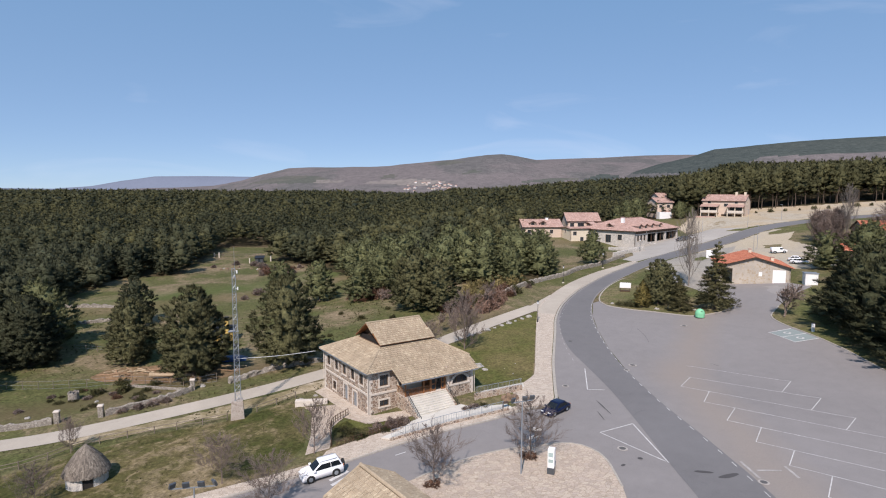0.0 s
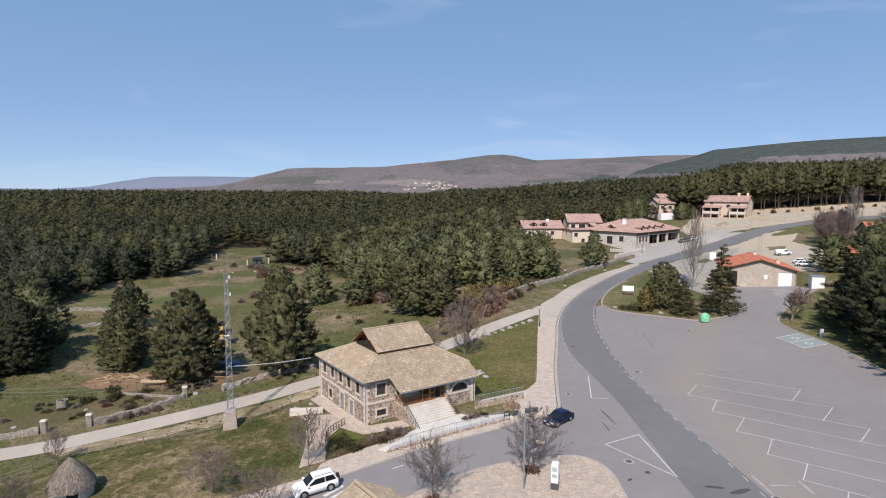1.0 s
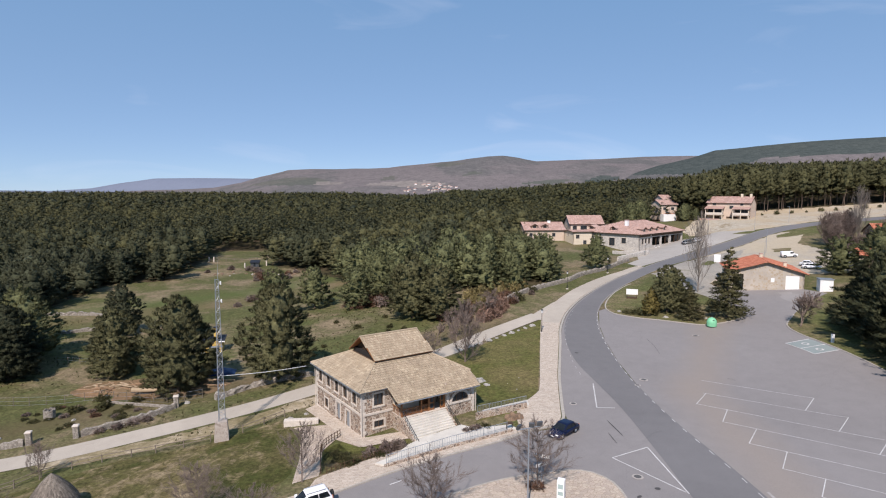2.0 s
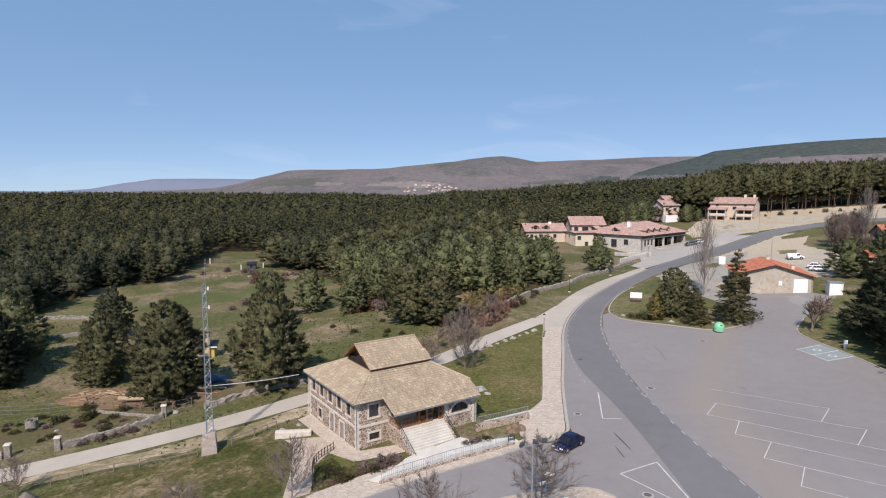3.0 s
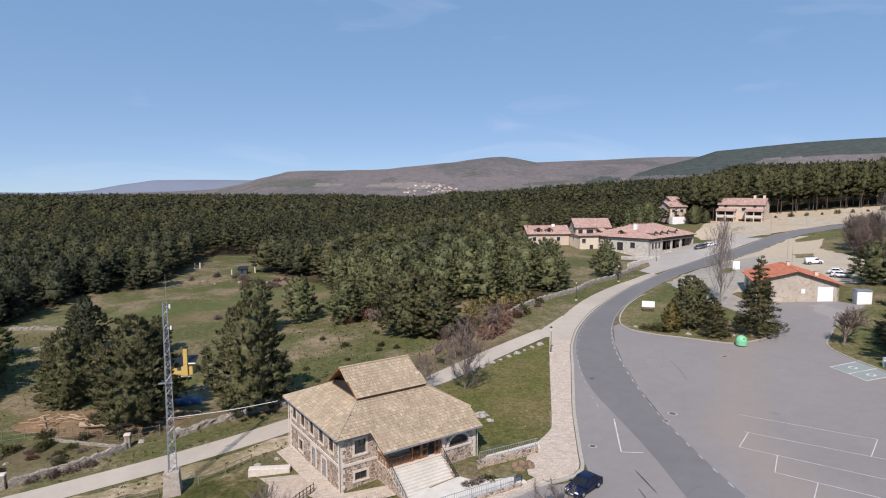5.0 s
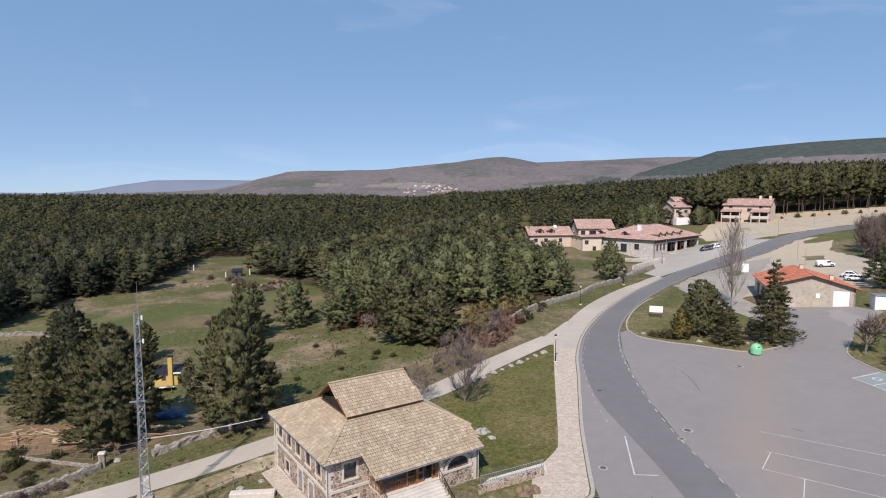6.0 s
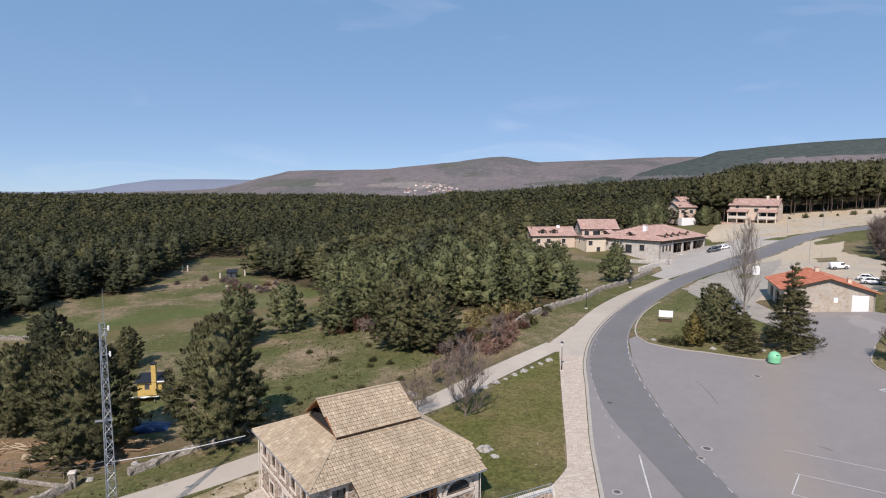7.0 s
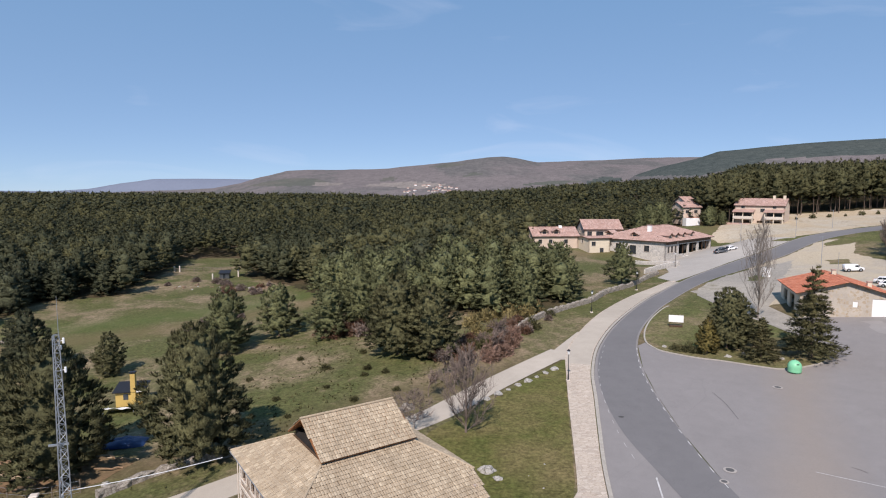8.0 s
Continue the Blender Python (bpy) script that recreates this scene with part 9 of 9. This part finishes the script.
# ---- ramp, retaining walls and paths round the house ----
def wall_line(name, pts, w, h, mat, label, lift=0.0, category="wall"):
    ob = band(name, smooth_line(pts, 1.0), w, lift + h, mat, label, category, h + 0.6, kind="")
    return ob


def iron_rail(name, pts, h, label, lift=0.0, gap=0.22):
    line = smooth_line(pts, gap)
    x, y = line[0]
    z0 = gz(x, y) + lift
    e = empty(name, pose(x, y, z0), label, "railing")
    P = [Vector((p[0] - x, p[1] - y, gz(*p) + lift - z0)) for p in line]
    for z, r in ((h, 0.035), (0.12, 0.02)):
        bm = bmesh.new()
        for a, b in zip(P, P[1:]):
            tube(bm, a + Vector((0, 0, z)), b + Vector((0, 0, z)), r, r, 5)
        part("hand_rail" if z > 0.5 else "foot_rail", bm, M["steel"], e)
    for i, p in enumerate(P):
        bm = bmesh.new()
        r = 0.03 if i % 8 == 0 else 0.013
        tube(bm, p, p + Vector((0, 0, h)), r, r, 5)
        part("rail_post" if i % 8 == 0 else "rail_bar", bm, M["steel"], e)


draped("front_ramp", [(-8.6, 70.0), (-6.4, 71.8), (-5.2, 74.2), (-3.9, 75.5), (1.2, 79.2), (2.2, 78.6), (5.2, 78.6), (7.6, 79.2), (8.2, 78.0), (5.0, 76.2), (-0.8, 73.0), (-7.2, 69.4)], 0.32, M["concrete"], "pale concrete ramp before the stair", skirt=0.4, category="ramp")
wall_line("retaining_wall", [(-7.4, 69.3), (-0.9, 72.8), (5.0, 76.0), (7.6, 77.6)], 0.3, 0.42, M["masonry"], "low rubble retaining wall along the footway")
iron_rail("ramp_railing", [(-7.2, 69.5), (-0.8, 73.0), (5.0, 76.2), (7.0, 77.4)], 1.0, "slim grey railing along the ramp", 0.42)
draped("side_ramp", [(3.6, 82.4), (4.4, 83.6), (10.6, 86.9), (10.6, 85.2), (5.0, 82.2)], 0.5, M["concrete"], "pale concrete side ramp to the lawn", skirt=0.7, category="ramp")
wall_line("side_wall", [(3.2, 81.4), (6.5, 83.0), (10.2, 84.9)], 0.35, 0.9, M["masonry"], "rubble retaining wall beside the lawn")
iron_rail("side_railing", [(3.4, 81.6), (6.5, 83.1), (10.2, 85.0)], 0.9, "slim grey railing along the side ramp", 0.9)
draped("corner_lawn", [(3.4, 80.6), (6.6, 82.4), (10.2, 84.5), (9.4, 81.2), (8.2, 79.6), (5.2, 79.0), (2.6, 78.8)], 0.12, M["meadow"], "small green lawn below the side ramp", skirt=0.3, category="lawn")
RUST = [rock_mesh("boulder", 8 + k, M["rock_brown"]) for k in range(2)]
for k, (x, y, s, tall) in enumerate(((7.9, 81.2, 1.15, 1.6), (8.9, 81.7, 0.9, 1.4))):
    o = new("boulder", RUST[k])
    o.matrix_world = Matrix.LocRotScale((x, y, gz(x, y) + 0.1), Euler((0.2, 0.25, k * 1.9)), (s, s * 0.7, s * tall))
    tagged(o, "rusty pointed boulder on the small lawn", "boulder", "boulders")
LB = empty("lectern_board", pose(7.3, 77.9, gz(7.3, 77.9) + 0.16, 0, 0, 28), "small dark framed lectern board on two legs", "lectern")
part("board", bbox(-0.45, 0.45, -0.3, 0.3, 0.85, 0.92, 0.01), M["wood_dark"], LB)
for x in (-0.4, 0.4):
    part("leg", bbox(x - 0.04, x + 0.04, -0.04, 0.04, -0.1, 0.88), M["wood_dark"], LB)
draped("house_path", [(-21.2, 81.4), (-15.2, 82.0), (-13.2, 78.6), (-11.6, 76.2), (-11.0, 74.6), (-14.6, 77.2), (-15.6, 74.2), (-14.9, 70.4), (-14.6, 68.2), (-17.2, 66.8), (-17.9, 72.3), (-18.9, 76.6), (-19.6, 79.8)], 0.08, M["flags"], "flagstone path along the side of the house", category="path")
draped("front_paving", [(-14.8, 67.4), (-14.2, 68.1), (-10.2, 70.9), (-5.8, 73.6), (-4.2, 73.2), (-2.5, 72.2), (-7, 69.5), (-12.2, 66.3), (-15.2, 64.8)], 0.14, M["pave"], "pale stone paving before the garden fence", category="pavement")
draped("corner_lawn", [(1.7, 77.8), (3.6, 81.3), (6.6, 83.8), (11.5, 85.4), (10.3, 82.1), (6.5, 78.7), (3.2, 77.2)], 0.09, M["lawn"], "small green lawn corner below the ramp", category="lawn")
draped("garden_lawn", [(-14.4, 68.6), (-10.0, 71.4), (-5.8, 74.2), (-4.8, 76.4), (-10.8, 74.5), (-13.4, 76.6), (-15.5, 74.9)], 0.06, M["lawn"], "rough green garden bed before the house", category="lawn")
draped("house_apron", [(-20.0, 89.2), (-10.8, 77.2), (-5.0, 78.8), (-4.7, 76.5), (-10.7, 74.6), (-11.8, 75.2), (-21.2, 87.6)], 0.13, M["pave"], "pale flagstone apron round the house foot", category="path")
draped("garden_bed", [(-15.4, 70.4), (-15.5, 74.2), (-14.2, 76.4), (-12.2, 73.6), (-6.0, 74.4), (-5.4, 73.4), (-8.0, 71.0), (-12.0, 69.6)], 0.06, M["field"], "rough grass bed before the house", category="garden")
TR = empty("stone_trough", pose(-20.4, 82.6, gz(-20.4, 82.6), 0, 0, 8), "long white concrete trough beside the path", "trough")
part("trough_body", bbox(-2.3, 2.3, -0.45, 0.45, -0.2, 0.75, 0.05), M["granite"], TR)

# ---- inn terrace furniture ----
for i in range(9):
    x_, y_ = 11 + i * 3.1, -1.5
    q = INN.matrix_world @ Vector((x_, y_, 0.0))
    e = empty("terrace_table", pose(q.x, q.y, q.z, 0, 0, 45 + i * 20), "white plastic terrace table before the inn", "table", "terrace tables")
    bm = bmesh.new()
    bmesh.ops.create_cone(bm, cap_ends=True, segments=14, radius1=0.6, radius2=0.6, depth=0.05, matrix=Matrix.Translation((0, 0, 0.72)))
    part("table_top", bm, M["white"], e)
    part("pedestal", bbox(-0.25, 0.25, -0.25, 0.25, 0, 0.7, 0.05), M["white"], e)

# ---- tall pines behind the far house ----
TALLP = []
for k in range(4):
    TALLP.append((tri_mesh("tall_pine_crown", pine_crown(140 + k, 12.0, 2.7 + 0.25 * k, 46, 8, 0.42, 0.5, 0.55, 0.75, 0.24, 0.1, 0), M["pine_far"]), trunk_mesh("tall_pine_trunk", 11.3, 0.12, 5, 150 + k, M["bark_pine"], 1.6)))
g_ = random.Random(77)
for i in range(118):
    x = 112 + 200 * i / 118 + g_.uniform(-1.6, 1.6)
    y = 308 + 0.055 * (x - 120) + g_.uniform(0, 12)
    tree("tall_pine", TALLP, i, x, y, g_.uniform(20.0, 23.5), 0.95, i * 1.3, "tall pine with bare trunk behind the far houses", "pine tree", "tall pines")
for i, (x, y, h) in enumerate(((91, 297, 10), (111.5, 299.5, 9), (87, 293, 10), (88, 288, 11), (82, 285, 11), (115, 305, 8), (117.5, 300, 6), (90, 300, 12), (84, 296, 12), (76, 283, 11))):
    pine(i, x, y, h, 0.9, "dark pine beside the far houses")
for i in range(12):
    x, y = 150 + i * 7.5, 300.5 + i * 0.6
    shrub("spruce", x, y, 0.7 + 0.3 * ((i * 5) % 3), 1.5, "dark young conifer bush on the sandy bank", i)

# ---- far village on the hillside ----
g_ = random.Random(9)
deps = bpy.context.evaluated_depsgraph_get()
for i in range(34):
    a = -0.095 + 0.085 * g_.random() + (0.02 if i % 5 == 0 else 0)
    r = 2250 + 260 * g_.random()
    hit, loc, _, _, ob, _ = scene.ray_cast(deps, Vector((a * r, r, 400)), Vector((0, 0, -1)))
    if not hit:
        continue
    w_, d_, h_ = g_.uniform(7, 12), g_.uniform(6, 9), g_.uniform(2.5, 4.5)
    e = empty("village_house", pose(loc.x, loc.y, loc.z, 0, 0, g_.uniform(-40, 40)), "pale far-off village house on the hillside", "house", "village houses")
    part("wall", bbox(0, w_, 0, d_, -3, h_), M["white" if i % 3 == 0 else "concrete"], e)
    bm = bmesh.new()
    slab(bm, [(-0.5, -0.5, h_), (w_ + 0.5, -0.5, h_), (w_ + 0.5, d_ / 2, h_ + 2.5), (-0.5, d_ / 2, h_ + 2.5)], 0.4)
    slab(bm, [(-0.5, d_ / 2, h_ + 2.5), (w_ + 0.5, d_ / 2, h_ + 2.5), (w_ + 0.5, d_ + 0.5, h_), (-0.5, d_ + 0.5, h_)], 0.4)
    part("roof", bm, M["tile_pink"], e)

# ---- stains and tar on the asphalt ----
for i, (x, y, w_, l_, a) in enumerate(((29.3, 60.2, 0.7, 2.6, 20), (27.0, 61.0, 0.5, 2.0, -10), (20.6, 78.5, 0.16, 5.0, 100), (19.6, 75.5, 0.12, 3.0, 96), (21.2, 64.0, 0.5, 0.6, 0), (18.9, 62.5, 0.35, 0.6, 40), (21.75, 108.6, 0.5, 0.7, 0))):
    c, s_ = math.cos(radians(a)), math.sin(radians(a))
    ring = []
    for k in range(14):
        t = k * math.tau / 14
        u, v_ = math.cos(t) * l_ / 2, math.sin(t) * w_ / 2
        j = 1 + 0.25 * noise.noise(Vector((u * 2 + i, v_ * 2, 1.0)))
        ring.append((x + (u * c - v_ * s_) * j, y + (u * s_ + v_ * c) * j))
    draped("oil_stain", ring, 0.104, M["stain"], "dark tar and oil stain on the asphalt", category="stain")
draped("worn_asphalt", ragged([(73.6, 133), (76.4, 132.4), (78.8, 139), (77.6, 144.2), (75.4, 144.4), (74.6, 139)], 1.0, 0.9), 0.072, M["worn"], "pale scuffed asphalt before the garage door", category="road")
for pts in (((36.4, 116.3), (36.5, 112.4), (36.0, 107.8)), ((42.3, 96.1), (42.9, 95.5), (43.2, 94.9))):
    band("tar_seam", smooth_line(list(pts), 1.0), 0.06, 0.082, M["stain"], "thin dark tar seam in the car park", "tar seam")
